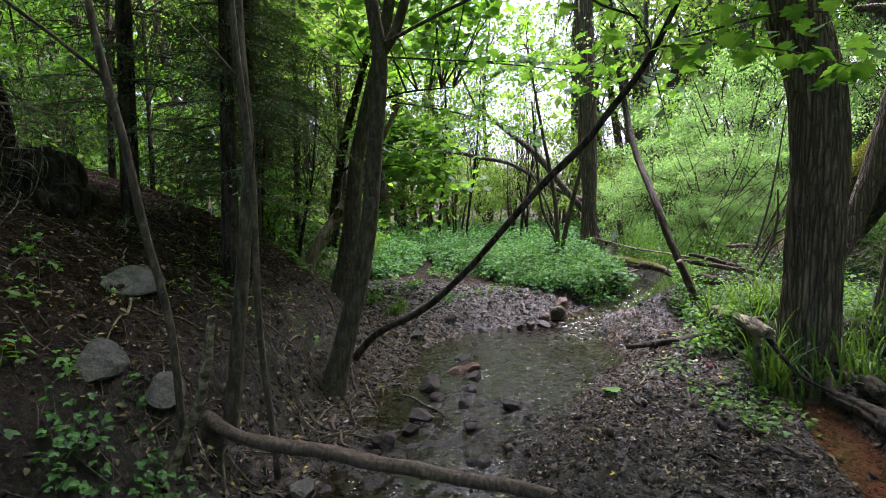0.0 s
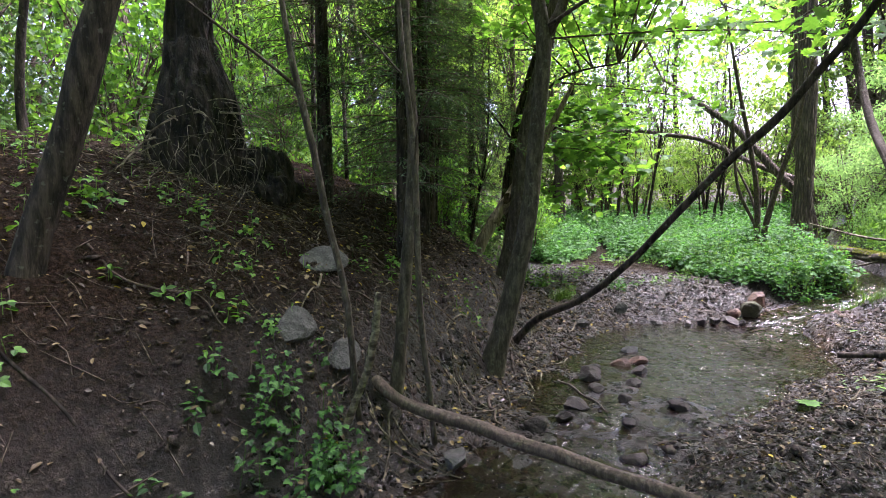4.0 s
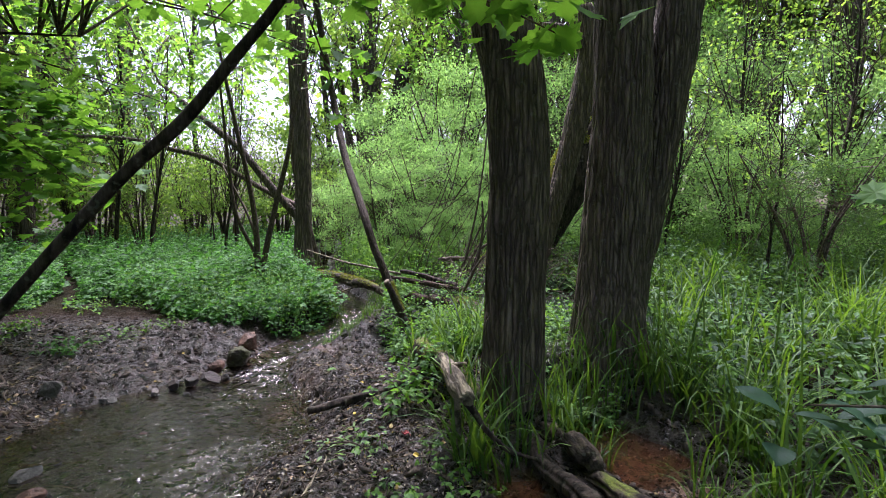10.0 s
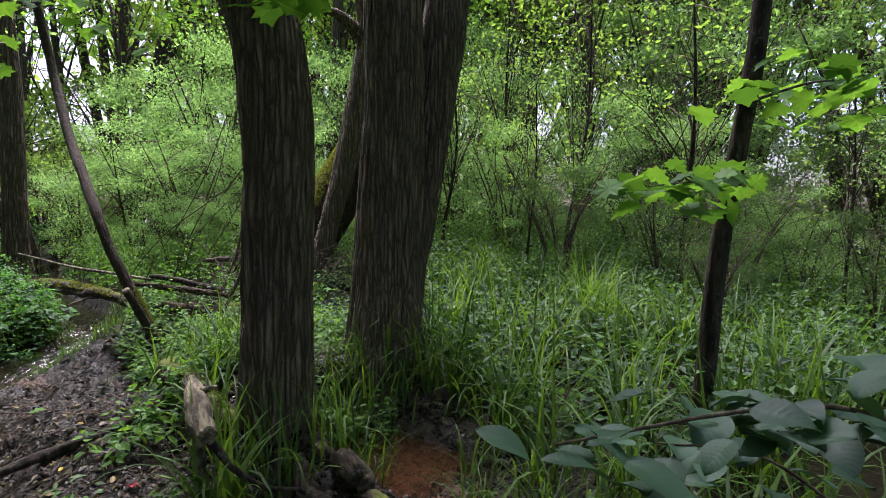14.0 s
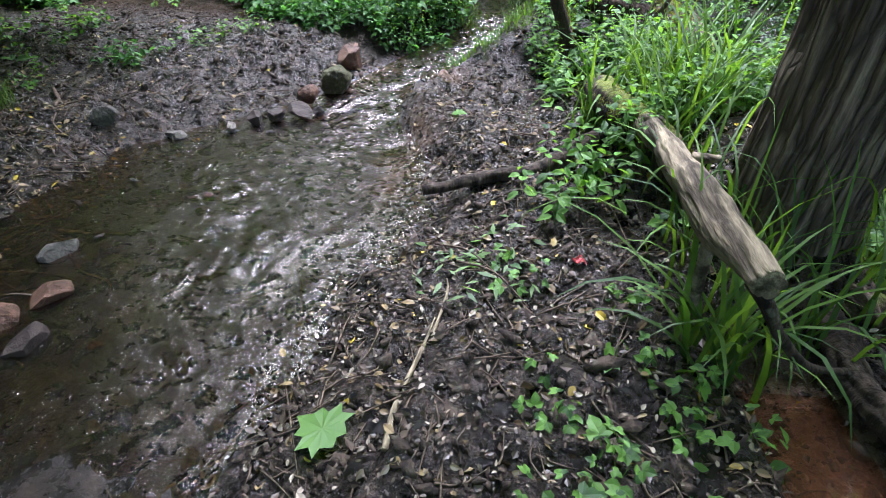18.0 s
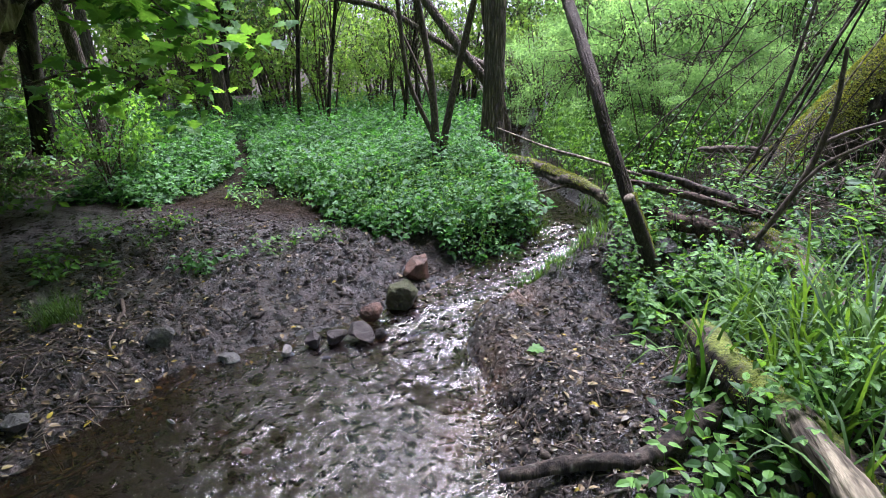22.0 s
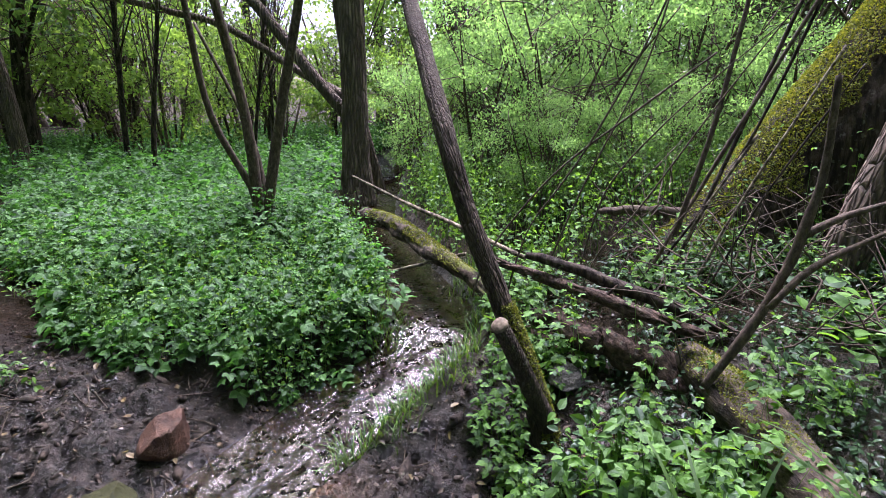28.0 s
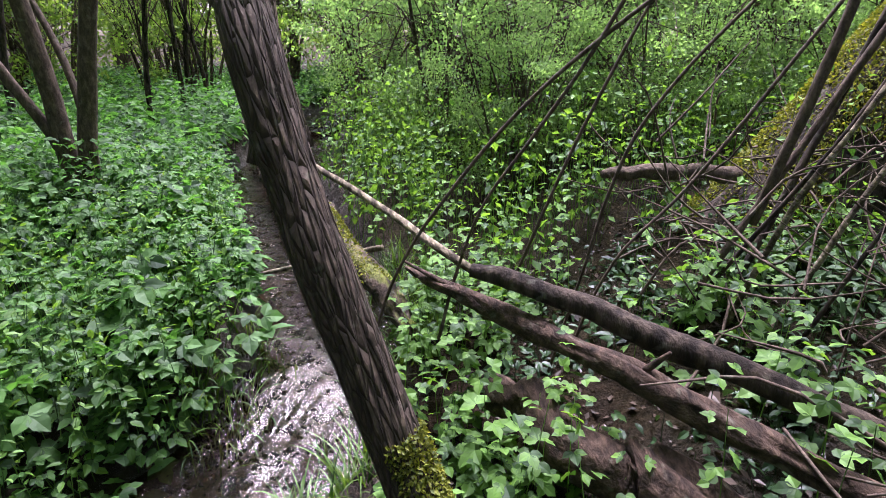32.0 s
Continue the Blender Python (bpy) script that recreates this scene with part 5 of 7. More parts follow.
# ---------- bushes and woodland, built once in a few shapes and then copied ----------
def shrub_shape(seed, n, size, material, shape="diamond", label="", height=2.4, wide=1.25):
    rng = np.random.default_rng(seed)
    ob = thing("bush", 0, 0, 0, label, "bush", "bushes of the wood")
    stems = []
    for k in range(8):
        a, r = rng.uniform(0, 6.28), rng.uniform(0.4, 1.0) * wide
        h = height * rng.uniform(0.6, 1.0)
        stems.append([(0.1 * np.cos(a), 0.1 * np.sin(a), -0.15, 0.03), (0.4 * r * np.cos(a), 0.4 * r * np.sin(a), h * 0.5, 0.02), (r * np.cos(a + 0.3), r * np.sin(a + 0.3), h, 0.006)])
    for st in stems:
        part("stem", limb_mesh("stem", st, 9, 5, rough=0.1, seed=seed), TWIG, ob)
    p, c = blob((0, 0, height * 0.58), (wide, wide, height * 0.52), n, 40, rng, 0.125, 0.25)
    v, f = leaf_arrays(p, rng.uniform(0.6, 1.3, n) * size, rng, shape, 0.85)
    part("crown", mesh_of("crown", v, f, False), material, ob, kind="stuff")
    base = np.vstack([spline(s, 10)[2:, :3] for s in stems])
    part("twig_work", mesh_of("twig_work", *join(twigs_to(base, c, rng, 0.008, 0.003, 3))), TWIG, ob, kind="stuff")
    return ob


def tree_shape(seed, n, size, material, label, height=9.0, wide=2.2, low=3.0, r=0.14, bark_m=None):
    rng = np.random.default_rng(seed)
    ob = thing("woodland_tree", 0, 0, 0, label, "tree", "trees of the wood")
    bend = rng.normal(0, 0.35, 2)
    trunk = [(0, 0, -0.3, r * 1.25), (0.1 * bend[0], 0.1 * bend[1], height * 0.15, r), (bend[0], bend[1], height * 0.55, r * 0.7), (bend[0] * 0.6, bend[1] * 1.4, height, r * 0.2)]
    part("trunk", limb_mesh("trunk", trunk, 40, 14, rough=0.15, furrow=0.012, grain=0.05, seed=seed, flare=0.2), bark_m or BARK_WILLOW, ob)
    p, c = blob((bend[0], bend[1], (height + low) / 2), (wide, wide, (height - low) / 2), n, 70, rng, 0.15, 0.35)
    v, f = leaf_arrays(p, rng.uniform(0.6, 1.3, n) * size, rng, "diamond", 0.6)
    part("crown", mesh_of("crown", v, f, False), material, ob, kind="stuff")
    stem = spline(trunk, 20)[6:, :3]
    for e in c[:6]:
        s = stem[rng.integers(0, 9)]
        part("limb", limb_mesh("limb", [(*s, r * 0.35), (*((s + e) / 2 + (0, 0, 0.2)), r * 0.2), (*e, 0.01)], 10, 6, rough=0.1), bark_m or BARK_WILLOW, ob)
    part("twig_work", mesh_of("twig_work", *join(twigs_to(stem, c[6:44], rng, 0.014, 0.004, 3))), TWIG, ob, kind="stuff")
    return ob


def plant_out(models, spots, rng, lo=0.8, hi=1.25):
    """Sets copies of the models on the spots (x, y[, scale]); the models themselves take the first ones."""
    for k, spot in enumerate(spots):
        x, y = spot[:2]
        s = spot[2] if len(spot) > 2 else rng.uniform(lo, hi)
        m = pose(x, y, on_land(x, y), 0, 0, rng.uniform(0, 360)) @ Matrix.Diagonal((s, s, s * rng.uniform(0.9, 1.1), 1))
        if k < len(models):
            models[k].matrix_basis = m
        else:
            copy_thing(models[k % len(models)], m)


def build_woods():
    rng = np.random.default_rng(77)
    willow = [shrub_shape(100 + k, 13000, 0.037, LEAF_BUSH, label="dense grey-green willow bush with small leaves") for k in range(3)]
    # the thicket beyond the stream and right of it
    spots = [(0.3, 12.8, 0.9), (1.6, 13.2, 1.0), (0.95, 12.1, 0.5), (2.4, 12.2, 0.75), (0.0, 12.1, 0.5), (3.2, 11.0, 0.9), (-0.6, 14.2, 1.2), (0.9, 14.6, 1.5), (2.6, 13.6, 1.3), (3.9, 12.6, 1.3), (-0.4, 16.5, 1.7), (1.6, 17, 1.9), (3.6, 16, 1.8), (5.4, 13.8, 1.6), (6.4, 11.8, 1.4),
             (7.2, 9.8, 1.4), (5.2, 11.0, 1.0), (7.8, 7.6, 1.3), (8.6, 12.5, 1.9), (6.6, 16, 2.1), (9.6, 9.4, 1.8), (9.6, 5.8, 1.5), (10.8, 7.6, 1.9), (8.4, 3.4, 1.2), (10.5, 2.5, 1.8), (12, 11.5, 2.2), (12.5, 5, 2.1),
             (-0.2, 19.5, 2.2), (2.6, 20.5, 2.3), (5.6, 20, 2.4), (-1.6, 15.2, 0.9), (9, 17, 2.4), (12, 15.5, 2.4), (10.2, 11.2, 2.3), (11.6, 7.0, 2.3), (13.6, 9.4, 2.6), (4.6, 18.0, 2.2), (13, 3, 2.4), (7.4, 13.9, 1.9)]
    plant_out(willow, spots, rng)
    # Shade on this thicket comes from its darkened leaf colour.
    shade = [shrub_shape(150, 9000, 0.037, LEAF_SHADED, label="dark twiggy thicket in the shade behind the swamp", height=2.4)]
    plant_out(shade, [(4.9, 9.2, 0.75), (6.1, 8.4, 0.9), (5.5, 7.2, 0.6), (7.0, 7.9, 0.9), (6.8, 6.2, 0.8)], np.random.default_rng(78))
    hazel = [shrub_shape(120 + k, 3400, 0.075, LEAF_FAR, label="open bush with bright leaves at the wood's edge", height=2.8, wide=1.3) for k in range(2)]
    spots = [(-5.2, 17.5, 1.1), (-6.8, 16.2, 1.0), (-8.5, 17.2, 1.3), (-4.2, 19, 1.3), (-7.2, 19.8, 1.0), (-10, 16, 1.3), (-3.4, 21, 1.2), (-10.5, 19.5, 1.8), (-5.6, 22.5, 1.1), (-8.6, 23, 1.2), (-12.5, 18, 1.8),
             (-13, 14.5, 1.6), (-2.6, 17.8, 1.0), (-11.5, 12.8, 1.2), (-14.5, 11.5, 1.6), (-15, 21, 2.3), (-3, 25, 2.3), (-11, 25, 2.4)]
    ring = [(30 * math.cos(a) + rng.normal(0, 3) - 2, 30 * math.sin(a) + rng.normal(0, 3) + 8, rng.uniform(2.4, 3.4)) for a in np.linspace(-0.9, 4.0, 44) if not 1.65 < a < 2.2]
    plant_out(hazel, spots, rng)
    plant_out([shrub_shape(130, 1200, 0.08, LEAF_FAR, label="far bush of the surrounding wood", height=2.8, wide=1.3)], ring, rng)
    # One of the two bush shapes has shade painted into its leaves.
    bankbush = [shrub_shape(140 + k, 2800, 0.09, (LEAF_SHADED, LEAF_MAPLE)[k], label="leafy bush on the crest of the bank", height=2.2, wide=1.2) for k in range(2)]
    spots = [(-6.6, 1.6, 0.8), (-7.5, 3.2, 1.0), (-6.7, 4.9, 0.7), (-8.0, 5.4, 1.1), (-7.4, 6.9, 0.9), (-8.9, 7.6, 1.2), (-6.2, -0.6, 0.9), (-7.8, 0.2, 1.2), (-9.6, 2.4, 1.4), (-10, 5.4, 1.5), (-6.6, 8.7, 0.7), (-7.9, 9.4, 1.0), (-9.8, 9.9, 1.3),
             (-11.6, 7.6, 1.7), (-12, 3.6, 1.8), (-10.4, -0.8, 1.6), (-7.5, -3, 1.4), (-6.1, 9.9, 0.6), (-12.2, 10.6, 1.7), (-14, 0.5, 2.0), (-14, 6, 2.2), (-5.6, 6.9, 0.5)]
    plant_out(bankbush, spots, rng)
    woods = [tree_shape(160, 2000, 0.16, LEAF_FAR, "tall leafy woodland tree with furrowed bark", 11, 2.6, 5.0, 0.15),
             tree_shape(161, 2000, 0.15, LEAF_MAPLE, "young bright-leaved maple tree of the wood", 9.5, 2.2, 4.2, 0.09, BARK_GREY),
             tree_shape(162, 2000, 0.16, LEAF_BUSH, "tall grey-leaved willow of the wood", 12, 2.8, 5.4, 0.17)]
    ahead = [(-8.4, 14.6, 0.8), (-7.9, 22.4, 1.1), (-4.6, 24.0, 1.1), (-10.4, 13.4, 0.9), (6.8, 16.2, 1.0), (-12, 17.2, 1.1), (8.6, 13.2, 1.0),
             (-3.6, 25, 1.3), (1.6, 24.5, 1.3), (6.6, 23.5, 1.3), (10.5, 18.5, 1.3), (11.2, 13.4, 1.1), (11.8, 9.2, 1.1), (11.0, 4.4, 1.0), (14.4, 6, 1.3), (13, 1, 1.2), (15, 13, 1.5), (-12.5, 22.5, 1.4)]
    on_bank = [(-8.8, 6.2, 0.85), (-9.2, 8.9, 0.9), (-10.6, 4.0, 1.0), (-6.6, 10.2, 0.72), (-11.8, 1.0, 1.1), (-7.4, -1.6, 0.9), (-12.8, 9.2, 1.2), (-15.5, 13, 1.4), (-16, 2, 1.5)]
    behind = [(-5, -5.5, 1.1), (-1.5, -6, 1.2), (2.6, -4.6, 1.1), (5.6, -2.4, 1.1), (8.4, -0.6, 1.0), (0.5, -9, 1.5), (6, -7, 1.4), (-5.5, -9.5, 1.5), (11, -3, 1.4), (-18, 8, 1.8), (-18, 18, 1.8), (17, 10, 1.8), (16, 18, 1.9)]
    # The first two stand unseen near the path's start, added to shade the bank.
    outer = [(0.6, 0.2, 0.65), (-0.9, -0.8, 0.7), (-2, 21.5, 1.1), (2.2, 19.5, 1.0), (4.2, 20, 1.1), (0, 30, 1.8), (8, 28, 1.8), (-14, 28, 1.8), (13, 24, 1.8)]
    plant_out(woods, ahead + on_bank + behind + outer, rng)
    pole = [tree_shape(180 + k, 420, 0.11, LEAF_FAR, "thin crooked young tree in the shade of the wood", 6.5, 1.4, 2.8, 0.045, BARK_DARK) for k in range(4)]
    spots = [(x, y, s) for x, y, s in zip(rng.uniform(-10, -3.2, 17), rng.uniform(13.6, 20, 17), rng.uniform(0.6, 1.0, 17))]
    spots += [(-6.3, 5.7, 0.8), (-5.8, 4.9, 0.7), (-6.8, 7.4, 0.8), (-5.3, 6.5, 0.7), (-7.3, 6.1, 0.9), (-6.0, 2.1, 0.8), (-6.4, 0.8, 0.9), (-4.9, 5.6, 0.65), (-6.9, 3.9, 0.9), (-6.2, 8.2, 0.7), (-7.6, 4.6, 0.9),
              (4.6, 9.6, 0.75), (5.8, 10.2, 0.9), (6.6, 8.6, 0.8), (4.0, 11.2, 0.9), (7.2, 6.8, 0.8), (6.2, 12.4, 1.0), (8.2, 5.4, 0.9)]
    plant_out(pole, spots, rng)


def build_spruce():
    """A thin shaded spruce on the bank: whorls of drooping boughs with short needles."""
    rng = np.random.default_rng(91)
    # The last three spruces are added to darken the far left of the bank.
    for x, y, tall, label in ((-4.3, 5.35, 6.0, "slender dark spruce with drooping needle boughs"), (-5.1, 6.2, 6.5, "dark spruce in the shade of the bank"), (-4.6, 4.3, 5.5, "thin shaded spruce with bare lower twigs"), (-3.78, 4.62, 5.2, "young spruce with thin drooping boughs above the mud"), (-6.3, 7.5, 7.0, "dark spruce behind the dead trunk"), (-6.9, 9.0, 7.5, "tall dark spruce beside the meadow"), (-6.7, 8.1, 6.4, "dense dark spruce on the bank's shoulder")):
        z0 = on_land(x, y)
        ob = thing("spruce_tree", x, y, z0, label, "tree", "spruces on the bank")
        part("trunk", limb_mesh("trunk", [(x, y, z0 - 0.1, 0.075), (x + 0.03, y, z0 + tall * 0.5, 0.05), (x, y, z0 + tall, 0.01)], 40, 12, rough=0.1), BARK_DARK, ob)
        pl, sz, dr, wood = [], [], [], []
        for z in np.arange(0.7, tall, 0.2):
            for k in range(6):
                a, L = rng.uniform(0, 6.28), (0.35 + 0.75 * (1 - z / tall)) * rng.uniform(0.7, 1.3) * min(1, 0.4 + z / 2)
                s = np.linspace(0, 1, 7)
                c = np.column_stack([x + np.cos(a) * L * s, y + np.sin(a) * L * s, z0 + z + 0.12 * s - 0.38 * L * s**2])
                wood.append(tube(np.column_stack([c, 0.008 * (1 - 0.8 * s)]), 7, 4, cap=False))
                n = int(220 * L * (0.6 if z < 1.2 else 1.0))
                u = rng.uniform(0.15, 1, n)
                spread_w = 0.16 * (1 - 0.6 * u)
                off = rng.normal(0, 1, n) * spread_w
                q = np.column_stack([np.interp(u, s, c[:, i]) for i in range(3)])
                q += np.column_stack([-np.sin(a) * off, np.cos(a) * off, -0.25 * np.abs(off) + rng.normal(0, 0.02, n)])
                pl.append(q)
                sz.append(rng.uniform(0.03, 0.065, n))
                dr.append(a + np.sign(off) * 0.7 + rng.normal(0, 0.3, n))
        v, f = leaf_arrays(np.vstack(pl), np.concatenate(sz), rng, "slim", 0.4, np.concatenate(dr))
        part("crown", mesh_of("crown", v, f, False), NEEDLE, ob, kind="stuff")
        part("bough_work", mesh_of("bough_work", *join(wood)), TWIG, ob, kind="stuff")


build_herbs()
for k, (x, y, n, h, s, lab) in enumerate([(-4.9, 8.3, 10, 0.3, 0.1, "leafy sprouts in the shade of the bank"), (-5.2, 7.2, 9, 0.22, 0.09, "dark seedlings under the dead trunk"), (-4.4, 8.9, 10, 0.2, 0.09, "young plants at the meadow's edge"), (-3.95, 7.9, 6, 0.14, 0.07, "seedlings growing out of the mud"), (-5.6, 8.0, 12, 0.4, 0.11, "bushy sprouts below the maple"),
                                        (-3.1, 8.75, 7, 0.16, 0.07, "small nettles standing in the mud"), (-4.5, 6.6, 8, 0.2, 0.09, "pale sprouts on the slope"), (-3.6, 4.4, 8, 0.22, 0.09, "seedlings on the shaded slope"), (-3.9, 2.2, 9, 0.25, 0.1, "leafy sprouts on the bank's crest"), (-2.9, 1.5, 8, 0.2, 0.09, "low sprouts among fallen leaves"), (-3.6, 3.0, 8, 0.22, 0.09, "thin sprouts below the old roots")]):
    small_plant(x, y, n, h * 0.7, s * 0.9, LEAF_HERB, lab, "seedling", 40 + k, 0.16, "trio", 3)
build_sedge()
build_woods()
build_spruce()


# ---------- stones ----------
def rock(name, label, x, y, z, sx, sy, sz, material, seed, cuts=15, group="", worn=0.06, turn=None):
    """A broken stone: a ball cut back by random planes, its edges worn."""
    rng = np.random.default_rng(seed)
    bm = bmesh.new()
    bmesh.ops.create_icosphere(bm, subdivisions=4, radius=1.0)
    v = np.array([q.co[:] for q in bm.verts])
    for _ in range(cuts):
        d = rng.normal(size=3)
        d /= np.linalg.norm(d)
        lim = rng.uniform(0.5, 0.84) + 1.2 * (worn - 0.06)
        over = np.maximum(v @ d - lim, 0)
        v -= over[:, None] * d * 0.97
    v *= 1 + (0.2 + 1.8 * worn) * (fbm(v, 0.6, 5, seed)[:, None] - 0.5)
    v *= np.array([sx, sy, sz]) / (np.abs(v).max(0))
    for q, w in zip(bm.verts, v):
        q.co = w
    me = bpy.data.meshes.new(name)
    bm.to_mesh(me)
    bm.free()
    me.polygons.foreach_set("use_smooth", np.zeros(len(me.polygons), bool))
    return put(name, me, material, None, label, "stone", group, at=pose(x, y, z, *(turn or (rng.uniform(-12, 12), rng.uniform(-12, 12), rng.uniform(0, 360)))))


rock("stone", "rust-red broken stone at the head of the pool", -1.86, 8.93, max(0.13, on_land(-1.86, 8.93) + 0.05), 0.15, 0.11, 0.12, ROCK_RED, 1)
rock("stone", "dark mossy boulder beside the little weir", -1.84, 8.47, max(0.11, on_land(-1.84, 8.47) + 0.06), 0.15, 0.13, 0.14, ROCK_MOSS, 2, 12, worn=0.15)
rock("stone", "small round orange-brown stone on the weir", -1.95, 8.2, 0.09, 0.085, 0.08, 0.075, ROCK_RED, 37, 10, worn=0.1)
rock("stone", "flat wet slab of the weir", -1.93, 7.97, 0.06, 0.13, 0.085, 0.04, ROCK_WET, 4)
rock("stone", "tilted wet slate of the weir", -2.06, 7.88, 0.04, 0.085, 0.055, 0.055, ROCK_WET, 5)
rock("stone", "wet dark stone of the weir", -2.18, 7.82, 0.04, 0.085, 0.06, 0.06, ROCK_WET, 6)
rock("stone", "small wet stone in the outflow", -1.80, 8.03, 0.035, 0.045, 0.04, 0.045, ROCK_WET, 7)
rock("stone", "small pale stone at the pool's rim", -2.28, 7.66, on_land(-2.28, 7.66) + 0.015, 0.05, 0.04, 0.035, ROCK_PALE, 8)
rock("stone", "grey broken stone lying on the mud", -2.97, 7.4, on_land(-2.97, 7.4) + 0.03, 0.085, 0.07, 0.07, ROCK_GREY, 9)
rock("stone", "bluish flat stone pressed into the mud", -2.58, 7.5, on_land(-2.58, 7.5) + 0.01, 0.07, 0.06, 0.04, ROCK_GREY, 10)
rock("stone", "pale chip at the pool's edge", -2.44, 6.92, on_land(-2.44, 6.92) + 0.02, 0.05, 0.025, 0.04, ROCK_PALE, 11)
rock("stone", "grey flat stone at the leaning tree's foot", 0.02, 9.35, on_land(0.02, 9.35) + 0.04, 0.12, 0.1, 0.07, ROCK_GREY, 13)
rock("stone", "grey stone sunk in the mud", -3.05, 6.6, on_land(-3.05, 6.6) + 0.02, 0.08, 0.06, 0.05, ROCK_GREY, 12)
for k, (x, y, s, m, lab) in enumerate([(-2.12, 5.98, 0.10, ROCK_RED, "rust-brown stone standing in the stream"), (-2.2, 5.82, 0.11, ROCK_RED, "flat rusty slab in the shallow stream"), (-2.0, 5.75, 0.1, ROCK_WET, "wet dark stone in the stream"), (-2.24, 5.36, 0.13, ROCK_WET, "wet flat stone in the shallows"),
                               (-2.05, 5.12, 0.08, ROCK_WET, "wet black stone in the shallows"), (-2.05, 4.78, 0.13, ROCK_WET, "wet dark slab by the stream's edge"), (-1.89, 5.41, 0.07, ROCK_WET, "small wet stone in the current"), (-1.4, 4.37, 0.085, ROCK_WET, "wet stone at the stream's edge"),
                               (-2.05, 4.3, 0.11, ROCK_WET, "dark wet stone under the bank"), (-1.45, 5.2, 0.08, ROCK_WET, "wet stone at the mud's edge"), (-1.8, 5.1, 0.07, ROCK_WET, "small dark stone in the riffle"), (-2.15, 3.6, 0.1, ROCK_GREY, "grey stone under the fallen trunk"),
                               (-2.32, 6.25, 0.09, ROCK_GREY, "pale grey flake at the pool's edge"), (-1.6, 4.75, 0.06, ROCK_WET, "small wet stone in the stream"), (-2.0, 4.55, 0.09, ROCK_WET, "dark stone in the shallows"), (-2.35, 5.6, 0.07, ROCK_WET, "small wet stone by the bank")]):
    lv = float(stream_at(np.array([x]), np.array([y]))[1][0])
    rock("stone", lab, x, y, max(lv - 0.005, on_land(x, y) + s * 0.2), s, s * 0.8, s * 0.55, m, 30 + k, 10, "stones in the stream")
for x, y, sx, sy, sz, turn, lab, k in [(-2.93, 3.02, 0.135, 0.15, 0.045, (14, 50, 0), "large flat grey slab half buried in the bank", 60), (-2.82, 3.28, 0.12, 0.14, 0.04, (10, 42, 25), "brownish flat slab beside a sapling's foot", 61),
                                     (-3.52, 3.58, 0.16, 0.2, 0.04, (0, 34, -15), "dark flat slab in the slope", 62), (-3.3, 1.55, 0.08, 0.06, 0.06, None, "grey stone beside a trunk", 65)]:
    rock("stone", lab, x, y, on_land(x, y) + 0.02, sx, sy, sz, ROCK_GREY, k, 9, "stones on the bank", worn=0.05, turn=turn)
rng_p = np.random.default_rng(5)
for k in range(46):
    x, y = rng_p.uniform(-2.6, -0.9), rng_p.uniform(4.0, 8.0)
    s = rng_p.uniform(0.015, 0.04)
    rock("pebble", "small wet pebble at the edge of the pool", x, y, on_land(x, y) + s * 0.2, s, s * 0.8, s * 0.6, (ROCK_WET, ROCK_WET, ROCK_GREY, ROCK_WET, ROCK_RED)[k % 5], 200 + k, 7, "pebbles by the stream")


# ---------- fallen wood ----------
def log(name, label, points, material, rings=60, sides=28, furrow=0.008, grain=0.02, seed=0, group="", category="log", rough=0.12, bits=(), crook=0.13):
    x, y, z = points[0][:3]
    ob = thing(name, x, y, z, label, category, group)
    wander = np.random.default_rng(seed + 700)
    points = spline(points, 11)
    points[1:-1, :3] += wander.normal(0, 1, (9, 3)) * np.minimum(points[1:-1, 3:4], 0.06) * crook
    points[1:-1, 3] *= wander.uniform(0.92, 1.08, 9)
    stem = part("stem", limb_mesh("stem", points, rings, sides, furrow=furrow, grain=grain, rough=rough, seed=seed), material, ob)
    for b in bits:
        part("branch_stub", limb_mesh("branch_stub", b, 10, 8, rough=0.15, seed=seed + 1), material, stem)
    return ob


log("cut_log", "weathered pale log with a splintered end", [(0.215, 7.2, 0.45, 0.05), (0.24, 6.8, 0.51, 0.053), (0.262, 6.4, 0.55, 0.056), (0.28, 6.1, 0.58, 0.055), (0.294, 5.92, 0.6, 0.05), (0.305, 5.8, 0.61, 0.036)], WOOD_PALE, 160, 48, 0.012, 0.014, 3, crook=0.06,
    bits=[[(0.29, 6.55, 0.57, 0.024), (0.36, 6.5, 0.6, 0.012)], [(0.27, 6.12, 0.54, 0.022), (0.28, 6.1, 0.3, 0.02), (0.28, 6.08, 0.1, 0.018)]])
log("mud_root", "dark root bending from the pale log down to the puddle", [(0.3, 5.86, 0.57, 0.02), (0.4, 5.84, 0.44, 0.015), (0.56, 5.9, 0.27, 0.012), (0.82, 6.08, 0.12, 0.008)], BARK_DARK, 40, 14, 0.006, 0.02, 19, category="root")
log("root_log", "black rotting root lying beside the rusty puddle", [(0.62, 6.72, 0.06, 0.030), (0.68, 6.45, 0.13, 0.042), (0.78, 5.95, 0.15, 0.050), (0.9, 5.45, 0.15, 0.054), (1.02, 5.0, 0.14, 0.050), (1.12, 4.6, 0.12, 0.046), (1.22, 4.1, 0.07, 0.034)], BARK_DARK, 150, 40, 0.024, 0.026, 4, rough=0.4, crook=0.5)
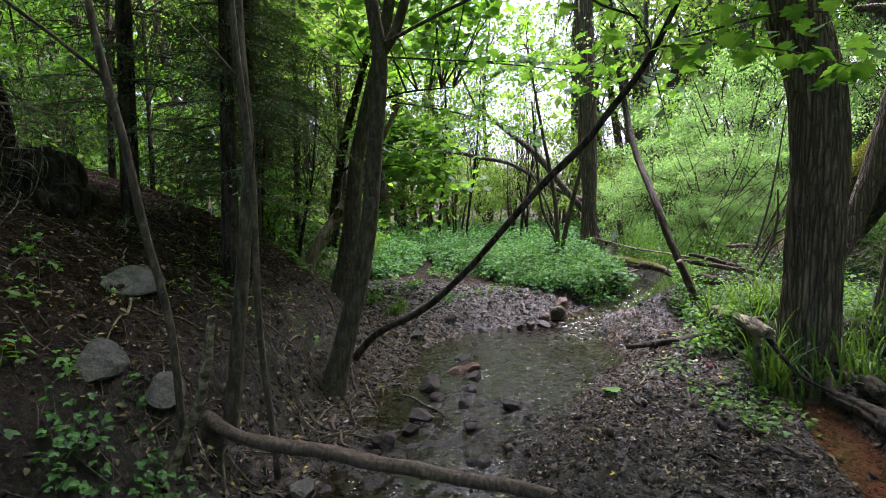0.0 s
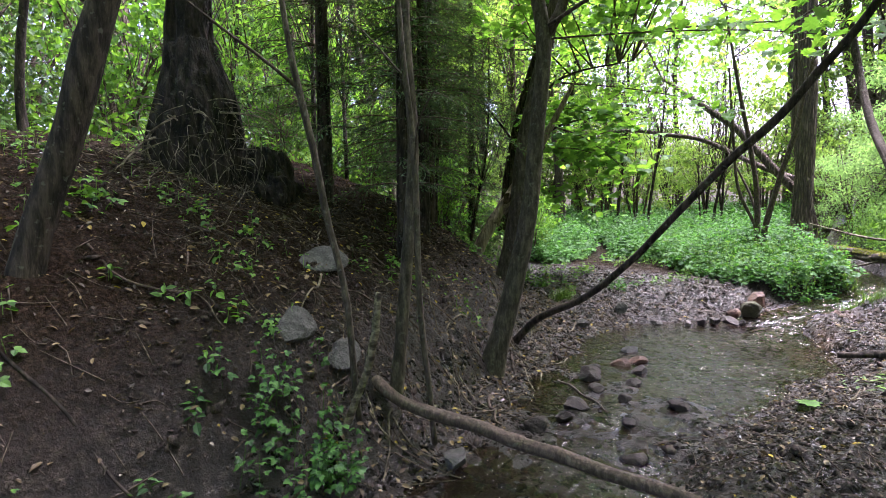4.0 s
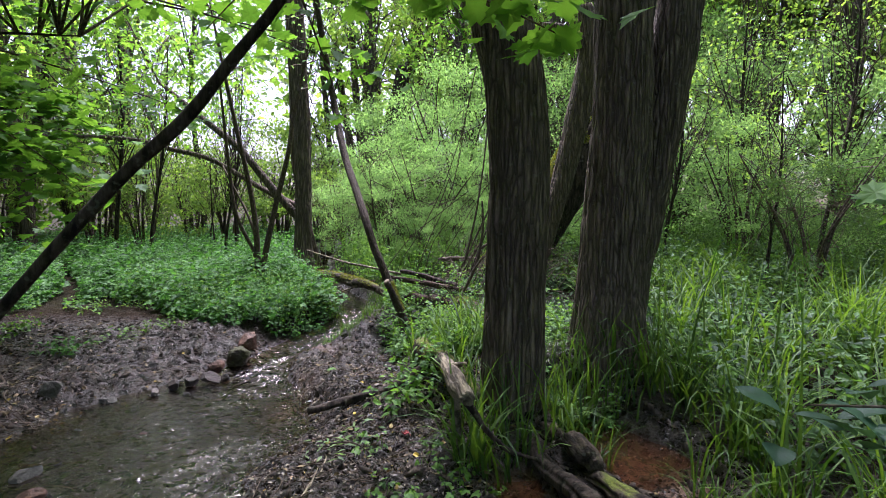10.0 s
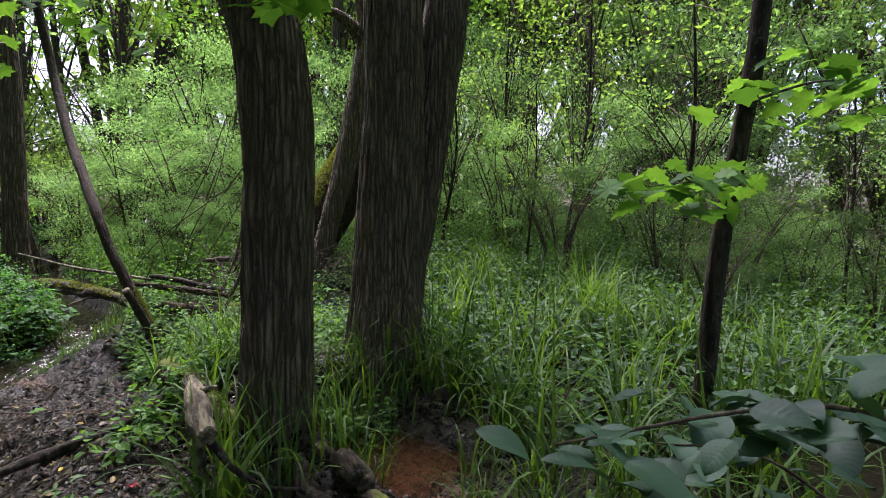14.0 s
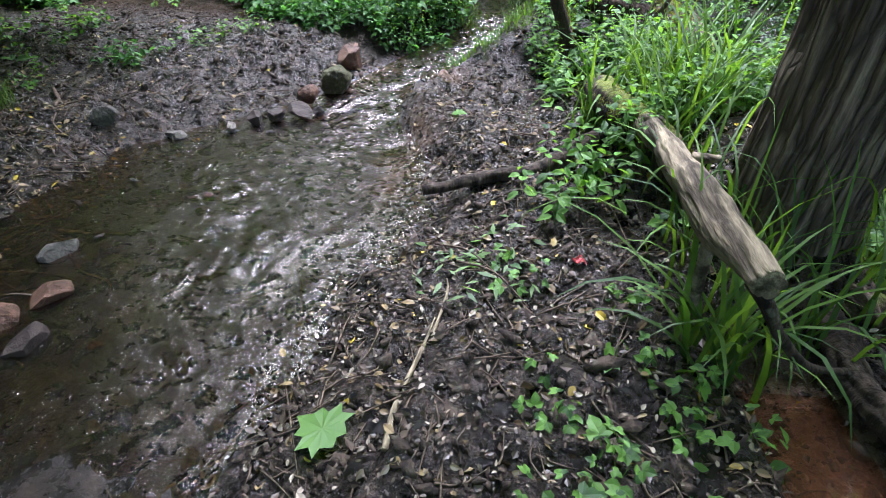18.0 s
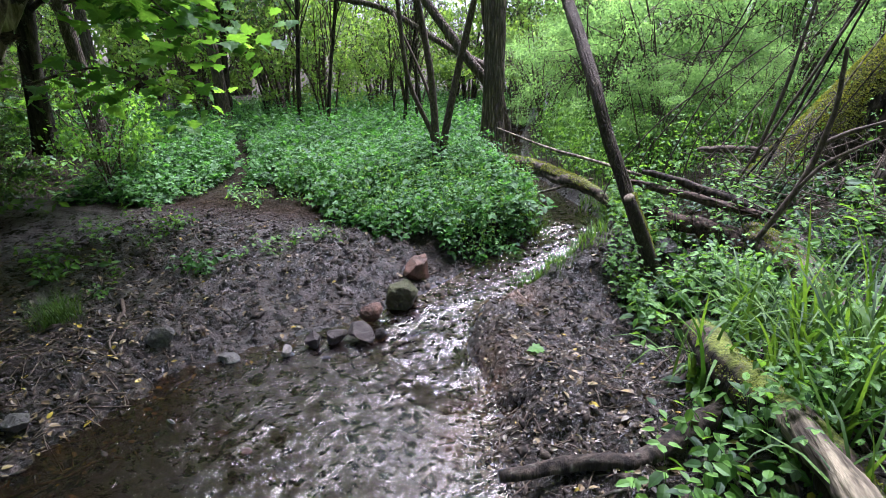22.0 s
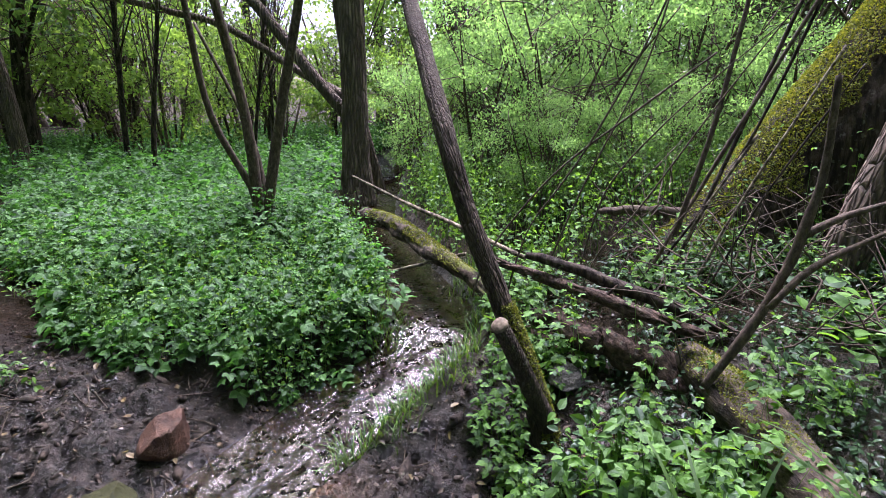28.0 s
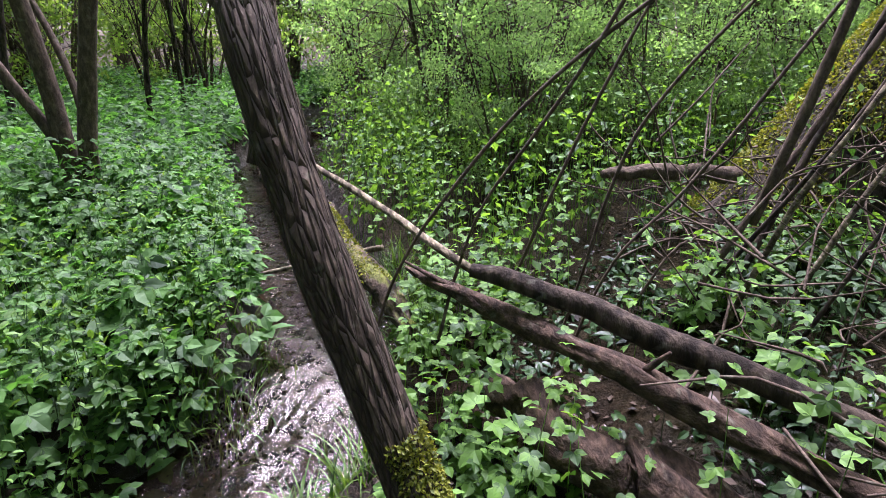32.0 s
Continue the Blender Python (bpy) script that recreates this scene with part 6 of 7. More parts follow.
log("root_log", "fallen trunk with patches of yellow moss", [(0.97, 6.02, 0.08, 0.04), (1.06, 5.7, 0.14, 0.054), (1.18, 5.3, 0.17, 0.058), (1.29, 4.95, 0.16, 0.056), (1.38, 4.5, 0.14, 0.05), (1.5, 4.0, 0.09, 0.04)], BARK_SOMEMOSS, 140, 40, 0.026, 0.026, 5, rough=0.4, crook=0.5)
log("root_log", "mossy broken root ending beside the rusty puddle", [(0.74, 6.72, 0.14, 0.04), (0.85, 6.46, 0.19, 0.052), (0.94, 6.2, 0.2, 0.058), (1.0, 5.98, 0.2, 0.056), (1.03, 5.87, 0.18, 0.04)], BARK_SOMEMOSS, 70, 32, 0.026, 0.024, 6, rough=0.4, crook=0.4)
log("dead_branch", "grey dead branch lying over the roots", [(1.07, 5.2, 0.36, 0.016), (0.98, 4.9, 0.32, 0.02), (0.9, 4.6, 0.26, 0.02), (0.86, 4.3, 0.16, 0.016)], WOOD_PALE, 30, 10, 0.0, 0.02, 7, category="branch")
log("fallen_log", "slim fallen trunk lying across the stream", [(-2.72, 3.45, 0.34, 0.042), (-2.55, 3.47, 0.27, 0.038), (-2.13, 3.6, 0.2, 0.038), (-1.66, 3.75, 0.14, 0.038), (-1.15, 3.9, 0.08, 0.036), (-0.7, 4.0, 0.03, 0.03), (-0.3, 4.05, 0.0, 0.022)], BARK_LEAN, 120, 24, 0.004, 0.02, 8)
log("broken_stick", "pale dead stick standing among saplings", [(-2.45, 3.3, 0.97, 0.02), (-2.47, 3.27, 0.68, 0.024), (-2.53, 3.21, 0.41, 0.023), (-2.6, 3.08, 0.1, 0.026), (-2.64, 2.95, -0.02, 0.02)], WOOD_PALE, 40, 12, 0.004, 0.015, 9, category="stick")
bridge = log("mossy_log", "fallen mossy log bridging the stream", [(-1.9, 12.4, 0.55, 0.091), (-1.45, 11.8, 0.6, 0.084), (-1.07, 11.13, 0.62, 0.077), (-0.76, 10.5, 0.64, 0.066), (-0.55, 10.25, 0.6, 0.049), (-0.4, 10.05, 0.52, 0.028)], BARK_SOMEMOSS, 120, 36, 0.03, 0.035, 10, rough=0.25)
log("dead_branch", "long bare branch resting on the mossy log", [(-1.9, 12.05, 1.02, 0.012), (-1.14, 11.25, 0.88, 0.016), (-0.67, 10.6, 0.86, 0.016), (-0.2, 9.9, 0.84, 0.014)], WOOD_PALE, 40, 10, 0, 0.02, 11, category="branch")
log("dead_branch", "thin branch dipping into the stream", [(-1.28, 10.75, 0.42, 0.01), (-0.95, 10.62, 0.55, 0.013), (-0.6, 10.5, 0.68, 0.014)], WOOD_PALE, 20, 8, 0, 0.02, 12, category="branch")
log("broken_log", "splintered brown log on the brushwood", [(-0.42, 10.02, 0.79, 0.0082), (-0.32, 9.93, 0.785, 0.0164), (-0.1, 9.75, 0.775, 0.0271), (0.1, 9.58, 0.76, 0.0303), (0.28, 9.43, 0.745, 0.0312), (0.44, 9.29, 0.73, 0.0295), (0.56, 9.19, 0.72, 0.0246)], WOOD_BROWN, 120, 30, 0.016, 0.016, 13,
    bits=[[(-0.25, 9.87, 0.79, 0.012), (-0.42, 9.98, 0.83, 0.004)], [(0.2, 9.5, 0.78, 0.01), (0.24, 9.48, 0.84, 0.004)], [(0.0, 9.66, 0.79, 0.014), (-0.2, 9.8, 0.74, 0.004)]])
log("broken_log", "dark damp log lying behind the brushwood", [(-0.2, 9.78, 0.89, 0.018), (0.0, 9.72, 0.86, 0.03), (0.2, 9.66, 0.8, 0.034), (0.4, 9.6, 0.75, 0.036), (0.56, 9.55, 0.7, 0.034), (0.8, 9.48, 0.62, 0.026)], BARK_DARK, 80, 24, 0.008, 0.02, 14)
log("rotten_log", "crumbling red-brown log under the brushwood", [(-0.15, 9.72, 0.55, 0.04), (0.05, 9.52, 0.57, 0.06), (0.25, 9.36, 0.55, 0.075), (0.42, 9.22, 0.5, 0.07), (0.6, 9.05, 0.44, 0.05)], WOOD_BROWN, 90, 40, 0.03, 0.03, 18, rough=0.3, crook=0.3)
rotten = log("mossy_log", "thick rotten log with a cap of moss", [(0.55, 9.3, 0.55, 0.09), (0.6, 9.0, 0.56, 0.1), (0.66, 8.65, 0.52, 0.105), (0.7, 8.3, 0.45, 0.1), (0.73, 8.0, 0.38, 0.06)], BARK_SOMEMOSS, 80, 36, 0.015, 0.03, 15)
low_log = log("mossy_log", "mossy rotten log under the herbs", [(0.05, 8.0, 0.35, 0.07), (0.1, 7.5, 0.42, 0.085), (0.3, 7.0, 0.4, 0.08), (0.45, 6.6, 0.3, 0.06)], BARK_MOSS, 60, 30, 0.015, 0.03, 16)
log("mud_root", "dark root snaking over the mud", [(-0.78, 6.9, 0.13, 0.025), (-0.45, 7.03, 0.18, 0.032), (-0.27, 7.05, 0.21, 0.035), (0.09, 7.4, 0.3, 0.05)], BARK_DARK, 50, 16, 0.006, 0.02, 17, category="root")
poles = [([(0.67, 10.1, 0.95, 0.022), (0.79, 10.1, 1.51, 0.021), (0.9, 10.15, 2.14, 0.017), (1, 10.2, 3.0, 0.012)], BARK_LEAN), ([(0.44, 10.1, 0.5, 0.017), (0.81, 10.1, 1.3, 0.017), (1.14, 10.1, 2.03, 0.015), (1.5, 10.1, 2.8, 0.012)], BARK_LEAN),
         ([(0.5, 10.1, 0.6, 0.011), (0.95, 10.1, 1.39, 0.010), (1.24, 10.1, 2.2, 0.011), (1.5, 10.1, 3, 0.007)], BARK_DARK), ([(0.6, 10.05, 0.5, 0.013), (0.76, 10.05, 1.04, 0.013), (1.04, 10.1, 1.54, 0.011)], WOOD_PALE), ([(0.72, 10.0, 0.55, 0.012), (1, 10.05, 1.2, 0.011), (1.4, 10.1, 2.0, 0.009)], WOOD_PALE),
         ([(0.8, 9.95, 0.6, 0.009), (1.1, 10.0, 1.25, 0.008), (1.45, 10.0, 1.9, 0.006)], BARK_DARK), ([(0.62, 10.15, 0.5, 0.019), (0.95, 10.3, 1.3, 0.017), (1.3, 10.4, 2.3, 0.015)], BARK_DARK)]
for k, (pts_, m) in enumerate(poles):
    log("leaning_pole", "dead pole leaning in the heap of brushwood", [(*q[:3], q[3] * 0.7) for q in pts_], m, 40, 12, 0.003, 0.02, 20 + k, "leaning dead poles", "pole")
log("broken_log", "short broken log end sticking out of the bushes", [(0.33, 10.72, 0.97, 0.014), (0.42, 10.74, 0.975, 0.028), (0.62, 10.78, 0.98, 0.034), (0.95, 10.85, 0.96, 0.038)], BARK_LEAN, 40, 20, 0.006, 0.02, 28)
stems = [[(-0.5, 9.85, 0.6, 0.009), (-0.4, 9.9, 0.88, 0.008), (-0.08, 9.9, 1.31, 0.009), (0.32, 9.9, 1.65, 0.009), (0.7, 9.9, 1.95, 0.007)], [(-0.3, 9.9, 0.6, 0.009), (-0.19, 9.9, 1.01, 0.007), (0.06, 9.9, 1.4, 0.008), (0.36, 9.9, 2.01, 0.008), (0.6, 9.9, 2.7, 0.006)],
         [(0.05, 9.9, 0.5, 0.008), (0.13, 9.9, 0.88, 0.007), (0.24, 9.9, 1.28, 0.008), (0.58, 9.9, 1.7, 0.006), (1.0, 9.9, 2.1, 0.004)], [(0.1, 9.9, 0.5, 0.008), (0.19, 9.9, 0.85, 0.007), (0.4, 9.9, 1.14, 0.008), (0.82, 9.9, 1.83, 0.006), (1.2, 9.9, 2.4, 0.004)],
         [(-0.1, 10.3, 0.5, 0.01), (0.15, 10.3, 1.2, 0.009), (0.5, 10.4, 2.0, 0.008), (0.7, 10.5, 2.9, 0.006)]]
for k, s in enumerate(stems):
    log("bare_shoot", "thin bare shoot arching out of the brushwood", [(*q[:3], q[3] * 0.65) for q in s], BARK_LEAN, 40, 7, 0, 0.02, 40 + k, "bare shoots", "shoot")
log("forked_branch", "bare forked branch jammed upright behind the moss", [(0.5, 8.97, 0.6, 0.017), (0.58, 8.95, 0.77, 0.017), (0.69, 8.95, 1.03, 0.017), (0.74, 8.95, 1.23, 0.018), (0.77, 8.95, 1.44, 0.014), (0.76, 8.95, 1.78, 0.010)], BARK_LEAN, 60, 14, 0.003, 0.02, 50, category="branch",
    bits=[[(0.74, 8.95, 1.23, 0.016), (0.85, 8.95, 1.3, 0.014), (1.05, 8.95, 1.38, 0.008)], [(0.65, 8.9, 0.97, 0.013), (0.77, 8.9, 1.13, 0.013), (1.0, 8.9, 1.28, 0.007)]])
rng_s = np.random.default_rng(61)
for k, (a, b, r, m) in enumerate([((-3.6, 7.72), (-3.15, 7.2), 0.014, BARK_LEAN), ((-3.42, 7.02), (-3.12, 7.28), 0.011, BARK_DARK), ((-2.9, 6.15), (-2.5, 6.7), 0.012, BARK_LEAN), ((-2.72, 6.2), (-2.62, 6.75), 0.009, BARK_DARK), ((-0.57, 5.5), (-0.54, 6.35), 0.011, WOOD_PALE),
                                  ((-0.1, 7.0), (-0.75, 6.75), 0.009, BARK_DARK), ((0.1, 5.2), (0.5, 4.7), 0.008, BARK_DARK), ((-0.9, 5.0), (-0.55, 5.25), 0.008, BARK_DARK), ((-0.2, 4.6), (0.35, 4.75), 0.007, BARK_DARK), ((-2.6, 4.45), (-2.15, 4.05), 0.016, BARK_LEAN),
                                  ((-2.95, 5.2), (-2.3, 4.3), 0.014, BARK_DARK), ((-3.5, 2.1), (-2.9, 2.75), 0.009, BARK_LEAN), ((-3.1, 1.6), (-2.2, 2.3), 0.01, BARK_DARK), ((-3.9, 5.9), (-3.2, 5.5), 0.015, BARK_DARK), ((-3.7, 6.5), (-3.3, 5.7), 0.018, BARK_LEAN),
                                  ((-2.5, 2.8), (-2.1, 2.2), 0.014, BARK_LEAN), ((-4.2, 6.6), (-3.7, 6.0), 0.012, BARK_DARK), ((-0.3, 7.6), (-0.75, 8.3), 0.007, BARK_DARK)]):
    n = 7
    u = np.linspace(0, 1, n)
    xy = np.outer(1 - u, a) + np.outer(u, b) + rng_s.normal(0, 0.02, (n, 2))
    pts_ = np.column_stack([xy, land(xy[:, 0], xy[:, 1]) + r * 0.7, r * (1 - 0.6 * u)])
    log("stick", "fallen stick lying on the ground", pts_, m, 30, 7, 0, 0.02, 70 + k, "fallen sticks", "stick",
        bits=[[(*pts_[3][:3], r * 0.6), (*(pts_[3][:3] + np.array([rng_s.normal(0, 0.1), rng_s.normal(0, 0.1), 0.03])), r * 0.2)]])


# dry sticks and bare roots running down the bank between the trunks
rng_b = np.random.default_rng(63)
for k in range(46):
    x0, y0 = rng_b.uniform(-4.0, -2.45), rng_b.uniform(3.3, 6.6)
    a, length = rng_b.normal(-0.35, 0.7), rng_b.uniform(0.3, 0.85)
    u = np.linspace(0, 1, 8)
    xy = np.column_stack([x0 + np.cos(a) * length * u, y0 + np.sin(a) * length * u]) + np.cumsum(rng_b.normal(0, 0.012, (8, 2)), 0)
    r = rng_b.uniform(0.004, 0.011)
    log("stick", "dry stick lying down the slope of the bank", np.column_stack([xy, land(xy[:, 0], xy[:, 1]) + r * 1.2, r * (1 - 0.5 * u)]), (WOOD_PALE, BARK_LEAN, WOOD_PALE)[k % 3], 24, 6, 0, 0.02, 170 + k, "fallen sticks", "stick")


# ---------- litter, roots, twigs ----------
def build_litter():
    rng = np.random.default_rng(81)
    xy = np.vstack([scatter(2600, -4.8, 1.0, 1.0, 9.4, rng), scatter(900, -1.1, 0.7, 4.2, 8.2, rng), scatter(2600, -5.6, -2.0, 0.6, 8.6, rng), scatter(2600, -4.5, -2.3, 2.8, 7.6, rng), scatter(450, 0.9, 3.0, 3.8, 6.8, rng)])
    d, lv, half, _ = stream_at(xy[:, 0], xy[:, 1])
    xy = xy[d > half * 1.02]
    p = np.column_stack([xy, land(xy[:, 0], xy[:, 1]) + 0.006])
    v, f = leaf_arrays(p, rng.uniform(0.018, 0.055, len(p)), rng, "oval", 0.35)
    put("leaf_litter", mesh_of("leaf_litter", v, f, False), LITTER, None, "fallen yellowing leaves strewn over the mud", "leaf litter", kind="stuff")
    # crumbs of bark and mud clods
    n = 15000
    xy = np.vstack([scatter(n, -4.6, 0.9, 2.0, 9.6, rng), scatter(2000, -1.0, 0.6, 4.3, 7.6, rng), scatter(2500, -5.4, -2.0, 4.8, 9.6, rng), scatter(3500, 0.8, 3.0, 3.8, 6.8, rng)])
    d, lv, half, _ = stream_at(xy[:, 0], xy[:, 1])
    xy = xy[d > half * 0.98]
    n = len(xy)
    c = np.column_stack([xy, land(xy[:, 0], xy[:, 1])])
    s = rng.gamma(1.4, 0.006, n) + 0.003
    box = np.array([[1, 0, 0.1], [-0.2, 0.9, 0], [-0.9, -0.1, 0.2], [0.1, -1, 0.05], [0, 0.1, 0.8], [0, 0, -0.8]], float)
    jitter = 1 + rng.normal(0, 0.25, (n, 6, 3))
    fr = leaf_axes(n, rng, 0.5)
    v = c[:, None] + s[:, None, None] * np.einsum("nkc,ncd->nkd", box[None] * jitter * np.array([1.5, 0.8, 0.7]), fr)
    f = np.array([[0, 1, 4, 4], [1, 2, 4, 4], [2, 3, 4, 4], [3, 0, 4, 4], [1, 0, 5, 5], [2, 1, 5, 5], [3, 2, 5, 5], [0, 3, 5, 5]])
    put("mud_crumbs", mesh_of("mud_crumbs", v.reshape(-1, 3), (f[None] + (np.arange(n) * 6)[:, None, None]).reshape(-1, 4)), BARK_DARK, None, "crumbs of mud and bark on the ground", "crumbs", kind="stuff")
    # dark scraps of leaf mould, tilted every way
    xy = np.vstack([scatter(17000, -5.4, 0.9, 1.2, 9.8, rng), scatter(5000, -1.1, 0.7, 4.2, 8.8, rng), scatter(5000, -0.2, 2.0, 8.4, 11, rng), scatter(4500, 0.8, 3.2, 3.8, 7.0, rng)])
    d, lv, half, _ = stream_at(xy[:, 0], xy[:, 1])
    xy = xy[d > half * 0.95]
    v, f = leaf_arrays(np.column_stack([xy, land(xy[:, 0], xy[:, 1]) + 0.01]), rng.gamma(3, 0.0055, len(xy)) + 0.006, rng, "diamond", 0.6)
    put("leaf_mould", mesh_of("leaf_mould", v, f, False), DEBRIS, None, "dark scraps of rotting leaves over mud and slope", "leaf litter", kind="stuff")
    # pale flakes: seed husks, petals and leaf scraps
    xy = np.vstack([scatter(5200, -4.6, 0.9, 2.0, 9.4, rng), scatter(3000, -1.3, 0.5, 4.6, 8.6, rng)])
    d, lv, half, _ = stream_at(xy[:, 0], xy[:, 1])
    xy = xy[d > half * 1.15]
    v, f = leaf_arrays(np.column_stack([xy, land(xy[:, 0], xy[:, 1]) + 0.012]), rng.gamma(3, 0.0042, len(xy)) + 0.005, rng, "oval", 0.5)
    put("husk_litter", mesh_of("husk_litter", v, f, False), HUSK, None, "pale seed husks and leaf scraps on the mud", "leaf litter", kind="stuff")
    # thin twigs everywhere on the ground
    tw = []
    for k in range(3300):
        x, y = (rng.uniform(-5.4, 0.8), rng.uniform(1.0, 9.4)) if k < 2000 else (rng.uniform(-4.6, -2.3), rng.uniform(2.6, 7.4)) if k < 2900 else (rng.uniform(-1.1, 0.5), rng.uniform(4.4, 8.2))
        dd, _, hh, _ = stream_at(np.array([x]), np.array([y]))
        if dd[0] < hh[0] * 0.9:
            continue
        a, L = rng.uniform(0, 6.28), rng.gamma(2, 0.06) + 0.04
        xs, ys = x + np.cos(a) * L * np.array([0, 0.5, 1]) + rng.normal(0, 0.01, 3), y + np.sin(a) * L * np.array([0, 0.5, 1]) + rng.normal(0, 0.01, 3)
        tw.append(tube(np.column_stack([xs, ys, land(xs, ys) + 0.006, [0.004, 0.003, 0.0015]]), 5, 4, cap=False))
    put("twig_litter", mesh_of("twig_litter", *join(tw)), TWIG, None, "thin dry twigs scattered over mud and slope", "twigs", kind="stuff")
    # roots hanging below the old trunk and on the bank
    rt = []
    for _ in range(120):
        a = rng.uniform(-1.35, 1.0)
        out = np.array([np.cos(a), np.sin(a)])
        s = np.array([-4.98, 3.22]) + out * rng.uniform(0.3, 0.5)
        z, L = rng.uniform(1.6, 2.4), rng.gamma(5, 0.12) + 0.3
        k = np.linspace(0, 1, 8)
        side, away = rng.normal(0, 0.45), rng.uniform(0.1, 0.45)
        bow = np.sin(k * np.pi * rng.uniform(0.6, 1.3))
        xs = s[0] + (out[0] * away * bow - out[1] * side * k) * L + np.cumsum(rng.normal(0, 0.022, 8))
        ys = s[1] + (out[1] * away * bow + out[0] * side * k) * L + np.cumsum(rng.normal(0, 0.022, 8))
        zs = np.maximum(z + L * (0.25 * bow - rng.uniform(0.6, 1.1) * k) + np.cumsum(rng.normal(0, 0.015, 8)), land(xs, ys) + 0.008)
        r = rng.gamma(1.3, 0.0019) + 0.0015
        rt.append(tube(np.column_stack([xs, ys, zs, r * (1 - 0.7 * k)]), 24, 5, rough=0.1, cap=False))
    roots = thing("hanging_roots", -4.95, 3.25, 1.8, "tangle of bare roots hanging from the old trunk", "roots")
    for v, f in rt:
        part("root", mesh_of("root", v, f), WOOD_PALE, roots)
    bm = bmesh.new()
    bmesh.ops.create_icosphere(bm, subdivisions=5, radius=1.0)
    q = np.array([w.co[:] for w in bm.verts])
    q = q * (0.45 + 1.1 * fbm(q, 0.4, 5, 71)[:, None]) * np.array([0.36, 0.36, 0.5])
    for w, c in zip(bm.verts, q):
        w.co = c
    me = bpy.data.meshes.new("root_plate")
    bm.to_mesh(me)
    bm.free()
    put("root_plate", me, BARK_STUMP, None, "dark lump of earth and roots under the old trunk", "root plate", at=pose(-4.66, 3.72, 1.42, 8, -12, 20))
    br = []
    for _ in range(300):
        x, y = rng.uniform(0.35, 2.6), rng.uniform(9.0, 11.2)
        a, e, L = rng.uniform(0, 6.28), rng.uniform(0.0, 0.9), rng.uniform(0.2, 0.75)
        z = on_land(x, y) + rng.uniform(0.05, 0.45)
        d = np.array([np.cos(a) * np.cos(e), np.sin(a) * np.cos(e), np.sin(e)]) * L
        m = d * 0.5 + rng.normal(0, 0.05, 3)
        r = rng.uniform(0.002, 0.006)
        br.append(tube(np.array([[x, y, z, r], [x + m[0], y + m[1], z + m[2], r * 0.8], [x + d[0], y + d[1], z + d[2], r * 0.3]]), 7, 5, cap=False))
    heap = thing("brushwood", 1.2, 10.0, on_land(1.2, 10.0), "tangled dead twigs of the brushwood heap", "brushwood")
    for v, f in br:
        part("twig", mesh_of("twig", v, f), BARK_LEAN, heap)


def moss_coat(line, n, seed, lo=0.0, hi=1.0, up=0.2, facing=None, name="moss_coat", label="", parent=None, size=0.016):
    """Small tufts of moss on the upper or one side of a stem."""
    rng = np.random.default_rng(seed)
    s = spline(line, 200)
    k = rng.integers(int(lo * 199), max(int(hi * 199), int(lo * 199) + 1), n)
    tang = np.gradient(s[:, :3], axis=0)
    tang /= np.linalg.norm(tang, axis=1)[:, None]
    d = rng.normal(size=(n, 3))
    d -= tang[k] * (d * tang[k]).sum(1)[:, None]
    d /= np.linalg.norm(d, axis=1)[:, None]
    face = np.array(facing if facing else (0, 0, 1.0))
    patch = vnoise(s[k, :3] + d * 0.1, 0.12, seed)
    keep = (d @ face + 0.8 * (patch - 0.5) > up)
    k, d = k[keep], d[keep]
    p = s[k, :3] + d * s[k, 3:4] * 1.02
    v, f = leaf_arrays(p, rng.uniform(0.5, 1.3, len(p)) * size, rng, "diamond", 0.9)
    return part(name, mesh_of(name, v, f, False), MOSS, parent, label, "stuff")


build_litter()
moss_coat([(-0.075, 9.08, 0.1, 0.08), (-0.165, 9.12, 0.45, 0.058), (-0.33, 9.22, 0.85, 0.049)], 20000, 1, 0, 0.95, 0.25, (0.95, -0.3, 0.1), "moss", "yellow-green moss on the trunk's foot", lean, 0.009)
moss_coat([(1.0, 10.95, 0.1, 0.54), (1.36, 10.95, 0.68, 0.45), (1.74, 10.97, 1.28, 0.405), (2.24, 11.0, 2.0, 0.39), (2.84, 11.1, 3.0, 0.367)], 150000, 2, 0.1, 1, 0.6, (-0.77, -0.05, 0.63), "moss", "thick yellow-green moss", moss_tree, 0.016)
moss_coat([(-1.9, 12.4, 0.55, 0.091), (-1.45, 11.8, 0.6, 0.084), (-1.07, 11.13, 0.62, 0.077), (-0.76, 10.5, 0.64, 0.066), (-0.55, 10.25, 0.6, 0.049)], 15000, 3, 0.1, 1, 0.25, None, "moss", "yellow-green moss cushion", bridge, 0.012)
moss_coat([(0.55, 9.3, 0.55, 0.09), (0.6, 9.0, 0.56, 0.1), (0.66, 8.65, 0.52, 0.105), (0.7, 8.3, 0.45, 0.1)], 15000, 4, 0, 1, 0.5, None, "moss", "yellow-green moss cap", rotten, 0.010)
moss_coat([(0.05, 8.0, 0.35, 0.07), (0.1, 7.5, 0.42, 0.085), (0.3, 7.0, 0.4, 0.08), (0.45, 6.6, 0.3, 0.06)], 12000, 5, 0, 1, 0.2, None, "moss", "yellow-green moss cap", low_log, 0.010)
small_plant(-2.58, 2.72, 17, 0.32, 0.075, LEAF_NETTLE, "leafy bramble shoots growing by the saplings", "bramble", 1, 0.11, "trio")
small_plant(-2.38, 2.95, 20, 0.3, 0.075, LEAF_NETTLE, "leafy bramble shoots beside the fallen trunk", "bramble", 2, 0.13, "trio")
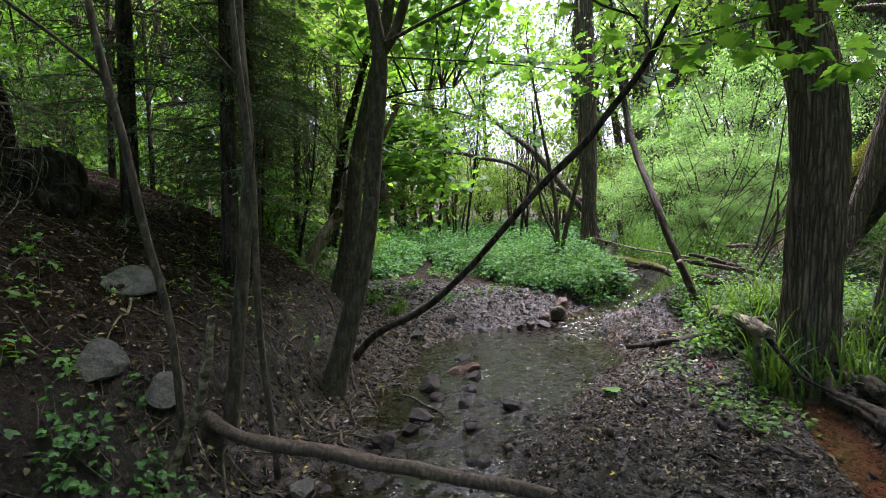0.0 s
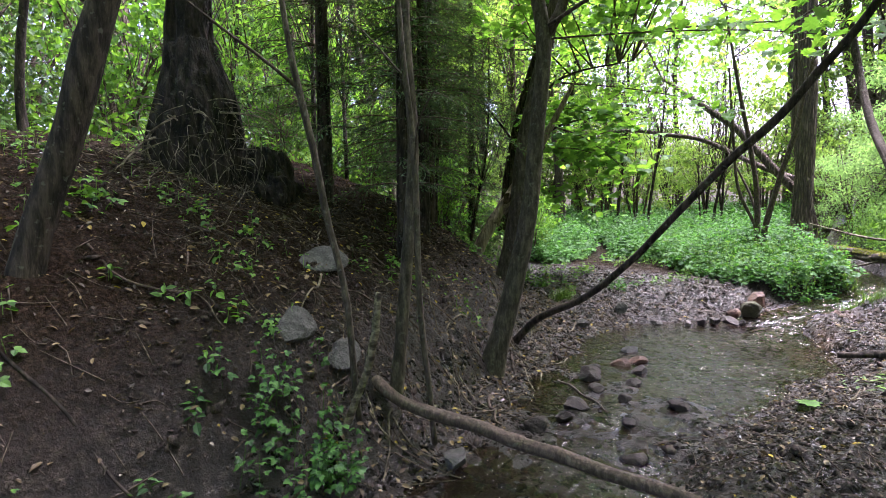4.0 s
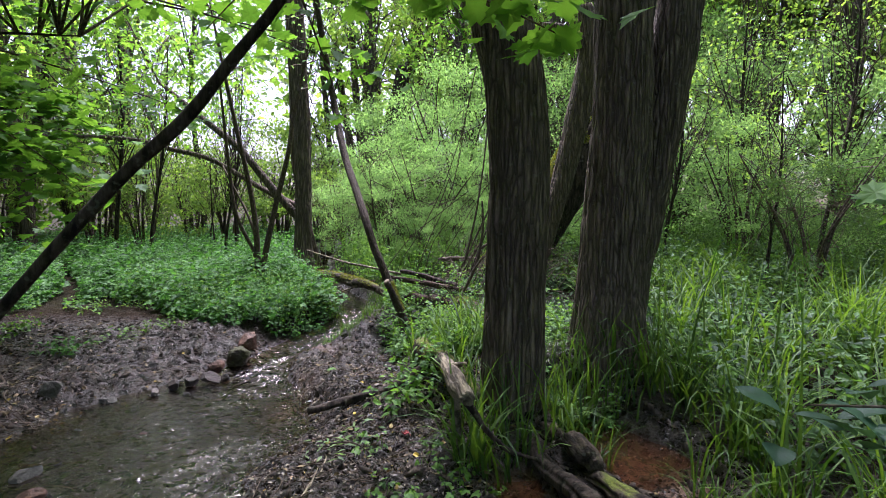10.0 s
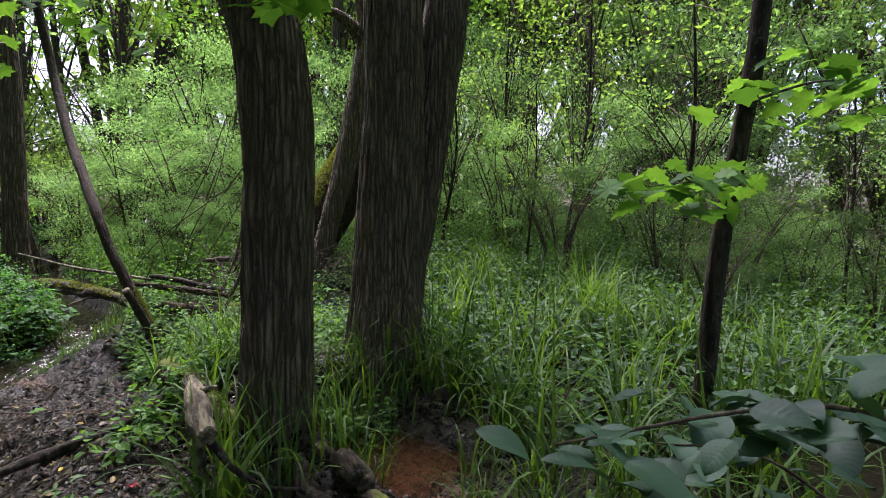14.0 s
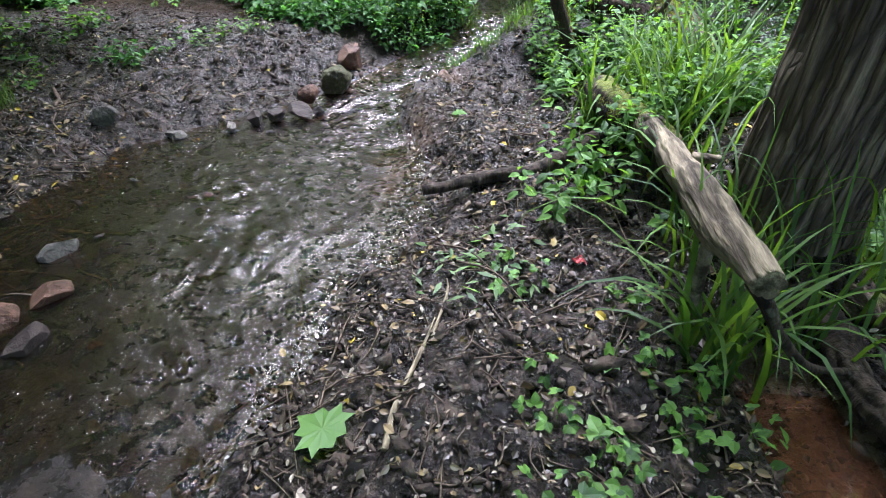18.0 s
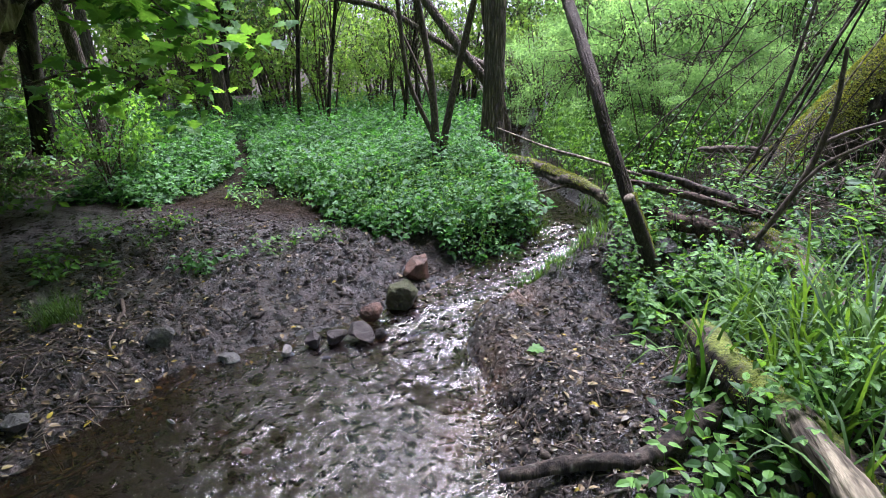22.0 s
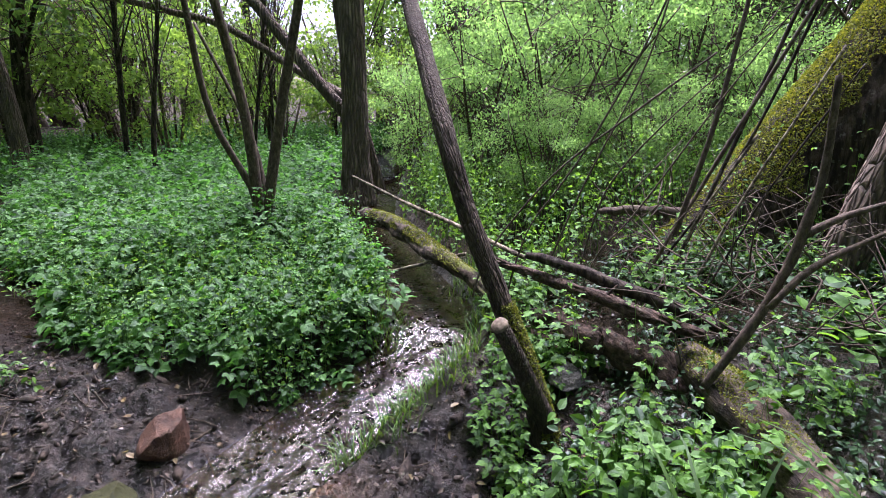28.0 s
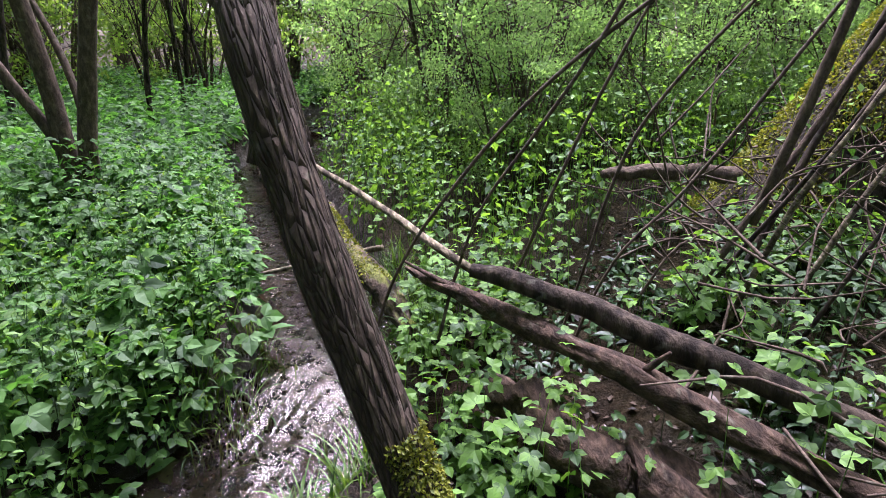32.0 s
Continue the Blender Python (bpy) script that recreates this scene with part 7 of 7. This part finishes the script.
small_plant(-2.55, 2.2, 5, 0.1, 0.07, LEAF_NETTLE, "pale seedlings among fallen leaves", "seedling", 3, 0.12)
small_plant(-3.0, 2.5, 7, 0.12, 0.07, LEAF_HERB, "pale seedlings on the bare slope", "seedling", 4, 0.16)
small_plant(-3.45, 8.3, 14, 0.2, 0.07, LEAF_NETTLE, "young nettle clump standing in the mud", "nettle", 5, 0.1)
small_plant(-4.4, 7.9, 12, 0.2, 0.08, LEAF_HERB, "seedlings by the edge of the bank", "seedling", 6, 0.14)
small_plant(0.06, 6.95, 22, 0.26, 0.085, LEAF_HERB, "ivy-like herbs smothering the end of the mossy log", "ivy", 7, 0.16)
small_plant(0.14, 7.4, 18, 0.28, 0.09, LEAF_HERB, "lush herbs on the mossy log", "herb", 8, 0.16)
for k, (x, y) in enumerate([(-0.12, 5.75), (0.05, 5.55), (0.2, 5.75), (-0.02, 5.3), (0.22, 5.15), (0.3, 5.9), (0.12, 6.25), (-0.28, 6.3)]):
    small_plant(x, y, 4, 0.1, 0.075, LEAF_HERB, "small round-leaved seedling in the trodden mud", "seedling", 60 + k, 0.05, "trio", 2)
small_plant(0.25, 5.35, 7, 0.14, 0.05, LEAF_HERB, "small seedlings in the mud", "seedling", 9, 0.12)
for k, (x, y, n, h, spread_r) in enumerate([(-0.05, 9.45, 6, 0.55, 0.1), (0.2, 9.2, 7, 0.6, 0.12), (0.42, 8.95, 6, 0.45, 0.1), (0.05, 8.75, 8, 0.4, 0.12), (0.7, 9.45, 6, 0.4, 0.14), (0.95, 8.9, 9, 0.45, 0.2), (0.3, 10.2, 8, 0.5, 0.2), (-0.35, 10.35, 6, 0.4, 0.12)]):
    small_plant(x, y, max(3, n // 2), h, 0.065, LEAF_HERB, "tall thin herb shoots rising between the logs", "herb", 80 + k, spread_r, "trio", 5)
for k, (x, y) in enumerate([(0.09, 5.94), (0.0, 5.62), (0.3, 5.5), (0.42, 5.75), (-0.06, 5.42), (0.15, 5.05), (0.48, 5.4)]):
    small_plant(x, y, 3, 0.12, 0.08, LEAF_HERB, "bright seedling in the trodden mud", "seedling", 95 + k, 0.05, "trio", 2)
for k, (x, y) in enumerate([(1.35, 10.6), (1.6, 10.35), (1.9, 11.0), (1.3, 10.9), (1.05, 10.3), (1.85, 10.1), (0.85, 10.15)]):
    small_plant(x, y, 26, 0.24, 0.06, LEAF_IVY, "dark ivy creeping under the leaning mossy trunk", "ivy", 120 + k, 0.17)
small_plant(0.45, 8.4, 26, 0.3, 0.1, LEAF_HERB, "fresh green herbs growing over the rotten log", "herb", 11, 0.28)
small_plant(0.15, 8.6, 28, 0.34, 0.09, LEAF_HERB, "fresh green herbs at the foot of the leaning tree", "herb", 12, 0.22)


# ---------- big leaves near the eye, each a leaf of its own ----------
def broad_leaf_mesh(seed):
    """A large oval leaf, corrugated by its side veins."""
    n, m = 25, 13
    u, v = np.meshgrid(np.linspace(0, 1, n), np.linspace(-1, 1, m), indexing="ij")
    w = 0.36 * np.sin(np.pi * np.clip(u, 0.001, 1) ** 0.8) ** 0.8 * (1 + 0.04 * np.sin(u * 90))
    y = v * w
    z = -0.25 * (u - 0.4) ** 2 + 0.18 * np.abs(y) + 0.014 * np.sin((u - np.abs(v) * 0.18) * 2 * np.pi * 9) * (1 - np.abs(v) ** 3) + 0.05 * np.sin(seed + 5 * u) * v
    return mesh_of("broad_leaf", np.stack([u.ravel(), y.ravel(), z.ravel()], 1), grid_faces(m, n))


def maple_leaf_mesh(seed):
    v, f = LEAF_SHAPES["maple"]
    rng = np.random.default_rng(seed)
    v = v.copy()
    v[:, 2] += rng.normal(0, 0.015, len(v)) + 0.06 * np.sin(3 * v[:, 0] + seed)
    return mesh_of("maple_leaf", v * (1, 1.15, 1), f, False)


def spray(name, label, twig, leaves, meshes, material, category="branch", parent=None):
    """A twig with single leaves: leaves are (x, y, z, size, yaw, pitch, roll)."""
    ob = parent or thing(name, *twig[0][:3], label, category)
    stalk = part("twig", limb_mesh("twig", twig, 24, 6, rough=0.1), TWIG, ob)
    for k, (x, y, z, s, yaw, pitch, roll) in enumerate(leaves):
        put("leaf", meshes[k % len(meshes)], material, stalk, at=pose(x, y, z, roll, pitch, yaw) @ Matrix.Diagonal((s, s, s, 1)))
    return ob


def random_leaves(line, n, size, seed, spread_r=0.12, droop=25):
    rng = np.random.default_rng(seed)
    c = spline(line, 40)[6:, :3]
    out = []
    for _ in range(n):
        p = c[rng.integers(0, len(c))] + rng.normal(0, spread_r, 3) * (1, 1, 0.5)
        out.append((*p, size * rng.uniform(0.7, 1.15), rng.uniform(0, 360), droop + rng.normal(0, 14), rng.normal(0, 18)))
    return out


broad = [broad_leaf_mesh(k) for k in range(3)]
broad_pale = [broad_leaf_mesh(k + 4) for k in range(2)]
maple = [maple_leaf_mesh(k) for k in range(3)]
tw = [(1.9, 3.95, 1.0, 0.008), (1.5, 4.0, 1.16, 0.006), (1.15, 4.0, 1.22, 0.004), (0.72, 4.0, 1.24, 0.002)]
spray("hazel_branch", "low branch with large ribbed bluish-green leaves", tw, random_leaves(tw, 50, 0.095, 1, 0.08, 12), broad, LEAF_BROAD)
tw = [(1.75, 4.1, 0.8, 0.006), (1.5, 4.2, 0.98, 0.004), (1.25, 4.3, 1.02, 0.002)]
spray("hazel_branch", "lower hazel twig with large ribbed leaves", tw, random_leaves(tw, 20, 0.095, 9, 0.08, 12), broad, LEAF_BROAD)
tw = [(-0.5, 5.5, 2.68, 0.009), (-0.1, 5.42, 2.62, 0.007), (0.3, 5.37, 2.5, 0.005), (0.66, 5.35, 2.34, 0.003)]
spray("maple_branch", "overhanging twig with bright maple leaves", tw, random_leaves(tw, 70, 0.13, 2, 0.13), maple, LEAF_MAPLE)
tw = [(-0.52, 5.6, 2.62, 0.006), (-0.46, 5.9, 2.4, 0.004), (-0.4, 6.1, 2.16, 0.002)]
spray("maple_branch", "thin hanging twig ending in a few maple leaves", tw, random_leaves(tw, 9, 0.10, 12, 0.06), maple, LEAF_MAPLE)
tw = [(-0.6, 5.5, 2.9, 0.01), (-0.9, 5.2, 3.0, 0.008), (-0.6, 4.6, 3.0, 0.005), (-0.1, 4.3, 2.95, 0.003)]
spray("maple_branch", "leafy maple twig high over the stream", tw, random_leaves(tw, 40, 0.14, 3, 0.2), maple, LEAF_MAPLE)
for k, (tw, n) in enumerate([([(-3.4, 6.2, 3.2, 0.012), (-2.4, 6.5, 3.1, 0.009), (-1.5, 6.7, 2.95, 0.006), (-0.7, 6.8, 2.72, 0.003)], 70),
                             ([(-3.0, 7.7, 3.5, 0.012), (-2.0, 7.9, 3.4, 0.009), (-1.0, 8.0, 3.2, 0.006), (-0.2, 8.1, 2.95, 0.003)], 70),
                             ([(-3.6, 7.0, 2.9, 0.012), (-3.0, 7.4, 2.8, 0.008), (-2.3, 7.7, 2.6, 0.005), (-1.8, 7.8, 2.4, 0.003)], 55),
                             ([(-0.55, 5.6, 2.75, 0.008), (-0.9, 6.1, 2.85, 0.006), (-1.3, 6.5, 2.75, 0.003)], 30),
                             ([(-0.3, 5.45, 2.7, 0.008), (0.15, 5.0, 2.62, 0.006), (0.45, 4.75, 2.5, 0.003)], 24)]):
    spray("maple_branch", "thin twig with light-shot maple leaves over the water", tw, random_leaves(tw, n, 0.115, 40 + k, 0.16), maple, LEAF_MAPLE)
tw = [(2.98, 5.36, 1.6, 0.01), (2.7, 5.2, 1.72, 0.006), (2.3, 5.05, 1.72, 0.004), (1.9, 4.95, 1.68, 0.002)]
spray("maple_branch", "side twig with yellow-green maple leaves", tw, random_leaves(tw, 40, 0.14, 4, 0.09), maple, LEAF_MAPLE, parent=maple_sap)
tw = [(3.02, 5.3, 2.2, 0.01), (3.3, 5.1, 2.3, 0.006), (3.6, 5.0, 2.3, 0.003)]
spray("maple_branch", "upper maple twig on the dark sapling", tw, random_leaves(tw, 55, 0.15, 5, 0.25), maple, LEAF_MAPLE, parent=maple_sap)
tw = [(-5.2, 9.0, 2.3, 0.015), (-4.8, 9.1, 2.35, 0.01), (-4.3, 9.3, 2.2, 0.006), (-3.8, 9.5, 1.95, 0.003)]
spray("maple_branch", "broad leafy maple bough over the meadow's edge", tw, random_leaves(tw, 120, 0.15, 6, 0.3), maple, LEAF_MAPLE)
tw = [(-5.4, 8.6, 1.6, 0.015), (-5.0, 9.0, 1.75, 0.01), (-4.6, 9.3, 1.6, 0.006), (-4.3, 9.5, 1.4, 0.003)]
spray("maple_branch", "lower maple bough in the shade of the bank", tw, random_leaves(tw, 90, 0.14, 7, 0.28), maple, LEAF_MAPLE)
tw = [(1.3, 9.15, 0.55, 0.006), (1.15, 9.2, 0.85, 0.004), (0.98, 9.2, 0.98, 0.002)]
spray("hazel_shoot", "young shoot with broad pale green leaves by the logs", tw, random_leaves(tw, 22, 0.09, 21, 0.09, 12), broad_pale, LEAF_HERB)
tw = [(-4.75, 8.7, 2.65, 0.015), (-4.3, 8.75, 2.45, 0.01), (-3.9, 8.8, 2.15, 0.006), (-3.6, 8.85, 1.85, 0.003)]
spray("maple_branch", "layered maple bough reaching out from the bank", tw, random_leaves(tw, 95, 0.15, 61, 0.22, 18), maple, LEAF_MAPLE)
tw = [(-5.3, 9.2, 3.05, 0.015), (-4.7, 9.3, 3.0, 0.01), (-4.1, 9.35, 2.8, 0.006), (-3.6, 9.4, 2.5, 0.003)]
spray("maple_branch", "upper maple bough reaching out from the bank", tw, random_leaves(tw, 110, 0.15, 62, 0.26, 18), maple, LEAF_MAPLE)
slim = mesh_of("willow_leaf", LEAF_SHAPES["slim"][0] * (1, 1.3, 1), LEAF_SHAPES["slim"][1])
for k, (x, y, n) in enumerate([(-0.48, 6.45, 34), (-0.36, 6.3, 26)]):
    rng_w = np.random.default_rng(110 + k)
    tw = [(x - 0.16, y + 0.1, on_land(x - 0.16, y + 0.1) + 0.02, 0.005), (x, y, on_land(x, y) + 0.03, 0.004), (x + 0.14, y - 0.14, on_land(x + 0.14, y - 0.14) + 0.02, 0.002)]
    lying = [(x + dx, y + dy, on_land(x + dx, y + dy) + 0.022, rng_w.uniform(0.05, 0.09), rng_w.uniform(0, 360), rng_w.normal(0, 8), rng_w.normal(0, 20)) for dx, dy in rng_w.normal(0, 0.11, (n, 2))]
    spray("willow_shoot", "wilted willow shoot trodden into the mud", tw, lying, [slim], LEAF_BUSH, "shoot")
for x, y, s, yaw, lab in ((-0.7, 5.53, 0.15, 160, "large fresh leaf fallen on the mud"), (-0.74, 7.95, 0.11, 200, "pale green leaf fallen by the stream")):
    put("fallen_leaf", maple[1], LEAF_HERB, None, lab, "leaf", at=pose(x, y, on_land(x, y) + 0.035, 4, -4, yaw) @ Matrix.Diagonal((s, s, s, 1)))
paper = bmesh.new()
bmesh.ops.create_grid(paper, x_segments=8, y_segments=5, size=0.5)
for q in paper.verts:
    q.co = Vector((q.co.x * 0.06, q.co.y * 0.035, 0.008 * math.sin(9 * q.co.x) + 0.006 * math.cos(11 * q.co.y + 4 * q.co.x)))
me = bpy.data.meshes.new("wrapper")
paper.to_mesh(me)
paper.free()
put("wrapper", me, PAPER_RED, None, "crumpled red sweet wrapper lying on the mud", "litter", at=pose(-0.04, 6.44, on_land(-0.04, 6.44) + 0.018, 5, 8, 25))
